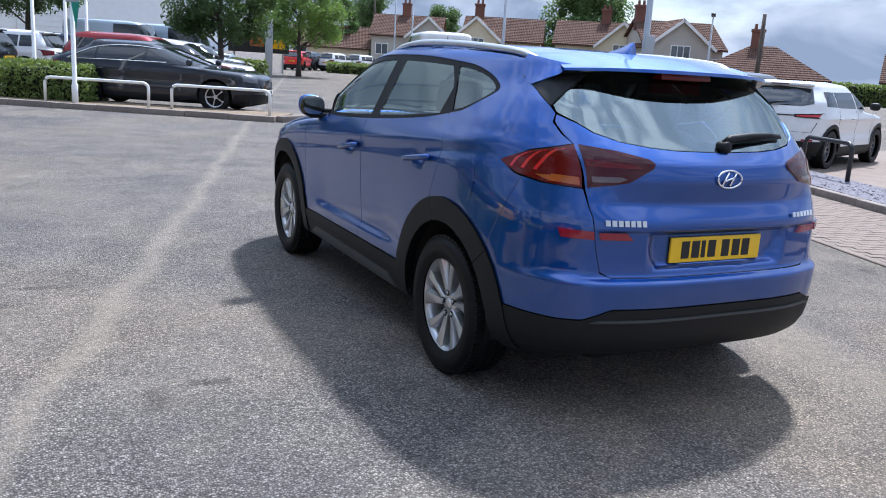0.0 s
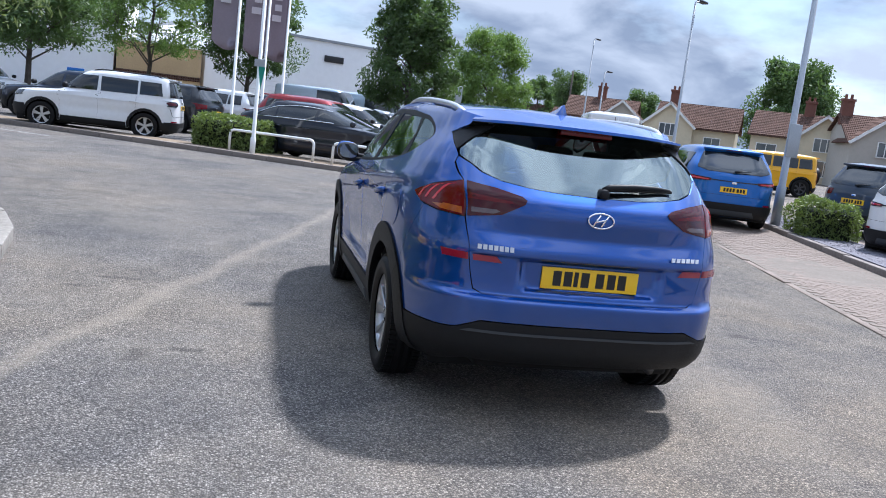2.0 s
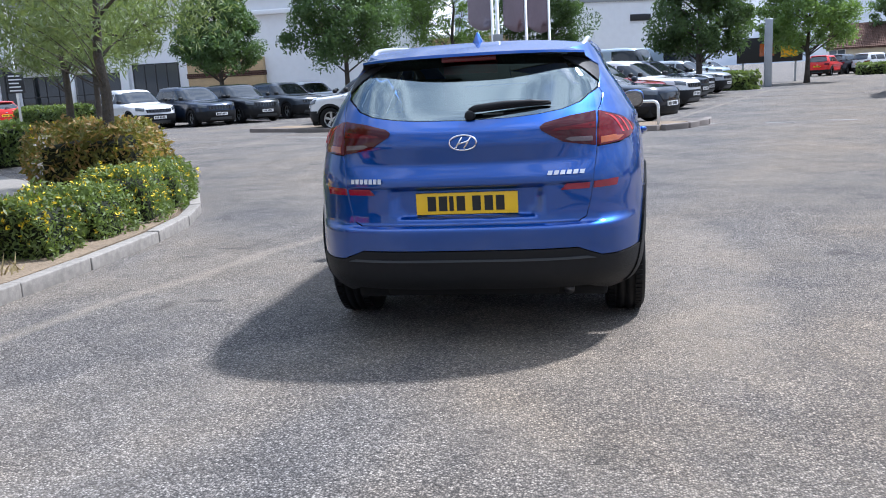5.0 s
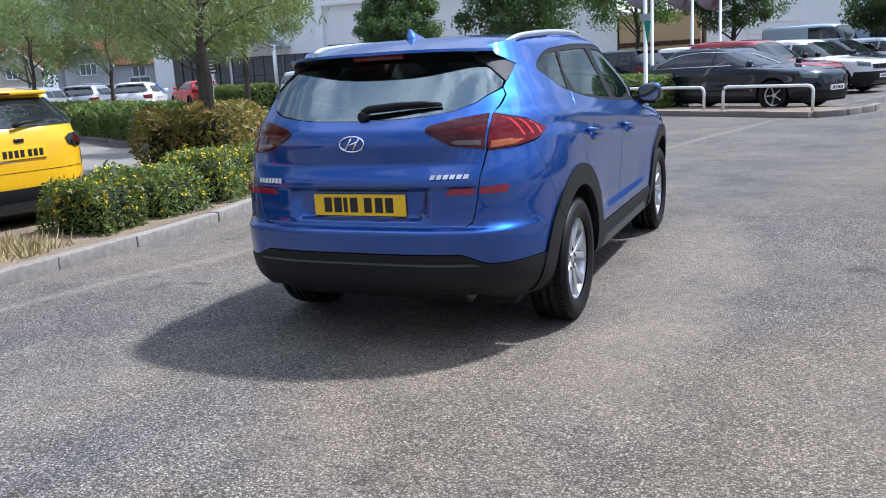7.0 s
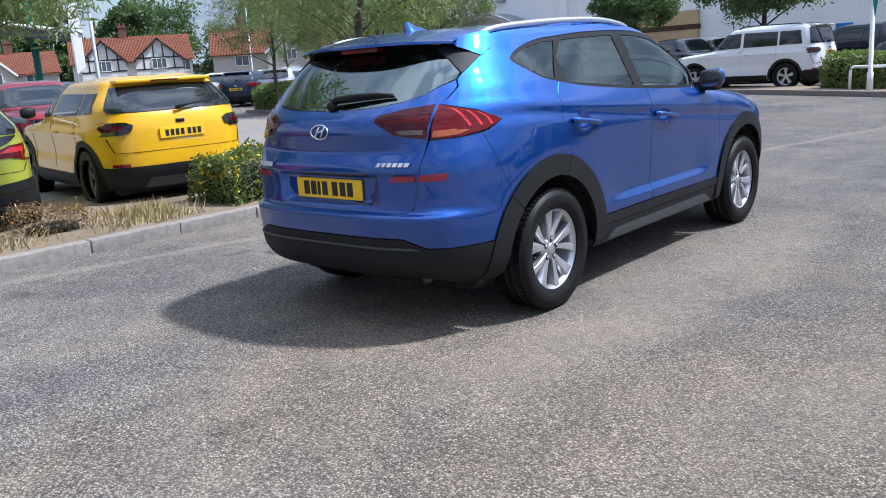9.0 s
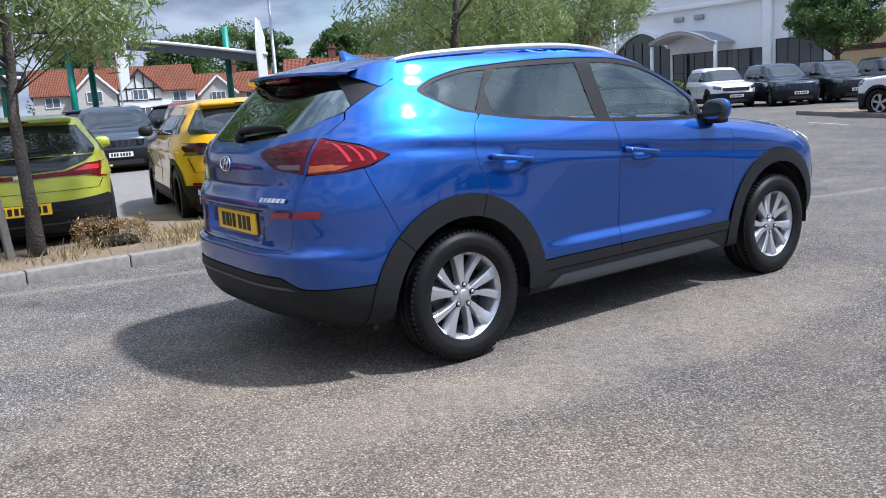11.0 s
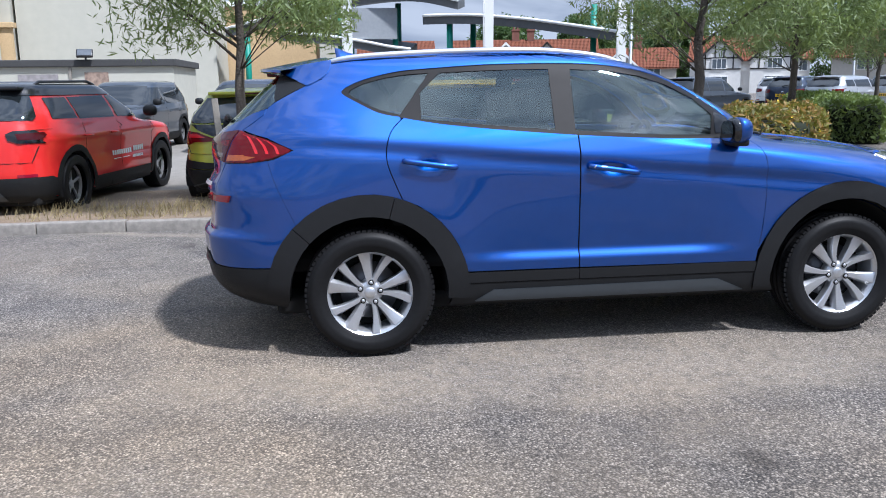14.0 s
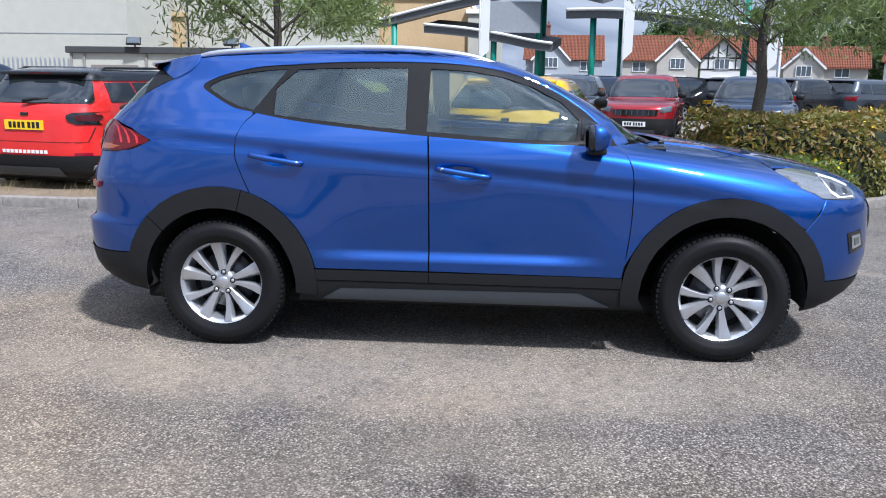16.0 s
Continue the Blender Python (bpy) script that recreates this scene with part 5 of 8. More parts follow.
# west bed: the kerb beside the car, curving away at its far end
WEST = [(-3.72, -14.0), (-3.68, -4.0), (-3.62, 1.2), (-3.66, 2.4), (-3.80, 3.3), (-4.10, 4.2), (-4.60, 5.2), (-5.3, 6.1), (-6.1, 6.9), (-6.9, 7.6)]
kerb("kerb_west", list(reversed(WEST)), KERB_STONE, "pale concrete kerb along the planted bed", 0.13)
bed = [(x - 0.10, y) for x, y in WEST] + [(-7.6, 7.0), (-6.7, 5.6), (-5.7, 4.3), (-4.80, 3.0), (-4.70, -14.0)]
slab("planting_bed", bed, 0.085, SOIL, "dry soil bed behind the kerb", "planting bed")
slab("parking_yard", [(-4.75, -22.0), (-4.78, 3.0), (-5.7, 4.2), (-6.8, 5.6), (-7.7, 7.1), (-11.3, 9.9), (-26.0, 14.5), (-30.0, -22.0)], 0.012, CONCRETE_YARD, "sandy concrete parking yard", "yard", 0.05)

# north island: kerb, hoops, flags
def north(s, back=0.0):
    """A place along the island's front edge, s metres from its nose, and so far behind it."""
    return (2.05 - 0.865 * s + 0.5 * back, 13.58 + 0.502 * s + 0.865 * back)


kerb("kerb_north", [north(0), north(14)], DARK_KERB, "weathered dark kerb round the planted island", 0.16, 0.12)
kerb("kerb_north_end", [north(0, 2.3), north(-0.25, 1.6), north(-0.25, 0.6), north(0)], DARK_KERB, "weathered dark kerb end", 0.16, 0.12, 0.6)
slab("island_bed", [north(0, 0.1), north(14, 0.1), north(14, 1.4), north(0, 1.4)], 0.095, SOIL, "trodden soil strip behind the kerb", "planting bed")


def hoop(x0, y0, x1, y1, height, radius, material, label, base):
    """A bent tube barrier with two feet."""
    a, b = Vector((x0, y0, base)), Vector((x1, y1, base))
    d = (b - a).normalized()
    up = Vector((0, 0, 1))
    r = 0.12
    pts = [a, a + up * (height - r)]
    pts += [a + up * (height - r) + d * r * (1 - math.cos(t)) + up * r * math.sin(t) for t in (0.4, 0.8, 1.2, 1.57)]
    pts += [b + up * (height - r) - d * r * (1 - math.cos(t)) + up * r * math.sin(t) for t in (1.57, 1.2, 0.8, 0.4)]
    pts += [b + up * (height - r), b]
    bm = bmesh.new()
    tube(bm, pts, radius, 10)
    return tagged(part("hoop_barrier", bm, material), label, "barrier", "hoop barriers")


for s0, s1 in ((0.25, 2.35), (2.85, 5.1)):
    (x0, y0), (x1, y1) = north(s0, 0.42), north(s1, 0.42)
    hoop(x0, y0, x1, y1, 0.52, 0.032, WHITE_METAL, "white painted steel hoop barrier on the island", rise(x0, y0) + 0.08)

# east side: paved strip, kerb, slate bed
def east(y, across=0.0):
    """A place on the joint between asphalt and paving, moved across it."""
    return (3.72 + 0.30 * y + 0.958 * across, y - 0.287 * across)


strip = [east(-14), east(46), east(46, 2.1), east(-14, 2.1)]
slab("paved_strip", [east(-14), east(-6), east(0), east(4), east(8), east(12), east(16), east(46), east(46, 2.12), east(16, 2.12), east(12, 2.12), east(8, 2.12), east(4, 2.12), east(0, 2.12), east(-6, 2.12), east(-14, 2.12)],
     0.004, MORTAR, "sandy jointed strip of block paving", "paving", 0.05)
kerb("kerb_edge", [east(-13.0), east(40)], BRICK_PAVER, "flush line of concrete edging", 0.10, 0.014, 0.9)
kerb("kerb_east", [east(-8, 2.12), east(19, 2.12)], DARK_KERB, "weathered kerb along the slate bed", 0.14, 0.11)
slab("slate_bed", [east(-8, 2.2), east(4, 2.2), east(10, 2.2), east(19, 2.2), east(19, 3.3), east(10, 3.3), east(4, 3.3), east(-8, 3.3)], 0.09, GRAVEL, "bed of grey slate chippings", "gravel bed")
slab("display_paving", [east(-12, 3.3), east(4, 3.3), east(10, 3.3), east(24, 3.3), east(24, 16), east(-12, 16)], 0.012, BRICK_PAVER, "red brown block paved display bays", "paving", 0.05)
# loose chippings
rng = np.random.default_rng(4)
verts, faces = [], []
for _ in range(2600):
    y, a = rng.uniform(-1.0, 16), rng.uniform(2.3, 3.25)
    x, yy = east(y, a)
    z = rise(x, yy) + 0.09
    r = rng.uniform(0.015, 0.04)
    t = rng.uniform(0, 6.28)
    k = len(verts)
    c, s = math.cos(t), math.sin(t)
    for dx, dy, dz in ((-1, -0.6, 0), (1, -0.5, 0), (0.8, 0.7, 0), (-0.9, 0.6, 0), (0.1, 0.0, 0.8)):
        verts.append((x + r * (dx * c - dy * s), yy + r * (dx * s + dy * c), z + r * dz * rng.uniform(0.4, 1)))
    faces += [(k, k + 1, k + 4), (k + 1, k + 2, k + 4), (k + 2, k + 3, k + 4), (k + 3, k, k + 4)]
me = bpy.data.meshes.new("slate_chippings")
me.from_pydata(verts, [], faces)
me.materials.append(GRAVEL)
tagged(new("slate_chippings", me), "loose grey slate chippings on the bed", "gravel", kind="stuff")
for y0 in (3.6, 5.9, 8.2):
    (x0, ya), (x1, yb) = east(y0, 3.1), east(y0 + 1.15, 3.1)
    hoop(x0, ya, x1, yb, 0.62, 0.035, BLACK_STEEL, "black steel hoop barrier beside the slate bed", rise(x0, ya) + 0.05)


# ---- plants ----
def leaf_cloud(points, size, rng, stretch=1.0, droop=0.0, slim=0.45):
    """Small pointed leaves, one at each place, each its own way up."""
    n = len(points)
    a = rng.normal(size=(n, 3))
    a[:, 2] -= droop
    a /= np.linalg.norm(a, axis=1)[:, None]
    b = np.cross(a, rng.normal(size=(n, 3)))
    b /= np.linalg.norm(b, axis=1)[:, None]
    s = size * rng.uniform(0.6, 1.3, size=(n, 1))
    L, W = a * s * stretch, b * s * slim
    v = np.stack([points - L, points + W, points + L, points - W], axis=1).reshape(-1, 3)
    return v, np.arange(4 * n).reshape(-1, 4)


def leaf_part(name, v, f, material, parent=None):
    me = bpy.data.meshes.new(name)
    me.from_pydata(v.tolist(), [], f.tolist())
    me.materials.append(material)
    ob = new(name, me)
    if parent:
        ob.parent = parent
    return ob


def tree(x, y, height, crown_w, crown_base, leaf, label, seed, leaves=9000, size=0.09, trunk_r=0.14, clumps=46, stretch=1.0, lean=0.0, droop=0.0, base=None, top_narrow=0.5, tight=0.30):
    """A broadleaf tree: tapered trunk, thin limbs to each clump of the crown, many small leaves."""
    rng = np.random.default_rng(seed)
    z0 = rise(x, y) if base is None else base
    root = thing("tree", Matrix.Translation((x, y, z0)), label, "tree", "trees round the yard")
    bm = bmesh.new()
    top = height * 0.92
    n = 11
    spine = [Vector((lean * t * t * height + rng.normal() * 0.012 * height * t, rng.normal() * 0.012 * height * t, top * t - (0.05 if t == 0 else 0))) for t in [k / (n - 1) for k in range(n)]]
    tube(bm, spine, [trunk_r * (1.25 if k == 0 else 1.0) * (1 - 0.9 * (k / (n - 1)) ** 0.9) for k in range(n)], 12)
    centres = []
    while len(centres) < clumps:
        p = rng.uniform(-1, 1, 2)
        d = np.linalg.norm(p)
        if d > 1 or d < tight:
            continue
        h = rng.uniform(0, 1) ** 0.9
        wide = crown_w / 2 * (1 - top_narrow * max(0, h - 0.35) / 0.65) * (0.7 + 0.3 * min(1, h / 0.25)) * 0.88
        centres.append(np.array([p[0] * wide + lean * height * 0.5, p[1] * wide, crown_base + (height - crown_base) * (0.06 + 0.9 * h)]))
    limbs = []
    for i, c in enumerate(centres):
        reach = math.hypot(c[0], c[1])
        zs = max(crown_base * 0.82, c[2] - reach * rng.uniform(0.55, 0.95))
        t = min(0.96, zs / top)
        k = min(n - 2, int(t * (n - 1)))
        s = spine[k].lerp(spine[k + 1], t * (n - 1) - k)
        e = Vector(c)
        rise_mid = 0.10 * reach * rng.uniform(-0.2, 0.8)
        r = trunk_r * 0.14 * (1 - t * 0.6)
        if i < clumps // 7:
            r *= 2.6
        else:
            # twigs leave the nearest limb where one is nearer than the trunk
            near = [p for p in limbs if p.z < e.z + 0.1 and (p - e).length < 0.8 * (s - e).length]
            if near:
                s, r = min(near, key=lambda p: (p - e).length), r * 0.9
        mid = (s + e) / 2 + Vector((0, 0, rise_mid))
        if i < clumps // 7:
            limbs += [mid, s.lerp(mid, 0.6), mid.lerp(e, 0.5), e]
        tube(bm, [s, mid, e], [r, r * 0.65, r * 0.25], 5)
    part("trunk", bm, BARK, root)
    per = leaves // clumps
    pts = []
    for c in centres:
        r = min(0.55, crown_w * 0.14) * rng.uniform(0.6, 1.3) if crown_w < 4.6 else crown_w * rng.uniform(0.045, 0.15)
        q = rng.normal(size=(per, 3))
        q /= np.linalg.norm(q, axis=1)[:, None]
        q *= (rng.uniform(0.1, 1.0, size=(per, 1)) ** 0.55) * r
        q[:, 2] *= 0.8
        pts.append(q + c)
    v, f = leaf_cloud(np.concatenate(pts), size, rng, stretch, droop, 0.27 if droop else 0.45)
    leaf_part("crown", v, f, leaf, root)
    return root


def hedge(name, outline_a, outline_b, width, height, leaf, label, seed, density=900, size=0.035, flower=None, flowers=0, lumpy=0.08, second=None, base=0.08, round_top=0.25):
    """A clipped or loose row of shrubs along a line from a to b: a near-black box for the shade inside and many leaves
    over it.
    """
    rng = np.random.default_rng(seed)
    a, b = np.array(outline_a, float), np.array(outline_b, float)
    run = np.linalg.norm(b - a)
    d = (b - a) / run
    z0 = rise(*((a + b) / 2)) + base
    root = thing(name, Matrix.Translation((*((a + b) / 2), z0)), label, "hedge" if name == "hedge" else "shrub", "hedges and shrubs")
    bm = bmesh.new()
    ang = math.atan2(d[1], d[0])
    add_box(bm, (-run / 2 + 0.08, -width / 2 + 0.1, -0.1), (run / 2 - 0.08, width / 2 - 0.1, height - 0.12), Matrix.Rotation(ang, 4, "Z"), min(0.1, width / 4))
    part("shade_core", bm, HEDGE_SHADE, root)
    area = 2 * run * height + 2 * width * height + run * width
    n = int(area * density)
    u = rng.uniform(0, 1, n)
    face = rng.uniform(0, area, n)
    P = np.zeros((n, 3))
    s1, s2, s3 = run * height, 2 * run * height, 2 * run * height + 2 * width * height
    v = rng.uniform(0, 1, n)
    for i in range(n):
        if face[i] < s1:
            P[i] = (run * (u[i] - 0.5), -width / 2, height * v[i])
        elif face[i] < s2:
            P[i] = (run * (u[i] - 0.5), width / 2, height * v[i])
        elif face[i] < s3:
            P[i] = ((run / 2) * (1 if face[i] - s2 < width * height else -1), width * (u[i] - 0.5), height * v[i])
        else:
            P[i] = (run * (u[i] - 0.5), width * (v[i] - 0.5), height)
    # lumps and rounded shoulders
    lump = np.array([noise.noise(Vector((p[0] * 1.6 + seed, p[1] * 1.6, p[2] * 1.6))) for p in P])
    edge = np.clip((P[:, 2] / height - (1 - round_top)) / round_top, 0, 1) ** 2
    out = P.copy()
    out[:, 1] *= 1 - 0.35 * edge
    out[:, :2] *= (1 + lumpy * lump / max(width, 0.4))[:, None] if run < 2.5 else 1
    out[:, 1] += lumpy * lump * np.sign(P[:, 1])
    out[:, 2] += lumpy * lump * 1.2 * (P[:, 2] / height)
    out += rng.normal(size=out.shape) * 0.025
    out[:, 2] = np.maximum(out[:, 2], 0.01)
    c, s = math.cos(ang), math.sin(ang)
    W = np.stack([out[:, 0] * c - out[:, 1] * s, out[:, 0] * s + out[:, 1] * c, out[:, 2]], axis=1)
    cut_at = n if second is None else int(n * 0.72)
    vv, ff = leaf_cloud(W[:cut_at], size, rng, 1.2)
    leaf_part("leaves", vv, ff, leaf, root)
    if second is not None:
        pick = W[cut_at:]
        pick = pick[pick[:, 2] > height * 0.45]
        vv, ff = leaf_cloud(pick + rng.normal(size=pick.shape) * 0.02, size * 1.1, rng, 1.3)
        leaf_part("new_leaves", vv, ff, second, root)
    if flower:
        top = W[(P[:, 2] > height * 0.35)]
        pick = top[rng.choice(len(top), flowers)] + rng.normal(size=(flowers, 3)) * 0.02
        q = np.concatenate([pick + rng.normal(size=pick.shape) * 0.012 for _ in range(5)])
        vv, ff = leaf_cloud(q, 0.019, rng, 1.0)
        tagged(leaf_part("flowers", vv, ff, flower, root), kind="stuff")
    return root


# shrubs in the west bed
hedge("shrub", (-4.30, 1.25), (-4.30, 1.85), 0.86, 0.52, LEAF_HEDGE, "round green shrub with small yellow flowers in the bed", 11, 1900, 0.024, FLOWER, 140, 0.12, None, 0.08, 0.5)
hedge("shrub", (-4.30, 2.1), (-4.32, 2.75), 0.80, 0.44, LEAF_HEDGE, "low green shrub with few flowers in the bed", 12, 1900, 0.024, FLOWER, 60, 0.12, None, 0.08, 0.5)
hedge("shrub", (-4.34, 3.0), (-4.58, 3.9), 0.86, 0.54, LEAF_HEDGE, "green shrub full of yellow flowers in the bed", 13, 1900, 0.024, FLOWER, 240, 0.12, None, 0.08, 0.5)
hedge("hedge", (-5.25, 4.0), (-6.0, 6.2), 1.25, 0.92, LEAF_GOLD, "loose golden green hedge with rusty young leaves round a tree", 14, 1300, 0.034, FLOWER, 40, 0.16, LEAF_RUST, 0.08, 0.4)
hedge("hedge", (-6.2, 6.15), (-7.2, 7.0), 1.0, 0.92, LEAF_GOLD, "loose golden green hedge with rusty young leaves", 21, 1200, 0.036, FLOWER, 30, 0.16, LEAF_RUST, 0.08, 0.4)
hedge("shrub", (-4.45, 3.95), (-5.1, 5.3), 0.8, 0.5, LEAF_HEDGE, "low shrub with yellow flowers at the kerb bend", 15, 1900, 0.026, FLOWER, 200, 0.12, None, 0.08, 0.5)
for k, (a, b) in enumerate((((-11.6, 10.9), (-14.5, 12.7)), ((-14.5, 12.7), (-18.4, 14.6)), ((-18.4, 14.6), (-21.8, 15.6)))):
    hedge("hedge", a, b, 1.3, 0.85, LEAF_HEDGE, "clipped dark green hedge along the driveway", 16 + 3 * k, 520, 0.055, None, 0, 0.10, None, 0.05, 0.3)
kerb("kerb_hedge", [(-11.2, 10.0), (-14.3, 11.9), (-18.2, 13.8), (-22.0, 14.8)], DARK_KERB, "weathered dark kerb before the clipped hedge", 0.14, 0.10)
hedge("shrub", (-4.5, -0.72), (-4.5, -0.1), 0.5, 0.22, DRY_TWIG, "half dry brown heap of cut twigs and leaves", 17, 3200, 0.013, None, 0, 0.12, LEAF_RUST, 0.08, 0.6)
# island hedge behind the hoops
(hx0, hy0), (hx1, hy1) = north(4.4, 1.35), north(6.4, 1.35)
hedge("hedge", (hx0, hy0), (hx1, hy1), 1.1, 0.78, LEAF_HEDGE, "clipped green box hedge on the island", 18, 1000, 0.04, None, 0, 0.05, None, 0.08, 0.15)
# bush on the slate bed
(bx0, by0), (bx1, by1) = east(10.0, 2.75), east(11.2, 2.75)
hedge("shrub", (bx0, by0), (bx1, by1), 0.95, 0.66, LEAF_HEDGE, "rounded green bush on the slate bed", 19, 1500, 0.03, None, 0, 0.12, None, 0.08, 0.5)
# smoother tan surface of the bays behind the bed
bm = bmesh.new()
bays = [(-4.68, -14.0), (-4.78, 3.0), (-5.68, 4.3), (-6.68, 5.6), (-7.58, 7.0), (-16.4, 7.0), (-16.4, -14.0)]
bm.faces.new([bm.verts.new((x, y, 0.0045)) for x, y in bays])
for f in bm.faces:
    f.normal_update()
    if f.normal.z < 0:
        f.normal_flip()
tagged(part("bay_surface", bm, BAY_TAN, smooth=False), "smooth tan-grey surfacing of the parking bays", "pavement", kind="structure")

# dry grass along the west bed
rng = np.random.default_rng(8)
n = 5200
gx, gy = rng.uniform(-4.85, -3.85, n), np.concatenate([rng.uniform(-9.5, 0.7, n - 500), rng.uniform(0.3, 0.9, 500)])
keep = (np.sin(gy * 2.1) + np.sin(gy * 5.3 + gx * 3) + rng.normal(size=n) * 0.8) > -0.3
gx, gy = gx[keep], gy[keep]
h = rng.uniform(0.04, 0.16, len(gx))
lx, ly, wv = rng.normal(size=len(gx)) * 0.05, rng.normal(size=len(gx)) * 0.05, rng.uniform(0.003, 0.007, len(gx))
v = np.stack([np.stack([gx - wv, gy - wv, np.full(len(gx), 0.08)], 1), np.stack([gx + wv, gy + wv, np.full(len(gx), 0.08)], 1), np.stack([gx + lx, gy + ly, 0.08 + h], 1)], 1).reshape(-1, 3)
ob = leaf_part("dry_grass", v, np.arange(len(v)).reshape(-1, 3), DRY_GRASS)
tagged(ob, "straw coloured dry grass along the kerb", "grass", kind="stuff")

# trees
tree(-4.50, -1.14, 4.9, 3.4, 1.85, LEAF_GREY, "young tree with narrow grey-green leaves beside a timber stake", 21, 30000, 0.036, 0.075, 80, 1.7, 0.0, 0.7, 0.08)
tree(-5.2, 4.5, 5.0, 3.6, 1.75, LEAF_GREY, "young tree with narrow leaves rising from the hedge", 22, 18000, 0.036, 0.09, 70, 1.7, 0.0, 0.7, 0.08)
bm = box((-0.035, -0.035, 0), (0.035, 0.035, 1.25), None, 0.006)
stake = tagged(part("tree_stake", bm, LIMEWASH_TIMBER), "grey weathered timber stake beside the young tree", "stake")
stake.matrix_world = pose(-4.58, -1.36, 0.06, 4, -2, 10)
for x, y, h, w, cb, seed in ((-7.4, 7.05, 4.6, 3.0, 1.8, 23), (-9.35, 11.0, 4.8, 3.2, 1.8, 24), (-18.0, 15.8, 5.4, 4.4, 1.9, 25), (-18.9, 13.7, 5.2, 4.2, 1.9, 26), (-32.7, 25.4, 5.8, 4.8, 2.0, 27)):
    tree(x, y, h, w, cb, LEAF_GREY, "street tree with feathery grey-green crown above the hedge", seed, 22000, 0.040, 0.08, 70, 1.7, 0.0, 0.5)
for x, y, h, w, cb, leaf, seed, lab in ((-11.3, 35.9, 7.4, 6.6, 2.3, LEAF_DARK, 31, "dark green broadleaf tree before the white showroom"),
                                        (-7.4, 45.6, 9.8, 9.0, 3.0, LEAF_MID, 32, "bright green maple-like tree before the showroom"),
                                        (-2.0, 44.0, 9.0, 6.5, 2.4, LEAF_DARK, 33, "dark green tree behind the flags"),
                                        (5.25, 34.0, 7.0, 5.2, 1.7, LEAF_DARK, 34, "tall dark green tree beside the parked cars"),
                                        (13.0, 48.0, 7.4, 6.4, 1.8, LEAF_MID, 35, "light green spreading tree at the far end of the road"),
                                        (-18.4, 37.0, 6.6, 5.0, 2.2, LEAF_DARK, 36, "dark green tree by the showroom entrance"),
                                        ):
    tree(x, y, h, w, cb, leaf, lab, seed, 34000, 0.082, 0.16, 170, 1.2)

# ---- parked vehicles ----
def rim_mesh(spokes, wide, material, name):
    """A wheel face of one piece: hub, spokes and rim, for a rim radius of 1."""
    bm = bmesh.new()
    at = lambda r, a, x: bm.verts.new((x, r * math.sin(a), r * math.cos(a)))
    hub, inner, outer, spans = [], [], [], []
    for k in range(spokes):
        a = 2 * math.pi * k / spokes
        h, w = min(wide * 0.7 / 0.22, 0.8 * math.pi / spokes), wide * 1.3 / 0.9
        hub += [at(0.22, a - h, 0.17), at(0.22, a + h, 0.17)]
        nxt = 2 * math.pi / spokes - 2 * w
        for q in [a - w, a + w] + [a + w + nxt * f for f in (0.25, 0.5, 0.75)]:
            inner.append(at(0.90, q, 0.18))
            outer.append(at(1.0, q, 0.25))
    bm.faces.new(hub)
    n = len(inner)
    for k in range(spokes):
        bm.faces.new((hub[2 * k], inner[5 * k], inner[5 * k + 1], hub[2 * k + 1]))
    for i in range(n):
        bm.faces.new((inner[i], outer[i], outer[(i + 1) % n], inner[(i + 1) % n]))
    g = bmesh.ops.extrude_face_region(bm, geom=bm.faces[:])
    bmesh.ops.translate(bm, vec=(-0.16, 0, 0), verts=[v for v in g["geom"] if isinstance(v, bmesh.types.BMVert)])
    bmesh.ops.recalc_face_normals(bm, faces=bm.faces)
    me = bpy.data.meshes.new(name)
    bm.to_mesh(me)
    bm.free()
    me.materials.append(material)
    return me


bm = bmesh.new()
lathe(bm, [(0.96, 0.04), (0.96, -0.05), (0.001, -0.05)], 24, closed=False)
DISC_MESH = bpy.data.meshes.new("wheel_back")
bm.to_mesh(DISC_MESH)
bm.free()
DISC_MESH.materials.append(SHELL_BLACK)
RIM_SILVER = rim_mesh(5, 0.15, ALLOY, "rim_silver")
RIM_TWIN = rim_mesh(10, 0.07, ALLOY, "rim_twin")
RIM_BLACK = rim_mesh(6, 0.12, DARK_ALLOY, "rim_black")
RIM_BLADE = rim_mesh(5, 0.05, ALLOY, "rim_blade")
bm = tyre_bm(1.0, 0.66, 0.66, False, 36)
TYRE_MESH = bpy.data.meshes.new("tyre")
bm.to_mesh(TYRE_MESH)
bm.free()
TYRE_MESH.shade_smooth()
TYRE_MESH.materials.append(RUBBER)


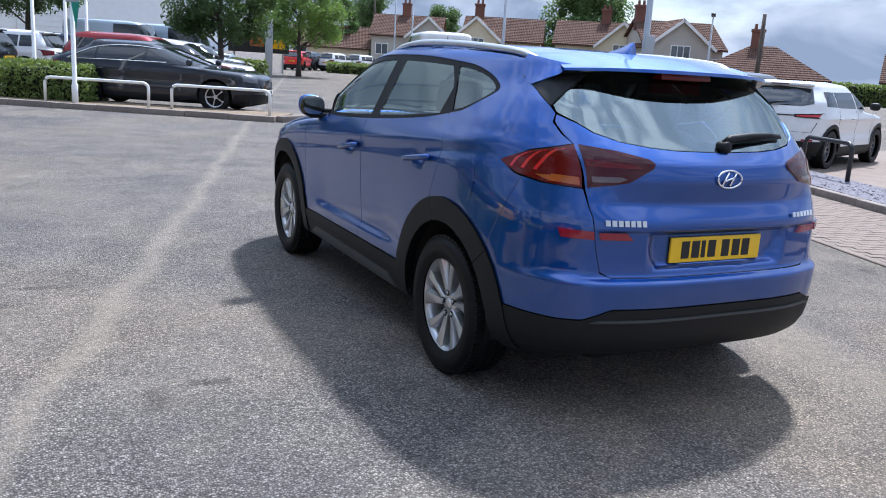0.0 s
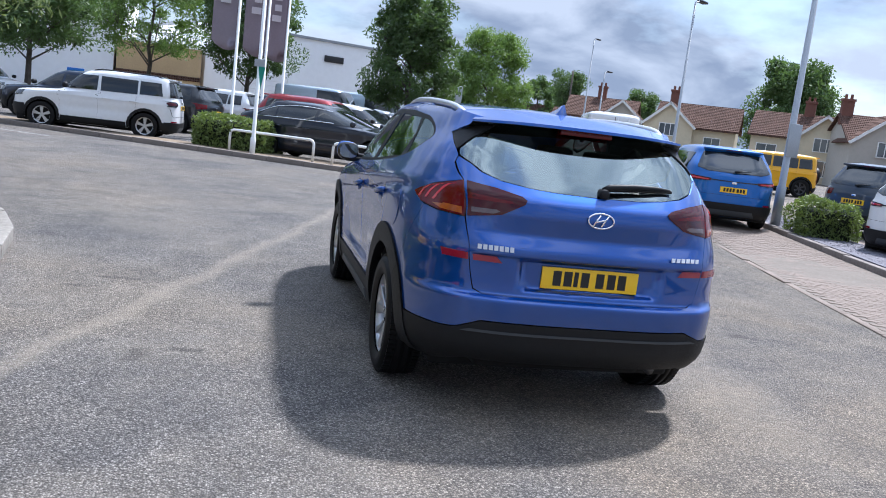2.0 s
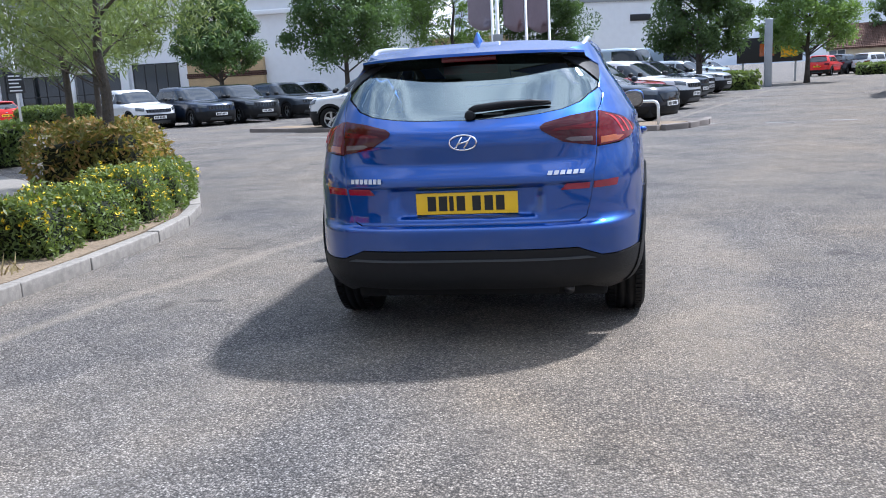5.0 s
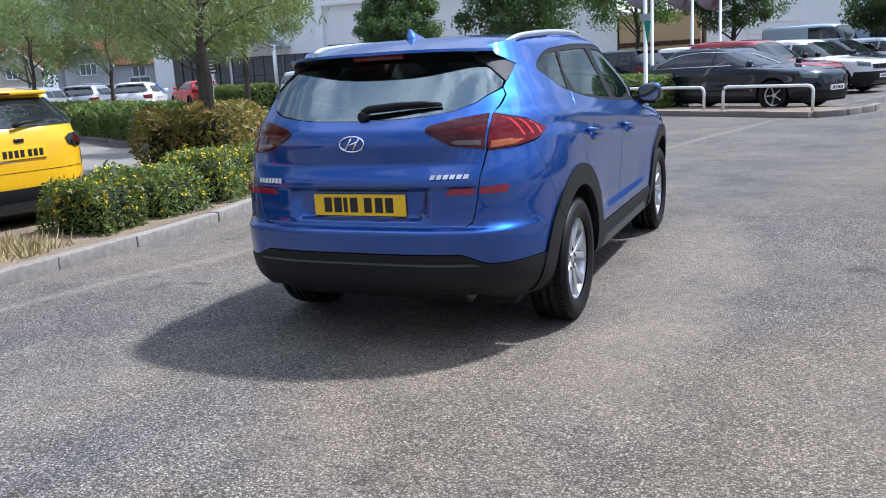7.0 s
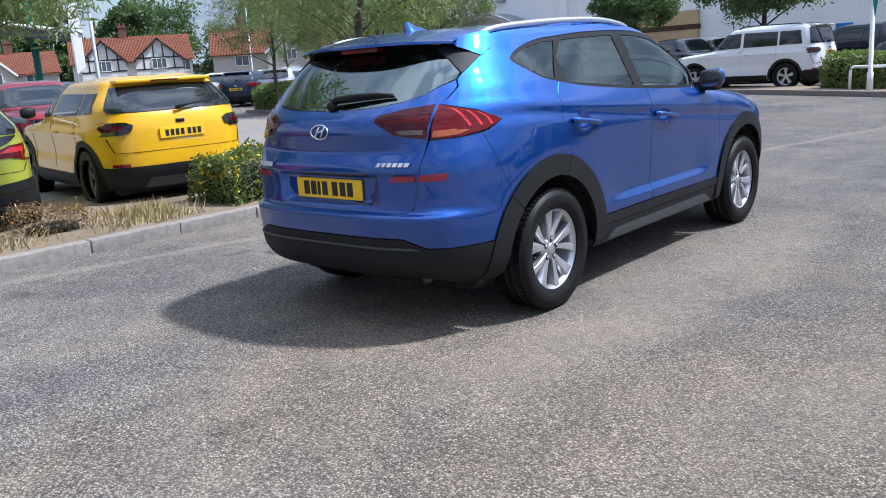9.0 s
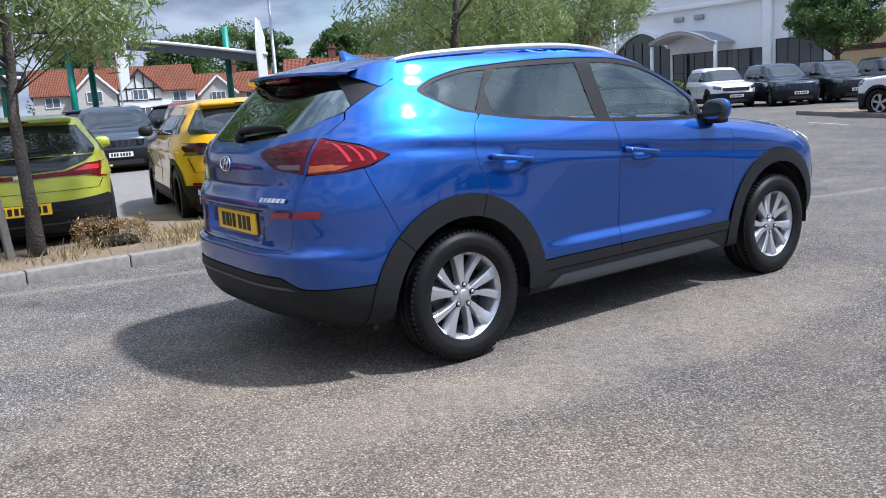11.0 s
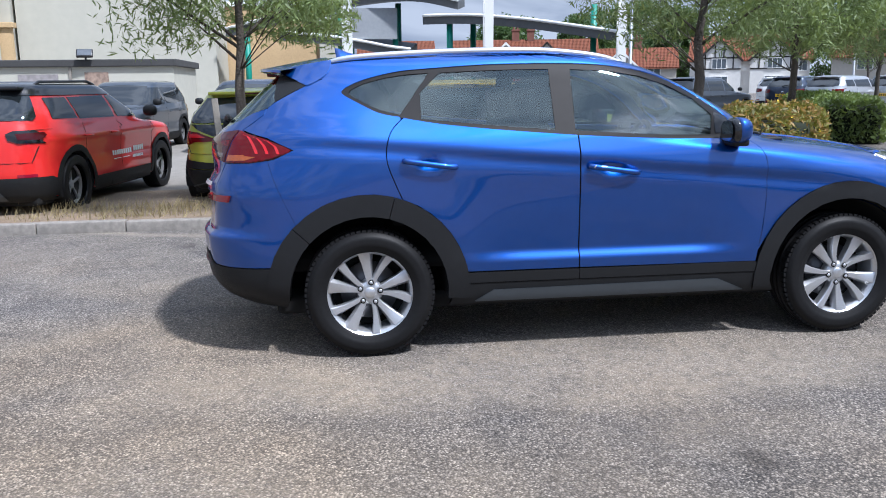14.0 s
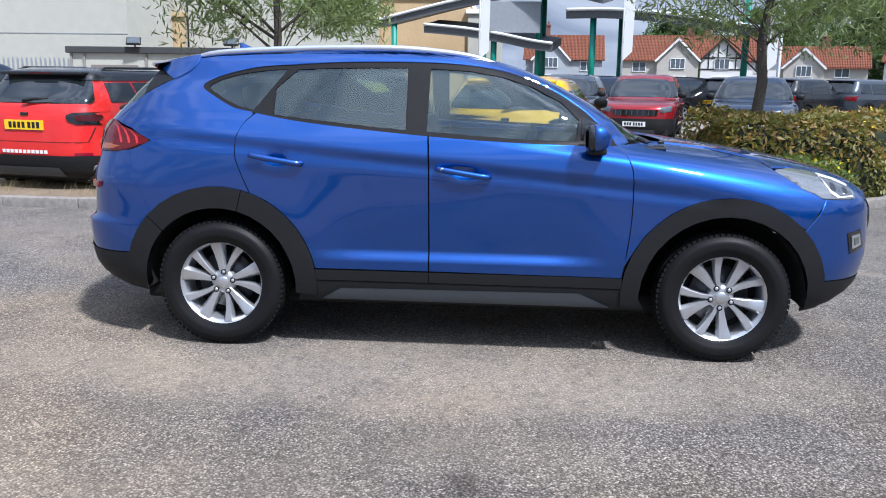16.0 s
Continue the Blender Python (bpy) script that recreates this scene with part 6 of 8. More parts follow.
def vehicle(name, label, x, y, heading, skin, L=4.4, W=1.82, H=1.62, wb=2.65, ro=0.88, hood=1.02, belt=1.05, cowl=None, rake=0.75, tail_rake=0.38, wheel=0.345, rims=None,
            clad=True, roof=None, plate="yellow", glass_y=None, lean=0.17, rails=False, square=3.8, front_square=3.2, tail_lamps="wide", axle=True, extras=None, ground=None):
    """A parked vehicle with body, windows, lamps, wheels, mirrors and plates. (x, y) is the rear axle's middle on the ground; heading in degrees."""
    z0 = rise(x, y) if ground is None else ground
    root = thing(name, Matrix.Translation((x, y, z0)) @ Matrix.Rotation(radians(heading - 90), 4, "Z"), label, "van" if name == "van" else "car", "parked vehicles")
    rims = rims or RIM_SILVER
    w2, F = W / 2, L - ro
    cowl = cowl if cowl is not None else F - 1.20

    def flank(p, u):
        # shoulder edge and hollow of the doors
        d = p.z - (belt - 0.17)
        f = step(0.5, 0.9, u) * (1 - step(2.1, 2.5, u))
        p.x += f * (0.014 * math.exp(d / 0.03 if d < 0 else -d / 0.08) - 0.016 * math.exp(-((p.z - 0.64) / 0.10) ** 2))
        return p
    shell = Shell(
        width=[(0.16, w2 - 0.12), (0.26, w2 - 0.03), (0.45, w2), (belt - 0.18, w2), (belt, w2 - 0.03), (H - 0.14, w2 - 0.03 - lean), (H - 0.05, w2 - 0.09 - lean), (H, w2 - 0.28 - lean)],
        rear=[(0.16, -ro + 0.25), (0.30, -ro + 0.05), (0.50, -ro), (belt - 0.15, -ro + 0.02), (belt, -ro + 0.06), (H - 0.14, -ro + tail_rake), (H - 0.05, -ro + tail_rake + 0.07), (H, -ro + tail_rake + 0.35)],
        front=[(0.16, F - 0.25), (0.30, F - 0.05), (0.50, F), (hood - 0.22, F - 0.03), (hood - 0.12, F - 0.12), (hood - 0.06, F - 0.42), (hood, cowl + 0.12), (hood + 0.03, cowl), (H - 0.12, cowl - rake), (H - 0.04, cowl - rake - 0.2), (H, cowl - rake - 0.65)],
        square_rear=[(0.16, square), (belt, square), (belt + 0.15, max(square, 5.0)), (H, max(square, 5.5))],
        square_front=[(0.16, front_square), (hood, front_square), (hood + 0.14, max(front_square, 5.0)), (H, max(front_square, 5.5))], feature=flank)
    s, t, n = shell.side, shell.tail, shell.nose
    ar = wheel + 0.055

    def under(c, up=True):
        pts = arc(c, wheel, ar, 180 + 12, -12, 12)
        return [s(a, max(b, 0.22)) for a, b in pts]
    right = [(0.0, 0.22)] + [(0.25, 0.22), (0.5, 0.22)] + under(0.0) + [s(0.3 * wb + 0.2, 0.22), s(0.7 * wb, 0.22)] + under(wb) + [(2.5, 0.22), (2.75, 0.22), (3.0, 0.22)]
    up = [(3.0, z) for z in (0.5, 0.8, hood, (hood + H) / 2, H)] + [(2.0, H), (1.0, H), (0.0, H)]
    half = right + up
    outline = half + [(-u, z) for u, z in reversed(half) if u > 1e-6]
    lv = [belt - 0.26, belt - 0.21, belt - 0.17, belt - 0.13, 0.56, 0.66] + [hood - 0.10 + 0.02 * k for k in range(8)] + [H - 0.12 + 0.02 * k for k in range(6)]
    body = panel("body", shell, outline, skin, root, gap=0, depth=0, grid=0.11, levels=lv)
    # roof cap
    bm = bmesh.new()
    ring = [shell.at(-3 + 6 * k / 48, H) for k in range(48)]
    bm.faces.new([bm.verts.new(p) for p in ring])
    for f in bm.faces:
        f.normal_update()
        if f.normal.z < 0:
            f.normal_flip()
    part("roof", bm, roof or skin, root)
    if roof:
        top = [(-2.99, H - 0.15), (-2, H - 0.15), (-1, H - 0.15), (0, H - 0.15), (1, H - 0.15), (2, H - 0.15), (2.99, H - 0.15), (2.99, H), (0, H), (-2.99, H)]
        panel("roof_edge", shell, top, roof, root, off=0.012, gap=0, depth=0, grid=0.05, levels=lv)

    def P(nm, pts, material, parent=root, off=0.006, **kw):
        for sd in (1, -1):
            panel(nm, shell, pts, material, parent, side=sd, off=off, grid=0.10, depth=0.006, **kw)

    def wide(nm, pts, material, parent=root, off=0.006, at_nose=False):
        m = [((6 - u) if at_nose else -u, z) for u, z in reversed(pts)]
        return panel(nm, shell, pts + m, material, parent, off=off, grid=0.09, depth=0.006)

    def line(pts):
        out = []
        for (a, b), (c, d) in zip(pts, pts[1:] + pts[:1]):
            k = max(1, math.ceil(math.hypot(c - a, d - b) / 0.12))
            out += [s(a + (c - a) * i / k, b + (d - b) * i / k) for i in range(k)]
        return out
    bz, tz = belt + 0.03, H - 0.17
    yb = glass_y or (-ro + tail_rake * 0.55 + 0.30)
    g0, g1 = yb, cowl - 0.10
    gt0, gt1 = max(yb + 0.06, -ro + tail_rake + 0.12), cowl - rake * 0.86
    m1, m2 = wb * 0.46, wb * 0.085
    P("front_side_window", line([(m1 + 0.04, bz), (g1, bz - 0.02), (gt1, tz), (m1 + 0.03, tz + 0.01)]), DARK_GLASS)
    if name != "van":
        P("rear_side_window", line([(max(m2, g0 + 0.1), bz + 0.01), (m1 - 0.04, bz), (m1 - 0.04, tz + 0.01), (max(m2, gt0 + 0.1), tz)]), DARK_GLASS)
    if name != "van" and m2 - 0.05 - g0 > 0.18:
        P("quarter_window", line([(g0, bz + 0.03), (m2 - 0.05, bz + 0.02), (m2 - 0.05, tz), (max(gt0, g0 + 0.05), tz)]), DARK_GLASS)
    ww = w2 - 0.03
    if name == "van":
        P("rear_window", [t(0.05, 1.32), t(ww * 0.86, 1.32), t(ww * 0.84, 2.05), t(0.05, 2.05)], DARK_GLASS)
        wide("door_seam", [t(0, 0.5), t(0.012, 0.5), t(0.012, H - 0.15), t(0, H - 0.15)], SHELL_BLACK)
    else:
        square_pane = tail_lamps in ("band", "dark")
        wide("rear_window", [t(0, belt + 0.05), t(ww * 0.84, belt + 0.05), t(ww * 0.86, belt + 0.09), t((ww - lean) * 0.86, H - 0.12), t(0, H - 0.10)] if square_pane else [t(0, belt + 0.04), t(ww * 0.60, belt + 0.05), t(ww * 0.80, belt + 0.10), t((ww - lean) * 0.80, H - 0.13), t(0, H - 0.10)], DARK_GLASS)
    wide("windscreen", [n(0, hood + 0.045), n(ww * 0.72, hood + 0.05), n(ww * 0.84, hood + 0.10), n((ww - lean) * 0.80, H - 0.13), n(0, H - 0.10)], DARK_GLASS, at_nose=True)
    mouth, skirt = (0.60, 0.03) if clad and name == "car" else (0.43, 0.0)
    wide("lower_bumper_rear", [t(0, 0.24), t(ww * 0.98, 0.24), s(-ar - 0.03, 0.26), s(-ar - 0.03, 0.46), t(ww * 0.97, 0.47 + skirt), t(0, 0.47 + skirt)], BLACK_PLASTIC, off=0.02)
    wide("lower_bumper_front", [n(0, 0.24), n(ww * 0.98, 0.24), s(wb + ar + 0.03, 0.26), s(wb + ar + 0.03, 0.42), n(ww * 0.97, mouth), n(0, mouth)], BLACK_PLASTIC, off=0.02, at_nose=True)
    if clad and name == "car":
        grille = wide("grille", [n(0, hood - 0.36), n(ww * 0.56, hood - 0.35), n(ww * 0.60, hood - 0.22), n(0, hood - 0.22)], GLOSS_BLACK, off=0.014, at_nose=True)
        for k in range(8):
            xa = ww * (-0.5 + k / 7)
            q = shell.at(*n(xa, hood - 0.29))
            part("grille_bar", box((xa - 0.012, q.y - 0.02, hood - 0.345), (xa + 0.012, q.y + 0.028, hood - 0.235)), SATIN_GREY, grille, smooth=False)
        wide("skid_plate", [n(0, 0.26), n(ww * 0.55, 0.26), n(ww * 0.50, 0.36), n(0, 0.36)], SATIN_GREY, off=0.03, at_nose=True)
        wide("rear_skid_plate", [t(0, 0.27), t(ww * 0.55, 0.27), t(ww * 0.48, 0.37), t(0, 0.37)], SATIN_GREY, off=0.03)
    else:
        wide("grille", [n(0, 0.60), n(ww * 0.48, 0.54), n(ww * 0.60, hood - 0.26), n(0, hood - 0.24)], GLOSS_BLACK, off=0.01, at_nose=True)
    if clad:
        for c in (0.0, wb):
            P("arch_trim", [s(a, b) for a, b in arc(c, wheel, ar + 0.065, 190, -10, 12) + list(reversed(arc(c, wheel, ar - 0.01, 190, -10, 12)))], BLACK_PLASTIC, off=0.012)
        P("sill", line([(ar + 0.05, 0.23), (wb - ar - 0.05, 0.23), (wb - ar - 0.07, 0.40), (ar + 0.07, 0.40)]), BLACK_PLASTIC, off=0.010)
    if tail_lamps == "wide":
        P("tail_lamp", [t(ww * 0.58, belt - 0.05), t(ww * 0.97, belt - 0.02), s(-ro + 0.36, belt - 0.06), s(-ro + 0.30, belt - 0.19), t(ww * 0.95, belt - 0.22), t(ww * 0.62, belt - 0.18)], LAMP_RED, off=0.010)
    elif tail_lamps == "slim":
        wide("lamp_strip", [t(0, belt - 0.135), t(ww * 0.6, belt - 0.125), t(ww * 0.6, belt - 0.10), t(0, belt - 0.11)], GLOSS_BLACK, off=0.008)
        P("tail_lamp", [t(ww * 0.50, belt - 0.09), t(ww * 0.97, belt - 0.055), s(-ro + 0.34, belt - 0.07), s(-ro + 0.26, belt - 0.135), t(ww * 0.95, belt - 0.155), t(ww * 0.52, belt - 0.145)], LAMP_DARK, off=0.012)
        P("lamp_core", [t(ww * 0.56, belt - 0.108), t(ww * 0.93, belt - 0.085), t(ww * 0.92, belt - 0.125), t(ww * 0.57, belt - 0.130)], LAMP_BRIGHT, off=0.017)
    elif tail_lamps == "dark":
        P("tail_lamp", [t(ww * 0.60, belt - 0.085), t(ww * 0.68, belt - 0.052), t(ww * 0.97, belt - 0.045), s(-ro + 0.24, belt - 0.055), s(-ro + 0.31, belt - 0.09), s(-ro + 0.27, belt - 0.15), t(ww * 0.95, belt - 0.195), t(ww * 0.72, belt - 0.185), t(ww * 0.63, belt - 0.15)], GLOSS_BLACK, off=0.012)
        P("lamp_glow", [t(ww * 0.70, belt - 0.085), t(ww * 0.93, belt - 0.075), t(ww * 0.95, belt - 0.11), t(ww * 0.92, belt - 0.155), t(ww * 0.73, belt - 0.15)], LAMP_DARK, off=0.018)
    elif tail_lamps == "band":
        wide("tail_lamp", [t(0, belt - 0.17), t(ww * 0.5, belt - 0.16), t(ww * 0.75, belt - 0.17), t(ww * 0.97, belt - 0.20), s(-ro + 0.20, belt - 0.20), s(-ro + 0.30, belt - 0.05), t(ww * 0.97, belt - 0.04), t(ww * 0.72, belt - 0.05), t(ww * 0.5, belt - 0.11), t(0, belt - 0.125)], LAMP_RED, off=0.010)
        P("lamp_glow", [t(ww * 0.58, belt - 0.12), t(ww * 0.86, belt - 0.12), t(ww * 0.86, belt - 0.075), t(ww * 0.72, belt - 0.07)], LAMP_BRIGHT, off=0.016)
        wide("window_skirt", [t(0, belt - 0.115), t(ww * 0.48, belt - 0.10), t(ww * 0.72, belt - 0.03), t(ww * 0.84, belt + 0.035), t(ww * 0.60, belt + 0.04), t(0, belt + 0.04)], GLOSS_BLACK, off=0.006)
        wide("diffuser_line", [t(0, 0.33), t(ww * 0.50, 0.33), t(ww * 0.86, 0.26), t(ww * 0.86, 0.275), t(ww * 0.50, 0.35), t(0, 0.35)], SATIN_GREY, off=0.030)
        wide("bumper_vent", [t(0, 0.475), t(ww * 0.97, 0.475), t(ww * 0.985, 0.535), t(ww * 0.93, 0.585), t(ww * 0.52, 0.555), t(0, 0.55)], BLACK_PLASTIC, off=0.020)
    elif tail_lamps == "tall":
        P("tail_lamp", [t(ww * 0.86, belt - 0.02), t(ww * 0.99, belt - 0.02), s(-ro + 0.10, belt - 0.05), s(-ro + 0.10, belt - 0.42), t(ww * 0.99, belt - 0.45), t(ww * 0.86, belt - 0.45)], LAMP_RED, off=0.012)
    P("head_lamp", [n(ww * 0.62, hood - 0.17), s(F - 0.42, hood - 0.12), s(F - 0.36, hood - 0.25), n(ww * 0.66, hood - 0.29)], LAMP_CLEAR, off=0.010)
    if tail_lamps != "band":
        P("reflector", [t(ww * 0.70, 0.50), t(ww * 0.88, 0.50), t(ww * 0.88, 0.535), t(ww * 0.70, 0.535)], REFLECTOR, off=0.012)
    for sd in (1, -1):
        bm = bmesh.new()
        bmesh.ops.create_uvsphere(bm, u_segments=12, v_segments=8, radius=1)
        for v in bm.verts:
            a, b, c = v.co
            v.co = (sd * (w2 + 0.06 + 0.10 * math.copysign(abs(a) ** 0.7, a)), g1 - 0.12 + 0.07 * b, belt + 0.08 + 0.075 * math.copysign(abs(c) ** 0.7, c))
        part("door_mirror", bm, BLACK_PLASTIC if clad else skin, root)
        for yy in (m1 - 0.30, m2 - 0.02):
            p = shell.at(*s(yy + 0.1, belt - 0.16))
            bm = bmesh.new()
            tube(bm, [(sd * (p.x + 0.004), yy, belt - 0.15), (sd * (p.x + 0.03), yy + 0.04, belt - 0.15), (sd * (p.x + 0.03), yy + 0.16, belt - 0.155), (sd * (p.x + 0.004), yy + 0.2, belt - 0.155)], 0.014, 6)
            part("door_handle", bm, skin, root)
        if rails:
            bm = bmesh.new()
            xr = w2 - 0.16 - lean
            tube(bm, [(sd * xr, -ro + tail_rake + 0.25, H - 0.05), (sd * xr, -ro + tail_rake + 0.4, H + 0.005), (sd * xr, cowl - rake - 0.5, H + 0.015), (sd * xr, cowl - rake - 0.3, H - 0.03)], 0.018, 6)
            part("roof_rail", bm, BLACK_STEEL, root)
    if name != "van":
        # tailgate gap, roof spoiler and high brake light
        P("tailgate_seam", [t(ww * 0.84, 0.66), t(ww * 0.90, belt - 0.22), t(ww * 0.912, belt - 0.22), t(ww * 0.852, 0.66)], SHELL_BLACK, off=0.003)
        wide("bumper_seam", [t(0, 0.652), t(ww * 0.85, 0.652), t(ww * 0.852, 0.660), t(0, 0.660)], SHELL_BLACK, off=0.003)
        if tail_rake < 0.8:
            q = shell.at(*t(0, H - 0.09))
            bm = box((-(ww - lean) * 0.80, q.y - 0.07, H - 0.085), ((ww - lean) * 0.80, q.y + 0.22, H - 0.040), None, 0.016)
            lip = part("roof_spoiler", bm, roof or skin, root)
            part("brake_light", box((-0.16, q.y - 0.074, H - 0.074), (0.16, q.y - 0.06, H - 0.056)), LAMP_DARK, lip, smooth=False)
        zb = belt - (0.075 if tail_lamps == "dark" else 0.145)
        q = shell.at(*t(0, zb))
        part("badge", box((-0.05, q.y - 0.016, zb - 0.02), (0.05, q.y + 0.02, zb + 0.02), None, 0.006), GLOSS_BLACK if tail_lamps == "dark" else CHROME, root)
    # door gaps as thin dark seams
    for yy in (m1, m2 + 0.02, g1 + 0.02):
        P("door_seam", line([(yy, 0.44), (yy + 0.008, 0.44), (yy + 0.008, belt), (yy, belt)]), SHELL_BLACK, off=0.003)
    py = shell.at(*t(0, 0.80)).y - 0.004 if tail_lamps != "band" else shell.at(*t(0, 0.45)).y - 0.014
    pz = {"band": 0.435, "dark": belt - 0.255}.get(tail_lamps, belt - 0.34)
    if plate:
        pl = part("number_plate", box((-0.26, py - 0.012, pz), (0.26, py + 0.03, pz + 0.11)), PLATE_YELLOW, root, smooth=False)
        for k, a in enumerate((-0.20, -0.14, -0.08, -0.02, 0.06, 0.12, 0.18)):
            part("plate_bar", box((a, py - 0.0145, pz + 0.02), (a + 0.04, py - 0.0125, pz + 0.09)), PRINT_BLACK, pl, smooth=False)
        fy = shell.at(*n(0, 0.5)).y + 0.012
        pl = part("number_plate", box((-0.26, fy - 0.03, 0.42), (0.26, fy + 0.008, 0.53)), PLATE_WHITE, root, smooth=False)
        for k, a in enumerate((-0.20, -0.14, -0.08, -0.02, 0.06, 0.12, 0.18)):
            part("plate_bar", box((a, fy + 0.0085, 0.44), (a + 0.04, fy + 0.0105, 0.51)), PRINT_BLACK, pl, smooth=False)
    bm = bmesh.new()
    tube(bm, [(-0.02, py + 0.04, belt + 0.07), (0.12, py + 0.05, belt + 0.10), (0.30, py + 0.07, belt + 0.11)], [0.025, 0.018, 0.008], 6)
    part("rear_wiper", bm, BLACK_PLASTIC, root)
    part("underbody", box((-w2 + 0.16, -ro + 0.22, 0.17), (w2 - 0.16, F - 0.2, 0.5), None, 0.05), SHELL_BLACK, root)
    for sd in (1, -1):
        for yy in (0.0, wb):
            hub = new("wheel", rims)
            hub.parent = root
            hub.matrix_basis = Matrix.Translation((sd * (w2 - 0.12), yy, wheel)) @ Matrix.Rotation(math.pi if sd < 0 else 0, 4, "Z") @ Matrix.Rotation(yy, 4, "X") @ Matrix.Diagonal((wheel * 0.40, wheel * 0.67, wheel * 0.67, 1))
            new("wheel_back", DISC_MESH).parent = hub
            ty = new("tyre", TYRE_MESH)
            ty.parent = hub
            ty.matrix_basis = Matrix.Diagonal((1 / 0.40, 1 / 0.67, 1 / 0.67, 1)) @ Matrix.Diagonal((0.95, 1, 1, 1))
            bm = bmesh.new()
            ring = arc(yy, wheel, ar - 0.012, 195, -15, 14)
            a = [bm.verts.new((sd * (w2 - 0.02), p, q)) for p, q in ring]
            b = [bm.verts.new((sd * (w2 - 0.36), p, q)) for p, q in ring]
            for i in range(len(ring) - 1):
                bm.faces.new((a[i], a[i + 1], b[i + 1], b[i]))
            bm.faces.new(b)
            part("wheel_well", bm, SHELL_BLACK, root)
    if extras:
        extras(root, shell)
    return root


P_RED = paint("bright_red_paint", (0.62, 0.025, 0.022))
P_DARKRED = paint("dark_red_paint", (0.28, 0.012, 0.016), 0.4)
P_LIME = paint("lime_yellow_paint", (0.44, 0.47, 0.060), 0.25, 0.35)
P_YELLOW = paint("sun_yellow_paint", (0.74, 0.41, 0.008))
P_GOLD = paint("amber_yellow_paint", (0.78, 0.40, 0.008))
P_WHITE = paint("white_paint", (0.74, 0.75, 0.76))
P_BLACK = paint("black_paint", (0.010, 0.011, 0.014))
P_INK = paint("blue_black_paint", (0.006, 0.009, 0.018))
P_NAVY = paint("dark_navy_paint", (0.016, 0.026, 0.05), 0.3)
P_SLATE = paint("slate_grey_paint", (0.055, 0.066, 0.082), 0.4)
P_SILVER = paint("silver_paint", (0.45, 0.47, 0.49), 0.6)
P_VAN = paint("pale_silver_blue_paint", (0.42, 0.50, 0.58), 0.3)
P_AZURE = paint("azure_blue_paint", (0.012, 0.12, 0.42), 0.4)
P_ROOFBLACK = paint("black_roof_paint", (0.012, 0.013, 0.015))


def chrome_line(root, shell):
    """A bright moulding round the side windows of a saloon."""
    for sd in (1, -1):
        bm = bmesh.new()
        pts = spline([(-0.42, 1.01), (-0.12, 1.17), (0.25, 1.30), (0.8, 1.355), (1.3, 1.345), (1.75, 1.285), (2.15, 1.16), (2.52, 1.03)], 4)
        low = [(2.52, 1.03), (1.8, 1.03), (1.0, 1.03), (0.2, 1.02), (-0.42, 1.01)]
        for run in (pts, low):
            tube(bm, [(sd * (shell.at(*shell.side(a, b)).x + 0.008), a, b) for a, b in run], 0.011, 6)
        part("window_moulding", bm, CHROME, root)


def side_print(root, shell):
    """Rows of plain pale bars along the doors."""
    bm = bmesh.new()
    for y0, y1, z0, z1, k in ((0.95, 1.55, 0.60, 0.66, 9), (1.60, 1.95, 0.61, 0.68, 5), (1.55, 1.90, 0.53, 0.565, 8), (0.95, 1.5, 0.55, 0.56, 2)):
        w = (y1 - y0) / k
        for i in range(k):
            a, b = y0 + w * i + 0.1 * w, y0 + w * (i + 1) - 0.1 * w
            q = [shell.at(*shell.side(y, z)) + Vector((0.006, 0, 0)) for y, z in ((a, z0), (b, z0), (b, z1), (a, z1))]
            bm.faces.new([bm.verts.new(p) for p in q])
    tagged(part("door_lettering", bm, PLATE_WHITE, root, smooth=False), "plain pale bars printed on the doors", kind="stuff")
    bm = bmesh.new()
    for i in range(11):
        a = -0.32 + 0.058 * i
        q = [shell.at(*shell.tail(x, z)) + Vector((0, -0.008, 0)) for x, z in ((a, 0.52), (a + 0.045, 0.52), (a + 0.045, 0.56), (a, 0.56))]
        bm.faces.new([bm.verts.new(p) for p in q])
    part("tail_lettering", bm, PLATE_WHITE, root, smooth=False)


def ladder(root, shell):
    """Bicycle carrier bars over the rear doors."""
    bm = bmesh.new()
    yb = shell.at(*shell.tail(0, 1.5)).y - 0.09
    for x in (0.10, 0.50):
        tube(bm, [(x, yb, 1.15), (x, yb, 2.15), (x, yb + 0.12, 2.30)], 0.022, 6)
    for z in (1.35, 1.62, 1.88, 2.12):
        tube(bm, [(-0.30, yb - 0.02, z), (0.85, yb - 0.02, z)], 0.025, 6)
    part("bike_carrier", bm, WHITE_METAL, root)


def spare(root, shell):
    hub = new("spare_wheel", RIM_BLACK)
    hub.parent = root
    hub.matrix_basis = Matrix.Translation((0, shell.at(*shell.tail(0, 0.95)).y - 0.12, 0.98)) @ Matrix.Rotation(-math.pi / 2, 4, "Z") @ Matrix.Diagonal((0.15, 0.26, 0.26, 1))
    ty = new("tyre", TYRE_MESH)
    ty.parent = hub
    ty.matrix_basis = Matrix.Diagonal((2.4, 1.5, 1.5, 1))


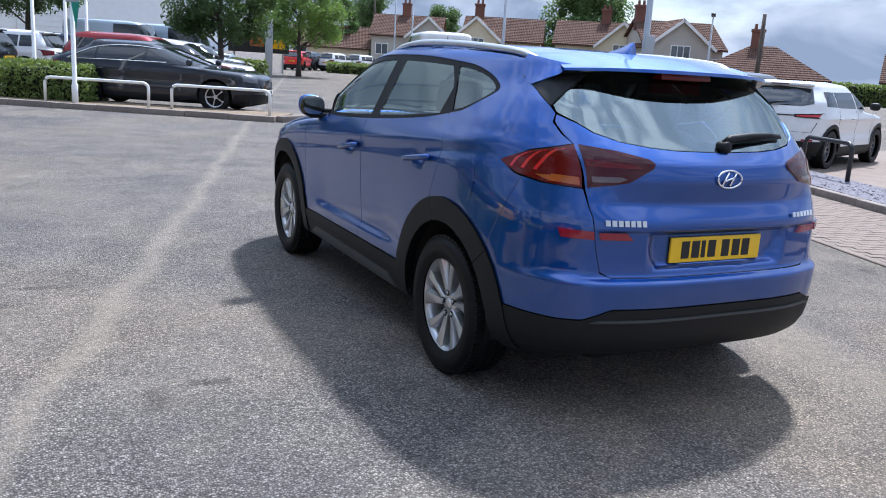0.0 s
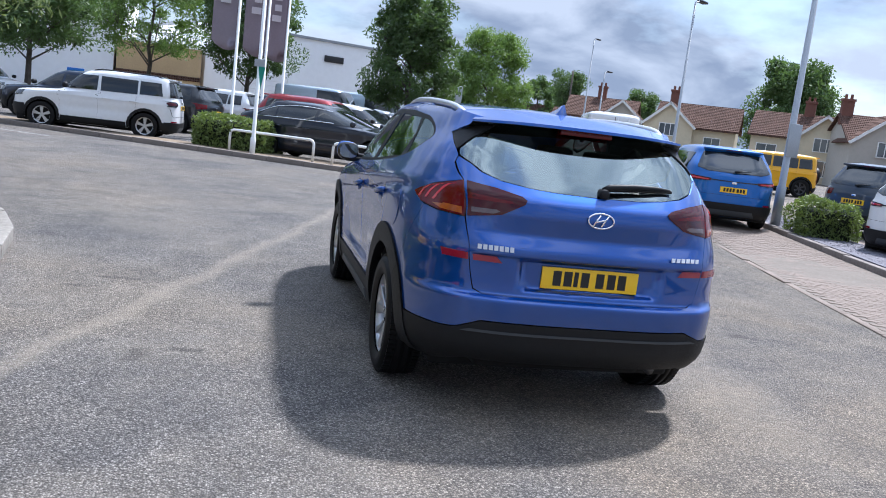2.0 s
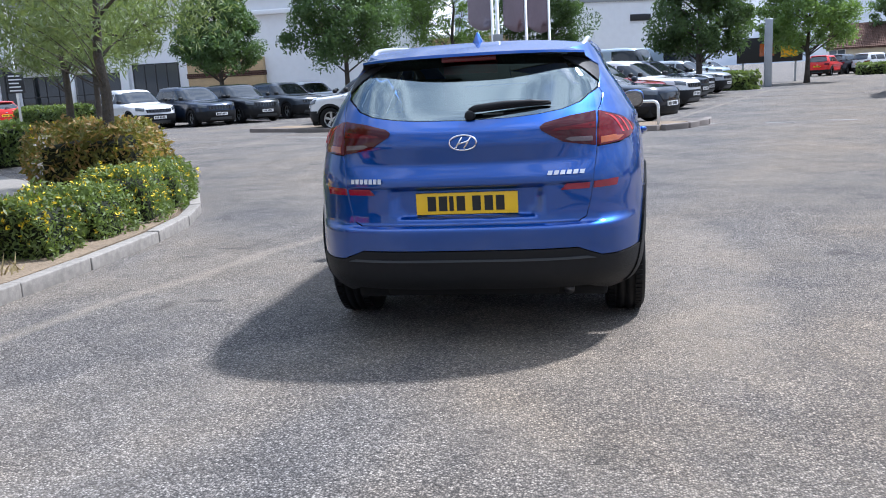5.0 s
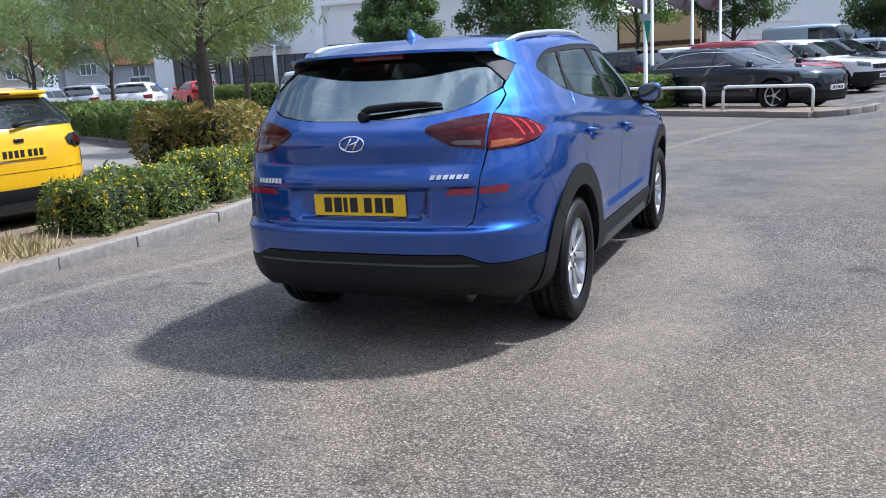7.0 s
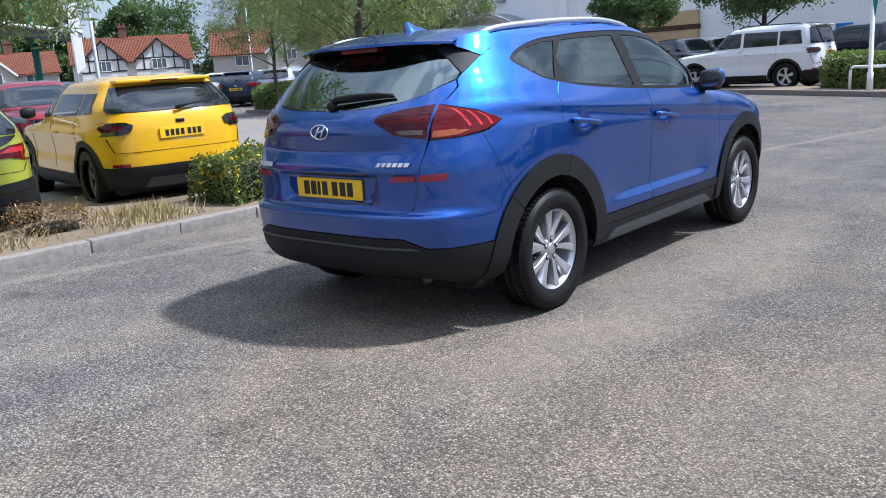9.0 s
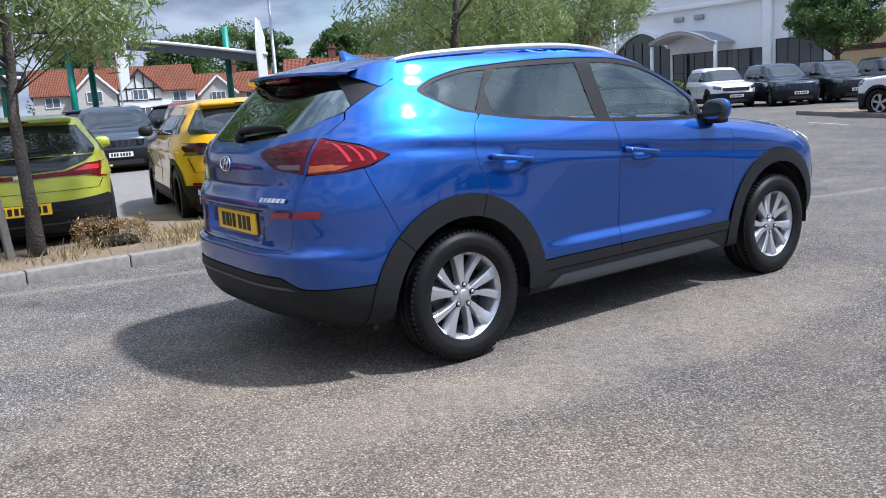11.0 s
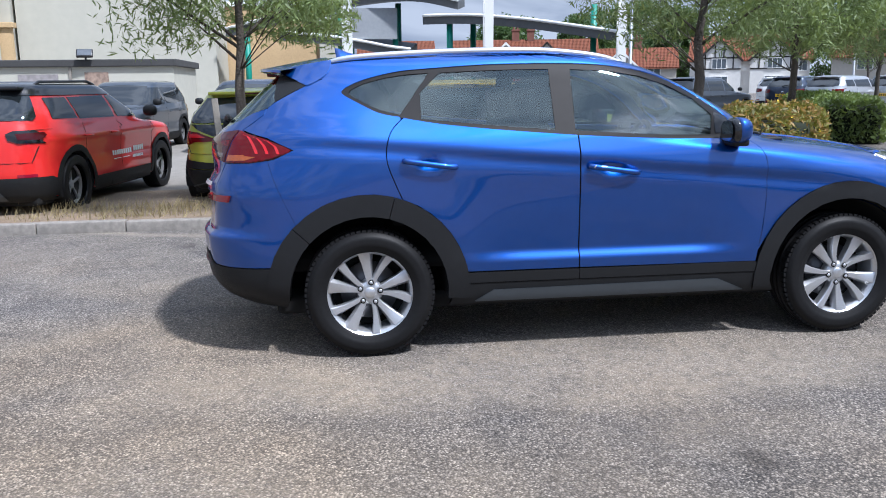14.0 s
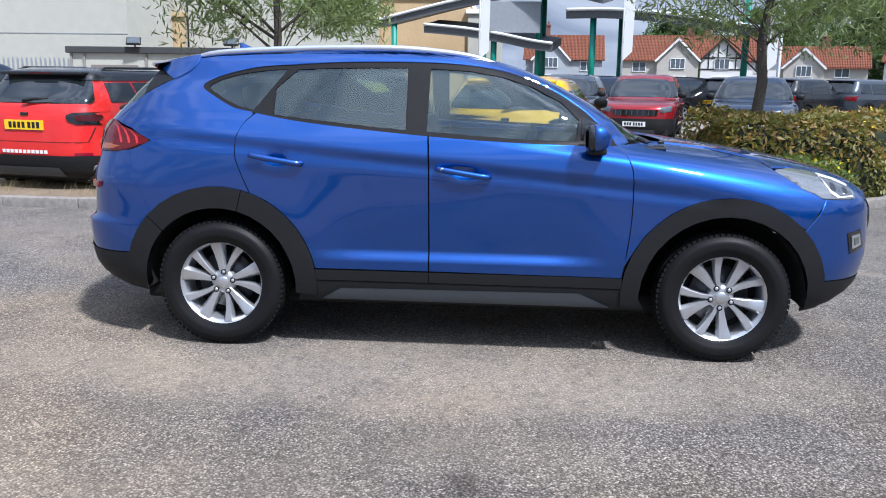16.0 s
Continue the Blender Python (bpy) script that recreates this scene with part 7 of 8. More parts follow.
# west row, tails to the blue car
vehicle("car", "bright red SUV with black roof and pale lettering on its doors", -5.15, -3.98, 170, P_RED, 4.40, 1.82, 1.51, 2.64, 0.86, roof=P_ROOFBLACK, tail_lamps="dark", rims=RIM_BLADE, rails=True, extras=side_print, ground=0.0)
vehicle("car", "dark navy SUV parked beside the red one", -5.75, -6.75, 170, P_NAVY, 4.40, 1.82, 1.62, 2.64, 0.86, tail_lamps="dark", rims=RIM_BLACK, ground=0.0)
vehicle("car", "lime yellow hatchback with black bumper and full-width tail lamp", -5.62, -1.02, 170, P_LIME, 4.05, 1.80, 1.42, 2.58, 0.72, 0.93, 0.96, tail_lamps="band", rims=RIM_BLACK, clad=False, tail_rake=0.42, ground=0.0)
vehicle("car", "sun yellow compact SUV with black cladding", -5.86, 1.62, 170, P_YELLOW, 4.15, 1.80, 1.49, 2.62, 0.76, 1.0, 1.04, tail_lamps="dark", ground=0.0)
# second row, noses this way
for x, y, hd, skin, lab, kw in ((-17.2, -4.75, -8, P_SLATE, "dark grey SUV with its nose to the yard", {}), (-17.0, -1.9, -8, P_NAVY, "dark blue SUV with a slotted grille", {}),
                                (-19.4, 3.4, -12, P_SLATE, "blue-grey crossover with closed grille", dict(L=4.63, W=1.89, H=1.60, wb=3.0)), (-18.1, 5.3, -14, P_DARKRED, "dark red crossover facing the hedge", {}),
                                (-17.7, 7.9, -14, P_NAVY, "dark blue crossover facing the hedge", dict(L=4.63, W=1.89, H=1.60, wb=3.0))):
    vehicle("car", lab, x, y, hd, skin, ground=0.0, **kw)
for k, (x, y, hd, skin, lab) in enumerate(((-25.4, 4.2, 128, P_NAVY, "dark SUV in the back row"), (-25.5, 7.1, 128, P_BLACK, "black SUV in the back row"), (-25.7, 9.2, 128, P_SLATE, "grey SUV in the back row"),
                                           (-26.0, 11.4, 128, P_BLACK, "black SUV beside the hedge in the back row"), (-27.2, 14.0, 120, P_SLATE, "grey estate car in the back row"))):
    vehicle("car", lab, x, y, hd, skin, ground=0.0)
# island and beyond
vehicle("car", "white boxy small SUV parked by the island", -4.35, 19.75, 176, P_WHITE, 4.24, 1.80, 1.67, 2.57, 0.83, 1.06, 1.10, rake=0.55, tail_rake=0.20, lean=0.10, rails=True, tail_lamps="dark", square=4.0)
vehicle("car", "long black saloon with chrome window line beside the hoop barriers", -0.85, 17.85, -30, P_INK, 4.93, 1.86, 1.46, 2.90, 1.05, 0.97, 0.98, cowl=2.6, rake=1.0, tail_rake=0.95, clad=False, rims=RIM_BLADE, extras=chrome_line)
vehicle("car", "dark red SUV parked behind the black saloon", -0.6, 21.7, -28, P_DARKRED, 4.5, 1.86, 1.65, 2.68, 0.9)
vehicle("car", "white SUV in the row behind the island", 0.65, 24.26, -28, P_WHITE, 4.5, 1.84, 1.60, 2.68, 0.9)
vehicle("car", "grey SUV in the row behind the island", 0.9, 27.2, -28, P_SLATE)
vehicle("car", "dark blue SUV in the row behind the island", 1.7, 29.9, -28, P_NAVY)
vehicle("car", "white hatchback in the row behind the island", 2.4, 32.8, -28, P_WHITE, 4.2, 1.78, 1.48, 2.6, 0.78)
for x, y, skin, lab in ((3.8, 38.2, P_SILVER, "silver crossover in the row before the billboard"), (4.8, 44.7, P_WHITE, "white crossover in the row before the billboard"), (6.2, 48.2, P_SLATE, "grey crossover in the row before the billboard")):
    vehicle("car", lab, x, y, -28, skin)
vehicle("car", "black small car parked tail to the road", 3.6, 35.2, 150, P_BLACK, 4.0, 1.75, 1.50, 2.5, 0.75)
vehicle("car", "dark SUV behind the hedge island", -6.0, 24.2, 160, P_NAVY)
vehicle("car", "black SUV behind the hedge island", -3.6, 25.6, 152, P_BLACK)
vehicle("car", "white SUV behind the flags", -2.0, 28.2, 152, P_WHITE)
vehicle("car", "dark blue SUV behind the flags", -0.4, 30.8, 152, P_NAVY)
vehicle("van", "long silver-blue panel van by the showroom", 0.6, 43.0, -28, P_VAN, 5.9, 2.0, 2.45, 3.6, 1.0, 1.25, 1.35, rake=0.7, tail_rake=0.08, lean=0.06, square=6.0)
vehicle("van", "pale blue panel van by the showroom", 3.4, 44.5, -28, P_VAN, 5.9, 2.0, 2.45, 3.6, 1.0, 1.25, 1.35, rake=0.7, tail_rake=0.08, lean=0.06, square=6.0)
# showroom row, noses this way
for x, y, skin, lab in ((-19.0, 28.1, P_WHITE, "white compact SUV facing the yard"), (-16.8, 28.95, P_NAVY, "dark navy boxy SUV facing the yard"), (-15.5, 30.6, P_BLACK, "black SUV facing the yard"),
                        (-14.4, 33.3, P_SLATE, "grey-blue SUV facing the yard"), (-14.0, 35.9, P_WHITE, "white SUV facing the yard")):
    vehicle("car", lab, x, y, -36, skin, rims=RIM_BLADE)
vehicle("car", "blue hatchback by the showroom", -27.5, 27.5, 150, P_AZURE, 4.0, 1.75, 1.48, 2.55, 0.75, clad=False)
vehicle("car", "red hatchback by the showroom", -28.5, 33.0, 150, P_RED, 4.0, 1.75, 1.48, 2.55, 0.75, clad=False)
# east side
vehicle("car", "azure blue SUV on the block paving", 7.90, 11.0, 73, P_AZURE, 4.53, 1.84, 1.60, 2.64, 0.92, tail_lamps="slim", tail_rake=0.45)
vehicle("van", "white camper van with a bicycle carrier on its rear doors", 11.6, 25.3, 73, P_WHITE, 5.99, 2.05, 2.48, 4.03, 1.0, 1.3, 1.45, rake=0.75, tail_rake=0.06, lean=0.05, square=7.0, tail_lamps="tall", extras=ladder)
vehicle("car", "amber yellow boxy off-road car with spare wheel", 21.9, 28.2, 165, P_GOLD, 4.6, 1.88, 1.85, 3.0, 0.75, 1.15, 1.20, rake=0.25, tail_rake=0.10, lean=0.05, square=7.0, front_square=5.0, wheel=0.40, tail_lamps="tall", extras=spare, rims=RIM_BLACK)
vehicle("car", "white crossover with black cladding behind the hoops", 10.0, 7.7, 20, P_WHITE, 4.12, 1.79, 1.53, 2.56, 0.78, tail_lamps="slim", rims=RIM_TWIN)
vehicle("car", "grey crossover behind the hoops", 12.0, 11.4, 20, P_SLATE, 4.5, 1.85, 1.62, 2.7, 0.9)
vehicle("car", "silver grey crossover on the display bays", 20.5, 21.5, 20, P_SILVER, 4.5, 1.85, 1.62, 2.7, 0.9)
# far along the road
for x, y, hd, skin, lab in ((18.4, 67.0, 60, P_RED, "red hatchback far along the road"), (20.6, 70.5, 50, P_SLATE, "grey car far along the road"), (22.6, 70.0, 35, P_WHITE, "white car far along the road"), (25.6, 71.0, 30, P_WHITE, "white estate far along the road")):
    vehicle("car", lab, x, y, hd, skin)
# far west beyond the hedge
for x, y, hd, skin, lab in ((-34.5, 22.5, 150, P_LIME, "lime small car by the houses"), (-27.6, 18.6, 128, P_NAVY, "dark blue car beyond the clipped hedge"), (-25.2, 18.9, 115, P_SILVER, "silver estate car beyond the clipped hedge"),
                            (-25.4, 21.6, 118, P_SILVER, "silver hatchback beyond the clipped hedge"), (-23.6, 22.6, 122, P_WHITE, "white estate car beyond the clipped hedge"), (-29.0, 21.2, 130, P_WHITE, "white car beyond the clipped hedge"),
                            (-27.2, 24.4, 130, P_SLATE, "grey car beyond the clipped hedge"), (-31.5, 20.2, 140, P_WHITE, "white hatchback by the houses"), (-36.5, 25.5, 150, P_WHITE, "white van-like car by the houses")):
    vehicle("car", lab, x, y, hd, skin, 4.3, 1.80, 1.52, 2.6, 0.85, clad=False)

# ---- buildings, poles and distance ----
def wall_block(name, a, b, depth, height, material, label, base=-0.2, cap=None, category="building"):
    """A plain building block: front wall from a to b (plan), going back by depth to the left of that line."""
    d = Vector((b[0] - a[0], b[1] - a[1]))
    run = d.length
    root = thing(name, Matrix.Translation((*a, 0)) @ Matrix.Rotation(math.atan2(d.y, d.x), 4, "Z"), label, category)
    part("wall", box((0, 0, base), (run, depth, height)), material, root, smooth=False)
    part("roof", box((-0.12, -0.12, height), (run + 0.12, depth + 0.12, height + 0.22), None, 0.03), cap or WALL_WHITE, root, smooth=False)
    return root, run


def opening(root, x0, x1, z0, z1, name="window", frame_mat=None, pane_mat=None, bars_x=1, bars_z=0, proud=0.05):
    """A framed window or door on a front wall that lies in y = 0."""
    frame_mat, pane_mat = frame_mat or WHITE_METAL, pane_mat or WINDOW_PANE
    f = part(name, box((x0, -proud, z0), (x1, 0.10, z1)), pane_mat, root, smooth=False)
    t = 0.07
    bm = bmesh.new()
    for lo, hi in (((x0 - t, z0 - t), (x0, z1 + t)), ((x1, z0 - t), (x1 + t, z1 + t)), ((x0, z0 - t), (x1, z0)), ((x0, z1), (x1, z1 + t))):
        add_box(bm, (lo[0], -proud - 0.04, lo[1]), (hi[0], 0.08, hi[1]))
    for k in range(1, bars_x + 1):
        c = x0 + (x1 - x0) * k / (bars_x + 1)
        add_box(bm, (c - 0.03, -proud - 0.03, z0), (c + 0.03, 0.0, z1))
    for k in range(1, bars_z + 1):
        c = z0 + (z1 - z0) * k / (bars_z + 1)
        add_box(bm, (x0, -proud - 0.03, c - 0.03), (x1, 0.0, c + 0.03))
    part("frame", bm, frame_mat, f, smooth=False)
    return f


def gable_house(x, y, heading, width, depth, eaves, ridge, wall, roof, label, gables=(), windows=(), chimney=0.7, hip=0.0, half_timber=False):
    """A house whose front faces heading; its ridge runs along the front. gables: (centre, width, top) of front gables; windows: (x0, x1, z0, z1)."""
    root = thing("house", Matrix.Translation((x, y, 0)) @ Matrix.Rotation(radians(heading + 90), 4, "Z"), label, "house", "houses round the yard")
    w2 = width / 2
    bm = bmesh.new()
    peak = eaves + 0.05 if hip else ridge - 0.15
    prism(bm, [(0, -0.2), (depth, -0.2), (depth, eaves), (depth / 2, peak), (0, eaves)], -w2, w2, lambda a, b, c: (c, a, b))
    part("wall", bm, wall, root, smooth=False)
    bm = bmesh.new()
    o = 0.35
    k = (ridge - eaves) / (depth / 2)
    if hip:
        base = [bm.verts.new((a * (w2 + o), b, eaves - o * k)) for a, b in ((-1, -o), (1, -o), (1, depth + o), (-1, depth + o))]
        low = [bm.verts.new(v.co - Vector((0, 0, 0.14))) for v in base]
        tip = [bm.verts.new((a * (w2 - hip), depth / 2, ridge)) for a in (-1, 1)]
        for f in ((base[0], base[1], tip[1], tip[0]), (base[2], base[3], tip[0], tip[1]), (base[1], base[2], tip[1]), (base[3], base[0], tip[0]), low):
            bm.faces.new(f)
        for i in range(4):
            bm.faces.new((base[i], low[i], low[(i + 1) % 4], base[(i + 1) % 4]))
        bmesh.ops.recalc_face_normals(bm, faces=bm.faces)
    else:
        prism(bm, [(-o, eaves - o * k), (depth / 2, ridge), (depth + o, eaves - o * k), (depth + o, eaves - o * k - 0.16), (depth / 2, ridge - 0.16), (-o, eaves - o * k - 0.16)], -w2 - 0.3, w2 + 0.3, lambda a, b, c: (c, a, b))
    part("roof", bm, roof, root, smooth=False)
    for c, gw, top in gables:
        bm = bmesh.new()
        prism(bm, [(c - gw / 2, -0.2), (c + gw / 2, -0.2), (c + gw / 2, eaves), (c, top - 0.12), (c - gw / 2, eaves)], -0.7, depth / 2, lambda a, b, d: (a, d, b))
        g = part("gable", bm, wall, root, smooth=False)
        bm = bmesh.new()
        kk = (top - eaves) / (gw / 2)
        prism(bm, [(c - gw / 2 - 0.3, eaves - 0.3 * kk), (c, top), (c + gw / 2 + 0.3, eaves - 0.3 * kk), (c + gw / 2 + 0.3, eaves - 0.3 * kk - 0.14), (c, top - 0.14), (c - gw / 2 - 0.3, eaves - 0.3 * kk - 0.14)], -0.95, depth / 2, lambda a, b, d: (a, d, b))
        part("gable_roof", bm, roof, root, smooth=False)
        bm = bmesh.new()
        for s in (-1, 1):
            m = Matrix.Translation((c, -0.99, top - 0.02)) @ Matrix.Rotation(s * math.atan(kk), 4, "Y")
            ln = math.hypot(gw / 2 + 0.3, top - eaves + 0.3 * kk)
            add_box(bm, (0 if s > 0 else -ln, -0.03, -0.22), (ln if s > 0 else 0, 0.03, 0.0), m)
        part("bargeboard", bm, TIMBER_BLACK if half_timber else WHITE_METAL, root, smooth=False)
        if half_timber:
            bm = bmesh.new()
            for f in (-0.32, -0.1, 0.1, 0.32):
                zt = top - abs(f) * gw * kk - 0.35
                add_box(bm, (c + f * gw - 0.07, -0.75, eaves - 1.2), (c + f * gw + 0.07, -0.70, zt))
            add_box(bm, (c - gw / 2, -0.75, eaves - 0.05), (c + gw / 2, -0.70, eaves + 0.12))
            add_box(bm, (c - gw / 2, -0.75, eaves - 1.3), (c + gw / 2, -0.70, eaves - 1.15))
            part("timbering", bm, TIMBER_BLACK, root, smooth=False)
        opening(root, c - 0.75, c + 0.75, eaves - 1.15, eaves - 0.1, bars_x=2, proud=0.78)
        opening(root, c - 0.95, c + 0.95, 0.75, 2.0, bars_x=2, proud=0.78)
    for x0, x1, z0, z1 in windows:
        opening(root, x0, x1, z0, z1)
    if chimney is not None:
        bm = bmesh.new()
        cx = (chimney - 0.5) * width
        add_box(bm, (cx - 0.45, depth / 2 - 0.35, ridge - 0.9), (cx + 0.45, depth / 2 + 0.35, ridge + 1.15), None, 0.02)
        add_box(bm, (cx - 0.52, depth / 2 - 0.42, ridge + 1.0), (cx + 0.52, depth / 2 + 0.42, ridge + 1.2), None, 0.02)
        for q in (-0.22, 0.22):
            bmesh.ops.create_cone(bm, segments=10, radius1=0.13, radius2=0.10, depth=0.4, matrix=Matrix.Translation((cx + q, depth / 2, ridge + 1.38)), cap_ends=True)
        part("chimney", bm, BRICK_RED, root, smooth=False)
    return root


# white showroom with arched entrance canopies
show, run = wall_block("showroom", (-52.0, 55.5), (-11.0, 57.1), 16, 9.6, WALL_WHITE, "white clad car showroom with arched entrance and canopy", cap=WALL_WHITE)
bm = bmesh.new()
add_box(bm, (-0.3, -0.35, 6.9), (run + 0.1, 0.0, 7.25), None, 0.05)
part("cornice", bm, WALL_WHITE, show)
part("eaves_band", box((-0.3, -0.55, 8.6), (run + 0.1, 0.0, 9.3), None, 0.2), CANOPY_GREY, show)
# arched entrance
arch_pts = [(2.1 + 5.8 * k / 16, 3.9 + 1.5 * math.sin(math.pi * k / 16)) for k in range(17)]
bm = bmesh.new()
prism(bm, [(2.1, 0.1)] + arch_pts + [(7.9, 0.1)], -0.06, 0.05, lambda a, b, d: (a, d, b))
entrance = part("entrance_glazing", bm, DARK_GLASS, show, smooth=False)
for k in range(1, 6):
    part("mullion", box((2.1 + 5.8 * k / 6 - 0.05, -0.12, 0.1), (2.1 + 5.8 * k / 6 + 0.05, -0.06, 4.6)), BLACK_STEEL, entrance, smooth=False)
bm = bmesh.new()
prism(bm, arch_pts + [(a, b + 0.28) for a, b in reversed(arch_pts)], -0.35, 0.02, lambda a, b, d: (a, d, b))
part("arch_trim", bm, WALL_WHITE, show, smooth=False)
# canopy beside it, ribbed below
prof = [(7.9 + 6.3 * k / 16, 4.0 + 1.1 * math.sin(math.pi * (0.12 + 0.88 * k / 16))) for k in range(17)]
bm = bmesh.new()
prism(bm, prof + [(a, b - 0.16) for a, b in reversed(prof)], -2.8, 0.0, lambda a, b, d: (a, d, b))
can = part("arched_canopy", bm, CANOPY_GREY, show, smooth=False)
for k in range(6):
    y = -2.7 + 0.5 * k
    bm = bmesh.new()
    tube(bm, [(a, y, b - 0.2) for a, b in prof], 0.05, 6)
    part("canopy_rib", bm, WHITE_METAL, can)
for xx in (8.0, 14.1):
    bm = bmesh.new()
    tube(bm, [(xx, -2.5, 0), (xx, -2.5, 4.1)], 0.16, 10)
    part("column", bm, WHITE_METAL, show)
opening(show, 8.3, 16.6, 0.3, 3.3, "glazing", BLACK_STEEL, DARK_GLASS, 7, 1)
opening(show, 17.8, 21.4, 0.5, 3.8, "window", BLACK_STEEL, DARK_GLASS, 3, 0)
part("pilaster", box((16.8, -0.4, -0.2), (17.5, 0.0, 6.9), None, 0.03), WALL_WHITE, show)
part("brick_panel", box((22.4, -0.6, -0.2), (28.4, 0.0, 3.9), None, 0.05), WALL_BEIGE, show, "low sandy brick bay with a dark band", smooth=False)
part("brick_band", box((22.35, -0.64, 2.55), (28.45, -0.02, 2.9)), ROOF_BROWN, show, smooth=False)
for xx in (8.5, 10.5):
    part("wall_lamp", box((xx, -0.3, 6.0), (xx + 0.9, 0, 6.4), None, 0.1), GREY_STEEL, show)
beige, run = wall_block("brick_annexe", (-10.8, 56.9), (-5.3, 57.4), 10, 4.4, WALL_BEIGE, "low sandy brick annexe beside the showroom", cap=WALL_WHITE)
part("band", box((0, -0.06, 2.2), (run, 0, 2.5)), ROOF_BROWN, beige, smooth=False)
grey, run = wall_block("warehouse", (-5.2, 60.0), (9.5, 66.0), 14, 6.6, WALL_WHITE, "pale grey clad warehouse behind the trees", cap=CANOPY_GREY)
opening(grey, 3.0, 6.5, 0.1, 3.4, "roller_door", WHITE_METAL, WALL_WHITE, 0, 8)
part("vent", box((9.5, -0.12, 5.1), (11.2, 0, 5.6), None, 0.05), BLACK_STEEL, grey)

# west: cream hall, brick recess, low store
hall, run = wall_block("cream_hall", (-28.3, -44.0), (-28.3, -13.7), 4.6, 9.5, WALL_CREAM, "tall cream rendered hall with faint panel joints")
bm = bmesh.new()
for z in (3.0, 6.0):
    add_box(bm, (0, -0.012, z), (run, 0.0, z + 0.03))
part("panel_joint", bm, CANOPY_GREY, hall, smooth=False)
recess, run = wall_block("brick_recess", (-33.0, -17.6), (-33.0, -13.25), 0.28, 4.0, WALL_BEIGE, "recessed sandy brick bay of the hall", cap=WALL_BEIGE)
opening(recess, 1.92, 3.45, 0.0, 3.42, "roller_door", WALL_BEIGE, CANOPY_GREY, 0, 10)
wall_block("cream_hall", (-33.45, -18.5), (-33.45, -13.35), 4.3, 8.2, WALL_CREAM, "cream rendered wall above the brick bay")
back, run = wall_block("cream_hall", (-33.6, -13.2), (-33.6, -5.0), 4.2, 8.2, WALL_CREAM, "cream rendered rear hall")
beige2, run = wall_block("sandy_hall", (-38.0, -5.5), (-38.0, -0.56), 12, 5.3, WALL_BEIGE, "sandy coloured hall end beside the canopy")
store, run = wall_block("store_shed", (-22.7, -13.2), (-22.7, -5.0), 4.5, 2.12, WALL_CREAM, "low stained rendered store with black felt roof edge", cap=ROOF_FELT)
part("boarded_door", box((0.72, -0.03, 0.3), (2.34, 0, 1.74)), DARK_KERB, store, smooth=False)
part("patched_panel", box((3.54, -0.025, 0.2), (4.72, 0, 1.90)), SHED_PATCH, store, smooth=False)
part("rust_stain", box((5.51, -0.02, 0.1), (6.22, 0, 1.95)), SHED_RUST, store, smooth=False)
for xx in (0.0, 0.45, 2.60, 5.05):
    part("wall_post", box((xx, -0.05, -0.1), (xx + 0.08, 0, 2.1)), LIMEWASH_TIMBER, store, smooth=False)
for xx in (2.10, 5.40):
    bm = bmesh.new()
    add_box(bm, (-0.24, -0.05, -0.14), (0.24, 0.05, 0.14), pose(xx + 0.22, -0.22, 2.52, -35, 0, 8), 0.03)
    tube(bm, [(xx + 0.22, -0.05, 2.15), (xx + 0.22, -0.16, 2.45)], 0.03, 6)
    flood = part("floodlight", bm, BLACK_STEEL, store)
    part("lens", box((-0.20, -0.058, -0.11), (0.20, -0.051, 0.11), pose(xx + 0.22, -0.22, 2.52, -35, 0, 8)), LAMP_CLEAR, flood, smooth=False)
fence = thing("palisade_fence", Matrix.Translation((-24.0, -24.0, 0)), "galvanised palisade fence beside the store", "fence")
bm = bmesh.new()
for z in (0.4, 1.5):
    add_box(bm, (0, 0, z), (0.05, 10.6, z + 0.06))
part("rail", bm, GREY_STEEL, fence, smooth=False)
pale = None
for k in range(62):
    if pale is None:
        bm = bmesh.new()
        prism(bm, [(0, 0), (0.07, 0), (0.07, 1.9), (0.035, 2.0), (0, 1.9)], 0.05, 0.07, lambda a, b, d: (d, a, b))
        ob = part("pale", bm, GREY_STEEL, fence, smooth=False)
        pale = ob.data
    else:
        ob = new("pale", pale)
        ob.parent = fence
    ob.location = (0, 0.17 * k, 0)

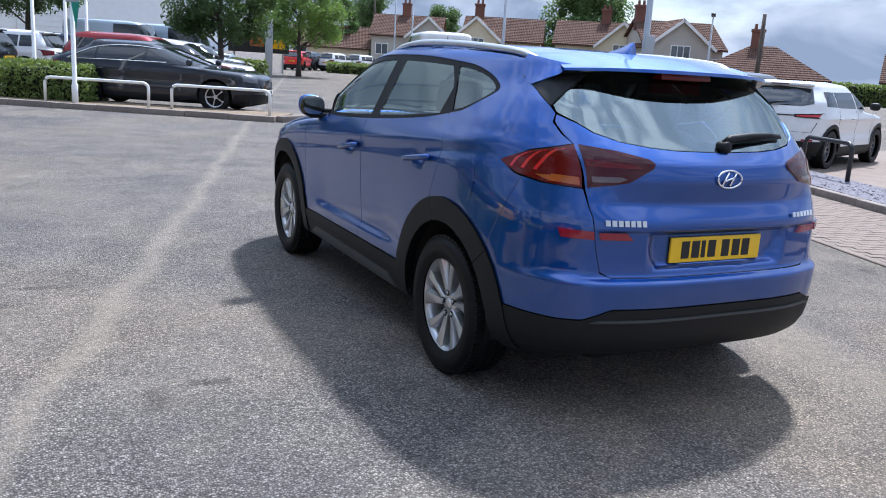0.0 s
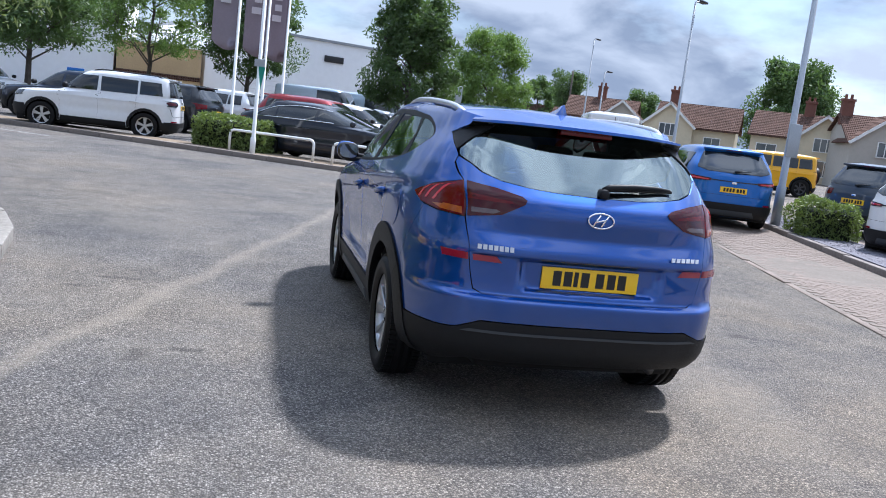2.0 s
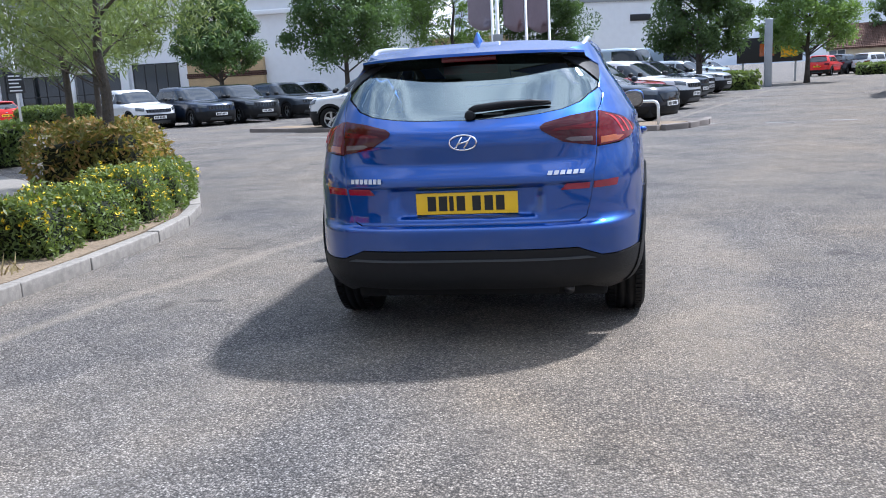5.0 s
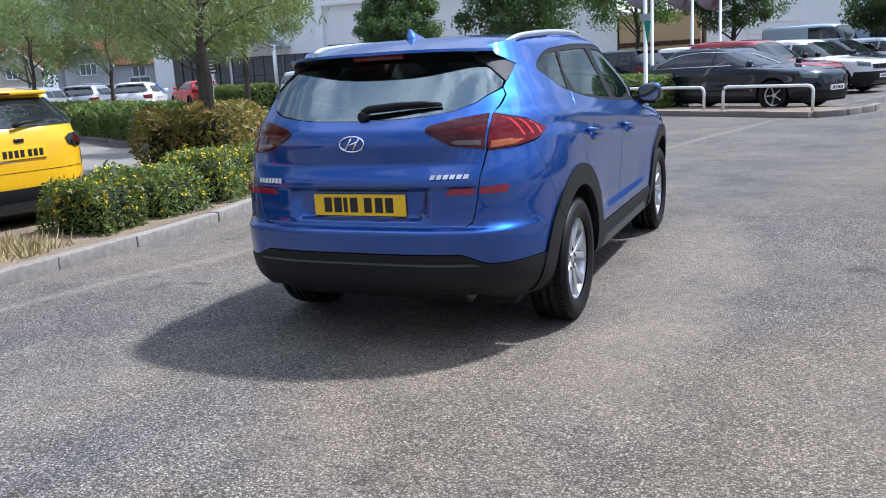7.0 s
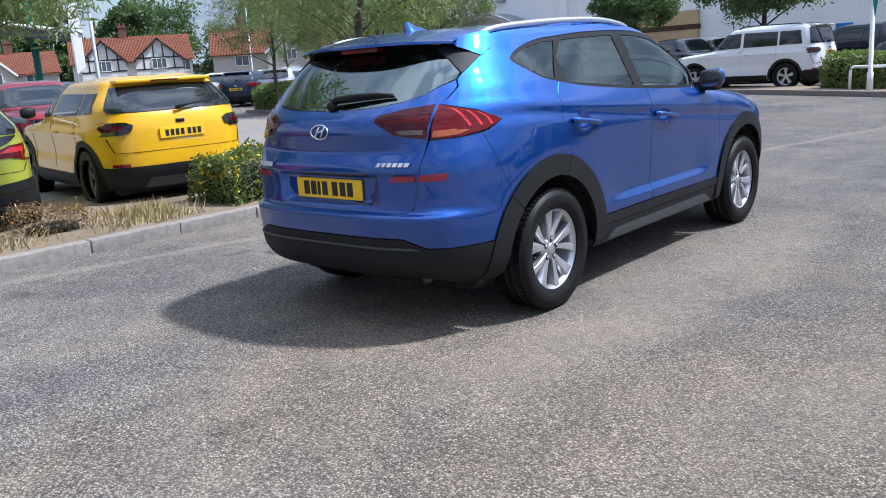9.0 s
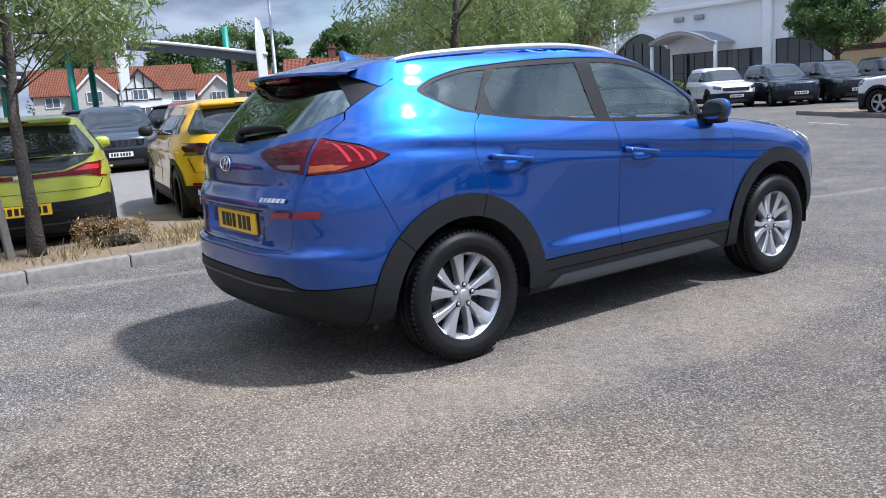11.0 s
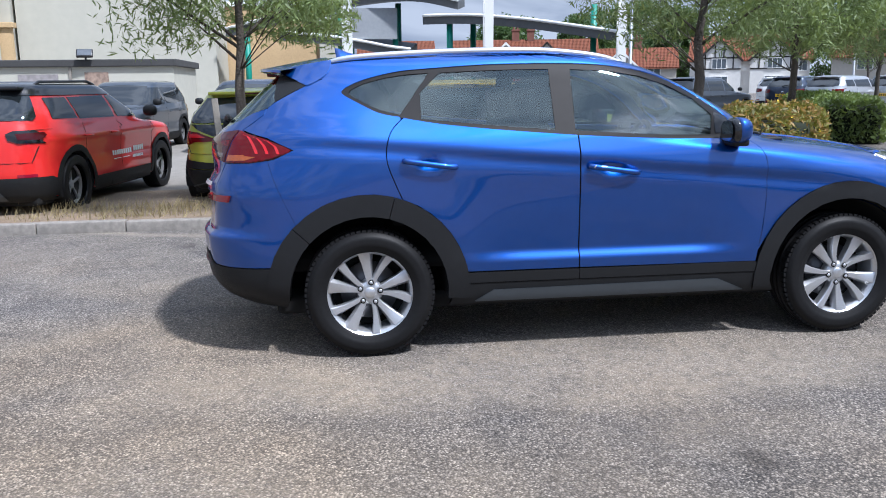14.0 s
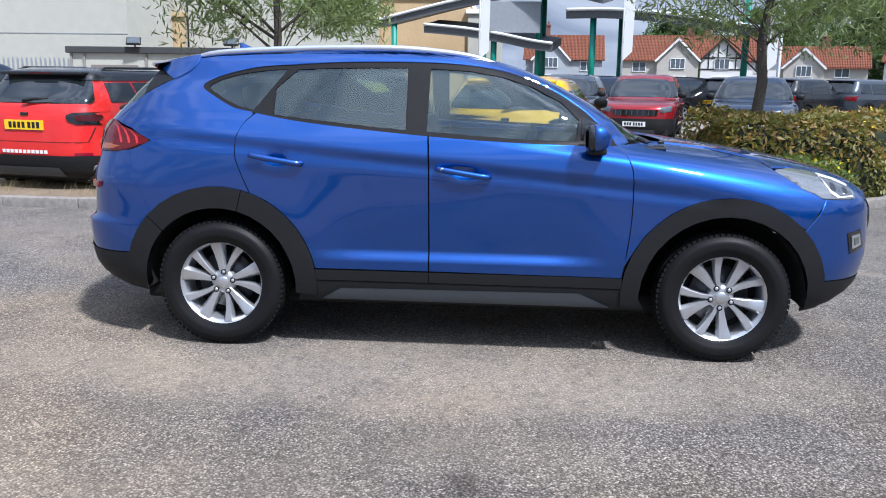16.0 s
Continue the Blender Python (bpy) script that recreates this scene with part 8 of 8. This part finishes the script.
# swept canopies on green posts
def canopy(pts, depth, label, posts):
    root = thing("canopy", Matrix(), label, "canopy")
    bm = bmesh.new()
    line_pts = spline([(*p,) for p in pts], 6)
    a = [bm.verts.new((x, y, z)) for x, y, z in line_pts]
    b = [bm.verts.new((x, y, z - 0.34)) for x, y, z in line_pts]
    c = [bm.verts.new((x - depth, y + 0.25 * depth, z + 0.35)) for x, y, z in line_pts]
    d = [bm.verts.new((x - depth, y + 0.25 * depth, z + 0.05)) for x, y, z in line_pts]
    n = len(line_pts)
    for i in range(n - 1):
        for p, q in ((a, b), (b, d), (d, c), (c, a)):
            bm.faces.new((p[i], q[i], q[i + 1], p[i + 1]))
    bm.faces.new((a[0], b[0], d[0], c[0]))
    bm.faces.new((a[-1], c[-1], d[-1], b[-1]))
    bmesh.ops.recalc_face_normals(bm, faces=bm.faces)
    part("canopy_roof", bm, CANOPY_DARK, root, smooth=False)
    bm = bmesh.new()
    tube(bm, [(x + 0.05, y, z + 0.02) for x, y, z in line_pts], 0.07, 6)
    part("edge_trim", bm, WHITE_METAL, root)
    for x, y, z in posts:
        bm = bmesh.new()
        tube(bm, [(x, y, 0), (x, y, z)], 0.13, 10)
        tube(bm, [(x, y, 0), (x, y, 0.25)], 0.2, 10)
        part("post", bm, GREEN_STEEL, root)
    return root


canopy([(-30.6, 3.8, 4.25), (-29.6, 5.6, 4.20), (-28.4, 7.6, 3.95), (-27.0, 9.6, 3.55), (-26.0, 11.0, 3.25)], 5.0, "swept grey metal canopy on green posts", [(-30.4, 4.9, 4.3), (-29.2, 10.7, 4.6), (-34.0, 6.5, 4.2)])
canopy([(-33.0, -4.5, 3.9), (-32.4, -1.5, 4.6), (-31.6, 1.0, 5.05), (-30.8, 3.4, 5.2), (-30.0, 5.2, 4.8)], 3.0, "taller swept grey metal canopy on green posts", [(-32.0, 0.4, 4.9), (-33.2, 3.0, 5.0), (-33.0, -3.6, 4.0)])
part("hoarding", box((-31.6, 0.46, 3.38), (-31.48, 2.80, 4.66), None, 0.01), CANOPY_GREY, bpy.data.objects["canopy.001"], "large plain grey board under the canopy", smooth=False)
canopy([(-32.2, -2.2, 3.72), (-31.8, -0.4, 3.55), (-31.5, 1.2, 3.30), (-31.2, 2.4, 3.05), (-31.0, 3.3, 2.92)], 2.0, "lower swept grey metal canopy between green posts", [(-31.9, 0.85, 4.6), (-31.9, 2.75, 4.6)])
wall_block("narrow_hall", (-37.8, -0.55), (-37.8, 1.1), 9, 4.6, WALL_CREAM, "narrow cream rendered hall end beside the sandy one")

# houses to the west, orange roofs
for args in (dict(x=-97.5, y=8.0, heading=-4, width=9, depth=9, eaves=4.1, ridge=6.9, wall=RENDER_GREY, roof=ROOF_ORANGE, label="grey rendered house with orange pantile roof", gables=((-1.5, 4.2, 6.4),), windows=((2.0, 3.4, 2.6, 3.6),), chimney=0.25),
             dict(x=-96.2, y=19.0, heading=-10, width=8.4, depth=9, eaves=4.1, ridge=6.9, wall=RENDER_PALE, roof=ROOF_ORANGE, label="cream rendered house with white gable and orange roof", gables=((2.0, 4.6, 6.4),), windows=((-3.0, -1.6, 2.6, 3.6),), chimney=0.9),
             dict(x=-94.8, y=27.6, heading=-14, width=8.4, depth=9, eaves=4.1, ridge=6.9, wall=RENDER_WHITE, roof=ROOF_ORANGE, label="house with half-timbered gable and orange roof", gables=((-1.8, 4.6, 6.4),), windows=((1.8, 3.2, 2.6, 3.6),), chimney=0.05, half_timber=True),
             dict(x=-93.3, y=36.5, heading=-20, width=9, depth=9, eaves=3.4, ridge=5.7, wall=RENDER_PALE, roof=ROOF_ORANGE, label="white rendered house with orange roof", gables=((-2, 4.2, 5.4),), windows=((1.2, 2.6, 2.2, 3.1),), chimney=0.5),
             dict(x=-88.0, y=47.8, heading=-28, width=13, depth=9, eaves=4.1, ridge=6.9, wall=RENDER_WHITE, roof=ROOF_ORANGE, label="cream house with half-timbered gable and orange roof", gables=((-3.2, 4.8, 6.4), (2.8, 5.2, 6.4)), windows=((5.2, 6.2, 2.6, 3.6),), chimney=0.45, half_timber=True),
             dict(x=-76.0, y=57.0, heading=-37, width=11, depth=9, eaves=4.1, ridge=6.9, wall=RENDER_PALE, roof=ROOF_ORANGE, label="pale house over a brick ground floor with orange roof", gables=((3, 5.0, 6.4),), windows=((-3.0, -1.6, 2.6, 3.6),), chimney=0.3),
             dict(x=-65.0, y=66.0, heading=-42, width=14, depth=9, eaves=4.1, ridge=6.9, wall=RENDER_GREY, roof=ROOF_ORANGE, label="row of grey rendered shops with orange roof", gables=((-4, 4.6, 6.4),), windows=((0.0, 2.0, 0.6, 2.4), (3.0, 5.0, 0.6, 2.4), (0.4, 1.6, 2.6, 3.6)), chimney=0.6)):
    gable_house(**args)
# houses to the east, brown roofs
for args in (dict(x=33.4, y=78.0, heading=240, width=7.0, depth=8, eaves=4.1, ridge=6.2, wall=RENDER_PALE, roof=ROOF_BROWN, label="pale house with brown tiled roof and white gable", gables=((2.4, 4.4, 6.0),), windows=((-3.0, -1.8, 2.0, 3.0),), chimney=0.45),
             dict(x=39.0, y=68.0, heading=236, width=7.4, depth=8, eaves=4.0, ridge=6.2, wall=RENDER_YELLOW, roof=ROOF_BROWN, label="buff house with brown tiled roof and gable end", gables=((-2.4, 4.6, 6.0),), windows=((1.0, 2.4, 2.0, 3.0),), chimney=0.15),
             dict(x=44.4, y=60.4, heading=232, width=7.2, depth=8, eaves=4.0, ridge=6.1, wall=RENDER_YELLOW, roof=ROOF_BROWN, label="buff house with brown roof and a tall chimney", gables=((2.4, 4.6, 6.0),), windows=((-3.0, -1.4, 2.0, 3.0),), chimney=0.6),
             dict(x=46.5, y=51.0, heading=246, width=6.4, depth=8, eaves=4.0, ridge=6.1, wall=RENDER_PALE, roof=ROOF_BROWN, label="pale house with white bargeboards", gables=((-0.6, 5.4, 6.1),), windows=((2.4, 3.2, 2.0, 3.0),), chimney=0.05),
             dict(x=44.5, y=41.0, heading=222, width=9.0, depth=8, eaves=2.0, ridge=4.1, hip=3.6, wall=BRICK_RED, roof=ROOF_BROWN, label="red brick bungalow with brown tiled roof", windows=((-3.6, -2.0, 0.8, 1.8), (2.0, 3.6, 0.8, 1.8)), chimney=0.45),
             dict(x=64.0, y=33.0, heading=215, width=20, depth=8, eaves=2.2, ridge=4.3, wall=BRICK_RED, roof=ROOF_BROWN, label="long brick bungalow with brown tiled roof", windows=((-6, -4, 0.9, 1.9), (2.0, 4, 0.9, 1.9)), chimney=0.8),
             dict(x=27.5, y=84.0, heading=250, width=8, depth=8, eaves=2.6, ridge=4.8, wall=RENDER_YELLOW, roof=ROOF_BROWN, label="low house with brown roof at the road's far end", windows=((-4, -2.6, 1.0, 2.2),), chimney=None)):
    gable_house(**args)
tree(61.3, 85.6, 13.5, 12.5, 2.0, LEAF_DARK, "broad dark tree towering behind the houses", 41, 42000, 0.20, 0.35, 170)
tree(41.0, 107.9, 10.5, 9.0, 1.5, LEAF_DARK, "dark tree beyond the house roofs", 42, 18000, 0.17, 0.3, 100)
tree(30.0, 88.0, 7.8, 6.0, 1.5, LEAF_DARK, "dark bushy tree beyond the camper van", 44, 13000, 0.14, 0.25, 80)
tree(52.6, 108.2, 9.0, 8.0, 1.5, LEAF_DARK, "dark tree behind the house roofs", 43, 16000, 0.17, 0.3, 80)
for k, (x, y, h, w) in enumerate(((-128, 50, 14, 20), (-112, 66, 13, 22), (-130, 28, 11, 18), (-104, 82, 13, 20), (-96, 96, 12, 20), (-60, 72, 9, 9), (-106, 47, 11, 12), (-103, 56, 11, 12), (-114, 36, 11, 12))):
    tree(x, y, h, w, 1.0, LEAF_DARK, "dark wood edge behind the houses", 50 + k, 16000, 0.28, 0.4, 80)
for k, (a, b, w, h) in enumerate((((26, 58), (34, 52), 1.6, 1.7), ((52, 44), (62, 38), 1.6, 1.6), ((20.2, 63.6), (23.4, 62.4), 1.2, 0.8), ((7.4, 40.9), (8.6, 39.9), 1.2, 0.85))):
    hedge("hedge", a, b, w, h, LEAF_HEDGE, "clipped garden hedge before the houses", 60 + k, 90, 0.13, None, 0, 0.1, None, 0.0, 0.2)


# ---- poles, flags, lamps ----
def lamp_post(x, y, height, radius, label, arm=0.5, heads=1, turn=0.0, sign=False):
    root = thing("street_lamp", Matrix.Translation((x, y, rise(x, y))) @ Matrix.Rotation(turn, 4, "Z"), label, "street lamp", "lamp posts")
    bm = bmesh.new()
    tube(bm, [(0, 0, 0), (0, 0, 0.9), (0, 0, 0.95), (0, 0, height)], [radius * 1.35, radius * 1.35, radius, radius * 0.6], 12)
    part("pole", bm, GREY_STEEL, root)
    for k in range(heads):
        s = 1 if k == 0 else -1
        bm = bmesh.new()
        tube(bm, [(0, 0, height - 0.05), (s * arm, 0, height + 0.08)], 0.03, 8)
        arm_ob = part("arm", bm, GREY_STEEL, root)
        bm = bmesh.new()
        add_box(bm, (s * arm - 0.05 if s > 0 else s * arm - 0.5, -0.14, height + 0.03), (s * arm + 0.5 if s > 0 else s * arm + 0.05, 0.14, height + 0.13), None, 0.04)
        part("lamp_head", bm, BLACK_STEEL, arm_ob)
    if sign:
        part("sign_plate", box((-0.22, -0.10, 1.55), (0.22, -0.07, 2.25), None, 0.01), GREY_STEEL, root)
    return root


lamp_post(9.37, 11.1, 8.0, 0.075, "tall grey steel lamp post on the slate bed", 0.4, 1, 0.4, True)
lamp_post(15.4, 27.4, 7.4, 0.07, "grey steel lamp post with a flat head", 0.35, 1, 0.6)
lamp_post(24.7, 60.5, 9.4, 0.07, "distant grey lamp post along the road", 0.3, 1, 0.6)
lamp_post(22.7, 52.7, 6.3, 0.07, "far grey lamp post along the road", 0.3, 1, 0.6)
lamp_post(38.5, 39.8, 5.4, 0.08, "grey lamp post with two heads", 0.6, 2, 0.8)
lamp_post(-24.5, 10.6, 5.4, 0.07, "grey lamp post with two arms beside the canopy", 0.8, 2, 0.6)
lamp_post(-50.0, 36.0, 6.6, 0.08, "pale concrete street lamp by the houses", 1.2, 1, 0.3)
bm = bmesh.new()
tube(bm, [(34.0, 31.2, 0), (34.0, 31.2, 5.1)], [0.14, 0.10], 8)
tagged(part("telegraph_pole", bm, BARK), "dark timber telegraph pole behind the bungalow", "pole")
bm = bmesh.new()
tube(bm, [(32.4, 84.3, 0), (32.4, 84.3, 8.8)], [0.14, 0.10], 8)
tagged(part("telegraph_pole", bm, BARK), "dark timber pole stump along the road", "pole")
bm = bmesh.new()
add_box(bm, (9.85, 43.9, 0.08), (10.25, 44.1, 3.7), None, 0.05)
tagged(part("sign_totem", bm, GREY_STEEL), "tall grey sign totem among the parked cars", "sign")
board = thing("billboard", Matrix.Translation((12.0, 53.8, 0.1)) @ Matrix.Rotation(-0.15, 4, "Z"), "dark advertising board on posts behind the parked cars", "sign")
part("panel", box((-2.0, -0.05, 1.3), (2.0, 0.05, 2.9), None, 0.02), PRINT_BLACK, board)
part("panel_mark", box((-0.6, -0.06, 1.7), (0.3, -0.052, 2.5)), LAMP_AMBER, board, smooth=False)
part("panel_mark", box((0.7, -0.06, 1.6), (1.7, -0.052, 2.3)), P_GOLD, board, smooth=False)
for xx in (-1.6, 1.6):
    part("post", box((xx - 0.06, 0.06, 0), (xx + 0.06, 0.16, 2.8)), GREY_STEEL, board, smooth=False)


def flagpole(x, y, height, label, flag=True, width=0.95, drop=3.2, seed=0):
    root = thing("flagpole", Matrix.Translation((x, y, rise(x, y) - 0.02)), label, "flagpole", "flagpoles on the island")
    bm = bmesh.new()
    tube(bm, [(0, 0, 0), (0, 0, 0.5), (0, 0, 0.52), (0, 0, height)], [0.065, 0.065, 0.048, 0.035], 12)
    part("pole", bm, WHITE_METAL, root)
    if not flag:
        return root
    bm = bmesh.new()
    rows = []
    for i in range(9):
        t = i / 8
        rows.append([])
        for j in range(17):
            s = j / 16
            z = height - 0.1 - drop * s + 0.35 * (1 - t) * (s > 0.9)
            low = 0.55 * t * t * max(0, s - 0.78) / 0.22
            rows[-1].append(bm.verts.new((-width * t - 0.04, 0.05 * math.sin(5 * t + 3 * s + seed) * t, z + low)))
    for p, q in zip(rows, rows[1:]):
        for j in range(16):
            bm.faces.new((p[j], q[j], q[j + 1], p[j + 1]))
    g = bmesh.ops.extrude_face_region(bm, geom=bm.faces[:])
    bmesh.ops.translate(bm, vec=(0, 0.006, 0), verts=[v for v in g["geom"] if isinstance(v, bmesh.types.BMVert)])
    bmesh.ops.recalc_face_normals(bm, faces=bm.faces)
    cloth = part("flag", bm, FLAG_CLOTH, root, "mauve grey vertical flag with a pale mark")
    zc = height - 0.1 - drop * 0.46
    for dz, a, b in ((0.55, 0.30, 0.72), (0.25, 0.30, 0.62), (-0.08, 0.30, 0.62), (-0.42, 0.30, 0.72)):
        for yy in (-0.075, 0.075):
            part("flag_mark", box((-width * b - 0.04, yy - 0.003, zc + dz - 0.10), (-width * a - 0.04, yy + 0.003, zc + dz + 0.10)), FLAG_MARK, cloth, smooth=False)
    return root


flagpole(-1.60, 15.95, 6.6, "white pole with a small teal pennant at the kerb", False)
bm = bmesh.new()
prism(bm, [(0, 0), (0.16, 0), (0.08, -0.55)], -0.01, 0.01, lambda a, b, d: (a, d, b))
pennant = tagged(part("pennant", bm, GREEN_STEEL, smooth=False), "small teal triangular pennant on the white pole", "pennant")
pennant.matrix_world = Matrix.Translation((-1.62, 15.88, 2.25))
tagged(part("pole_sign", box((-1.72, 15.90, 2.25), (-1.48, 15.93, 2.42)), GREY_STEEL, smooth=False), "small grey sign plate on the white pole", "sign")
for k, (x, y) in enumerate(((-2.25, 20.6), (-1.40, 22.6), (-0.75, 24.2))):
    flagpole(x, y, 6.4, "tall white pole with a mauve grey hanging flag", True, 0.68, 3.9, k)


def feather(x, y, height, label, material=None):
    """A tall narrow banner on a bent pole."""
    root = thing("feather_banner", Matrix.Translation((x, y, 0)), label, "banner", "banners by the canopy")
    bm = bmesh.new()
    tube(bm, [(0, 0, 0), (0, 0, height * 0.8), (0, 0.1, height)], 0.03, 8)
    part("pole", bm, WHITE_METAL, root)
    bm = bmesh.new()
    pts = [(0.03, height * 0.40), (0.36, height * 0.46), (0.38, height * 0.85), (0.24, height * 0.98), (0.05, height)]
    prism(bm, pts, -0.008, 0.008, lambda a, b, d: (d, a, b))
    part("cloth", bm, material or BANNER_WHITE, root, smooth=False)


feather(-26.4, 5.6, 5.4, "white feather banner beside the canopy")
feather(-27.0, 0.4, 5.4, "white feather banner with pink edge")
feather(-26.0, 10.6, 4.6, "white and blue feather banner by the hedge")
bm = box((-0.2, -0.02, 1.75), (0.2, 0.0, 2.35), None, 0.01)
dsign = thing("direction_sign", Matrix.Translation((-21.5, 25.0, 0)) @ Matrix.Rotation(0.6, 4, "Z"), "black direction sign on a white post", "sign")
part("panel", box((-0.30, -0.06, 1.8), (0.30, -0.02, 2.6), None, 0.01), BLACK_STEEL, dsign)
bm = bmesh.new()
tube(bm, [(0, 0, 0), (0, 0, 5.2)], 0.05, 10)
part("post", bm, WHITE_METAL, dsign)
for k in range(5):
    part("text_bar", box((-0.24, -0.064, 1.88 + 0.14 * k), (0.22 - 0.05 * (k % 3), -0.0605, 1.93 + 0.14 * k)), PLATE_WHITE, dsign, smooth=False)
bsign = thing("blue_sign", Matrix.Translation((-12.4, 52.0, 0.1)), "small blue sign board on a post near the showroom", "sign")
part("board", box((-0.5, 0.0, 1.4), (0.5, 0.08, 2.0), None, 0.02), SIGN_BLUE, bsign)
part("post", box((-0.04, 0.09, 0), (0.04, 0.15, 1.9)), GREY_STEEL, bsign)
hedge("hedge", (-24.2, 29.0), (-20.0, 27.0), 1.0, 1.0, LEAF_HEDGE, "clipped hedge on the showroom island", 70, 300, 0.08, None, 0, 0.05, None, 0.1, 0.15)

# ---- paving blocks of the strip nearest the car, laid last ----
strip_root = bpy.data.objects["paved_strip"]
paver = None
count = 0
rng = random.Random(5)
for row in range(120):
    y = 1.2 + row * 0.104
    if count >= 300:
        break
    for col in range(10):
        a = 0.12 + col * 0.204 + (0.102 if row % 2 else 0)
        if a > 2.0:
            continue
        x, yy = east(y, a)
        if paver is None:
            bm = box((-0.099, -0.049, -0.02), (0.099, 0.049, 0.009), None, 0.004)
            ob = part("paver", bm, BRICK_PAVER, strip_root)
            paver = ob.data
        else:
            ob = new("paver", paver)
            ob.parent = strip_root
        ob.matrix_basis = Matrix.Translation((x, yy, rise(x, yy) + rng.uniform(0, 0.003))) @ Matrix.Rotation(-0.2915 + rng.uniform(-0.01, 0.01), 4, "Z")
        count += 1
        if count >= 300:
            break
# the rest of the strip, one mesh
verts, faces = [], []
for row in range(-40, 330):
    y = 1.2 + row * 0.104
    for col in range(10):
        a = 0.12 + col * 0.204 + (0.102 if row % 2 else 0)
        if a > 2.0 or (0 <= row <= 30 and row * 9.5 < 300):
            continue
        x, yy = east(y, a)
        z = rise(x, yy) + 0.009 + rng.uniform(0, 0.003)
        c, s = math.cos(-0.2915), math.sin(-0.2915)
        k = len(verts)
        for dx, dy in ((-0.098, -0.048), (0.098, -0.048), (0.098, 0.048), (-0.098, 0.048)):
            verts.append((x + dx * c - dy * s, yy + dx * s + dy * c, z))
        for dx, dy in ((-0.102, -0.052), (0.102, -0.052), (0.102, 0.052), (-0.102, 0.052)):
            verts.append((x + dx * c - dy * s, yy + dx * s + dy * c, z - 0.012))
        faces += [(k, k + 1, k + 2, k + 3)] + [(k + i, k + 4 + i, k + 4 + (i + 1) % 4, k + (i + 1) % 4) for i in range(4)]
me = bpy.data.meshes.new("pavers")
me.from_pydata(verts, [], faces)
me.materials.append(BRICK_PAVER)
tagged(new("pavers", me), "red brown block pavers of the strip", "paving", kind="stuff")
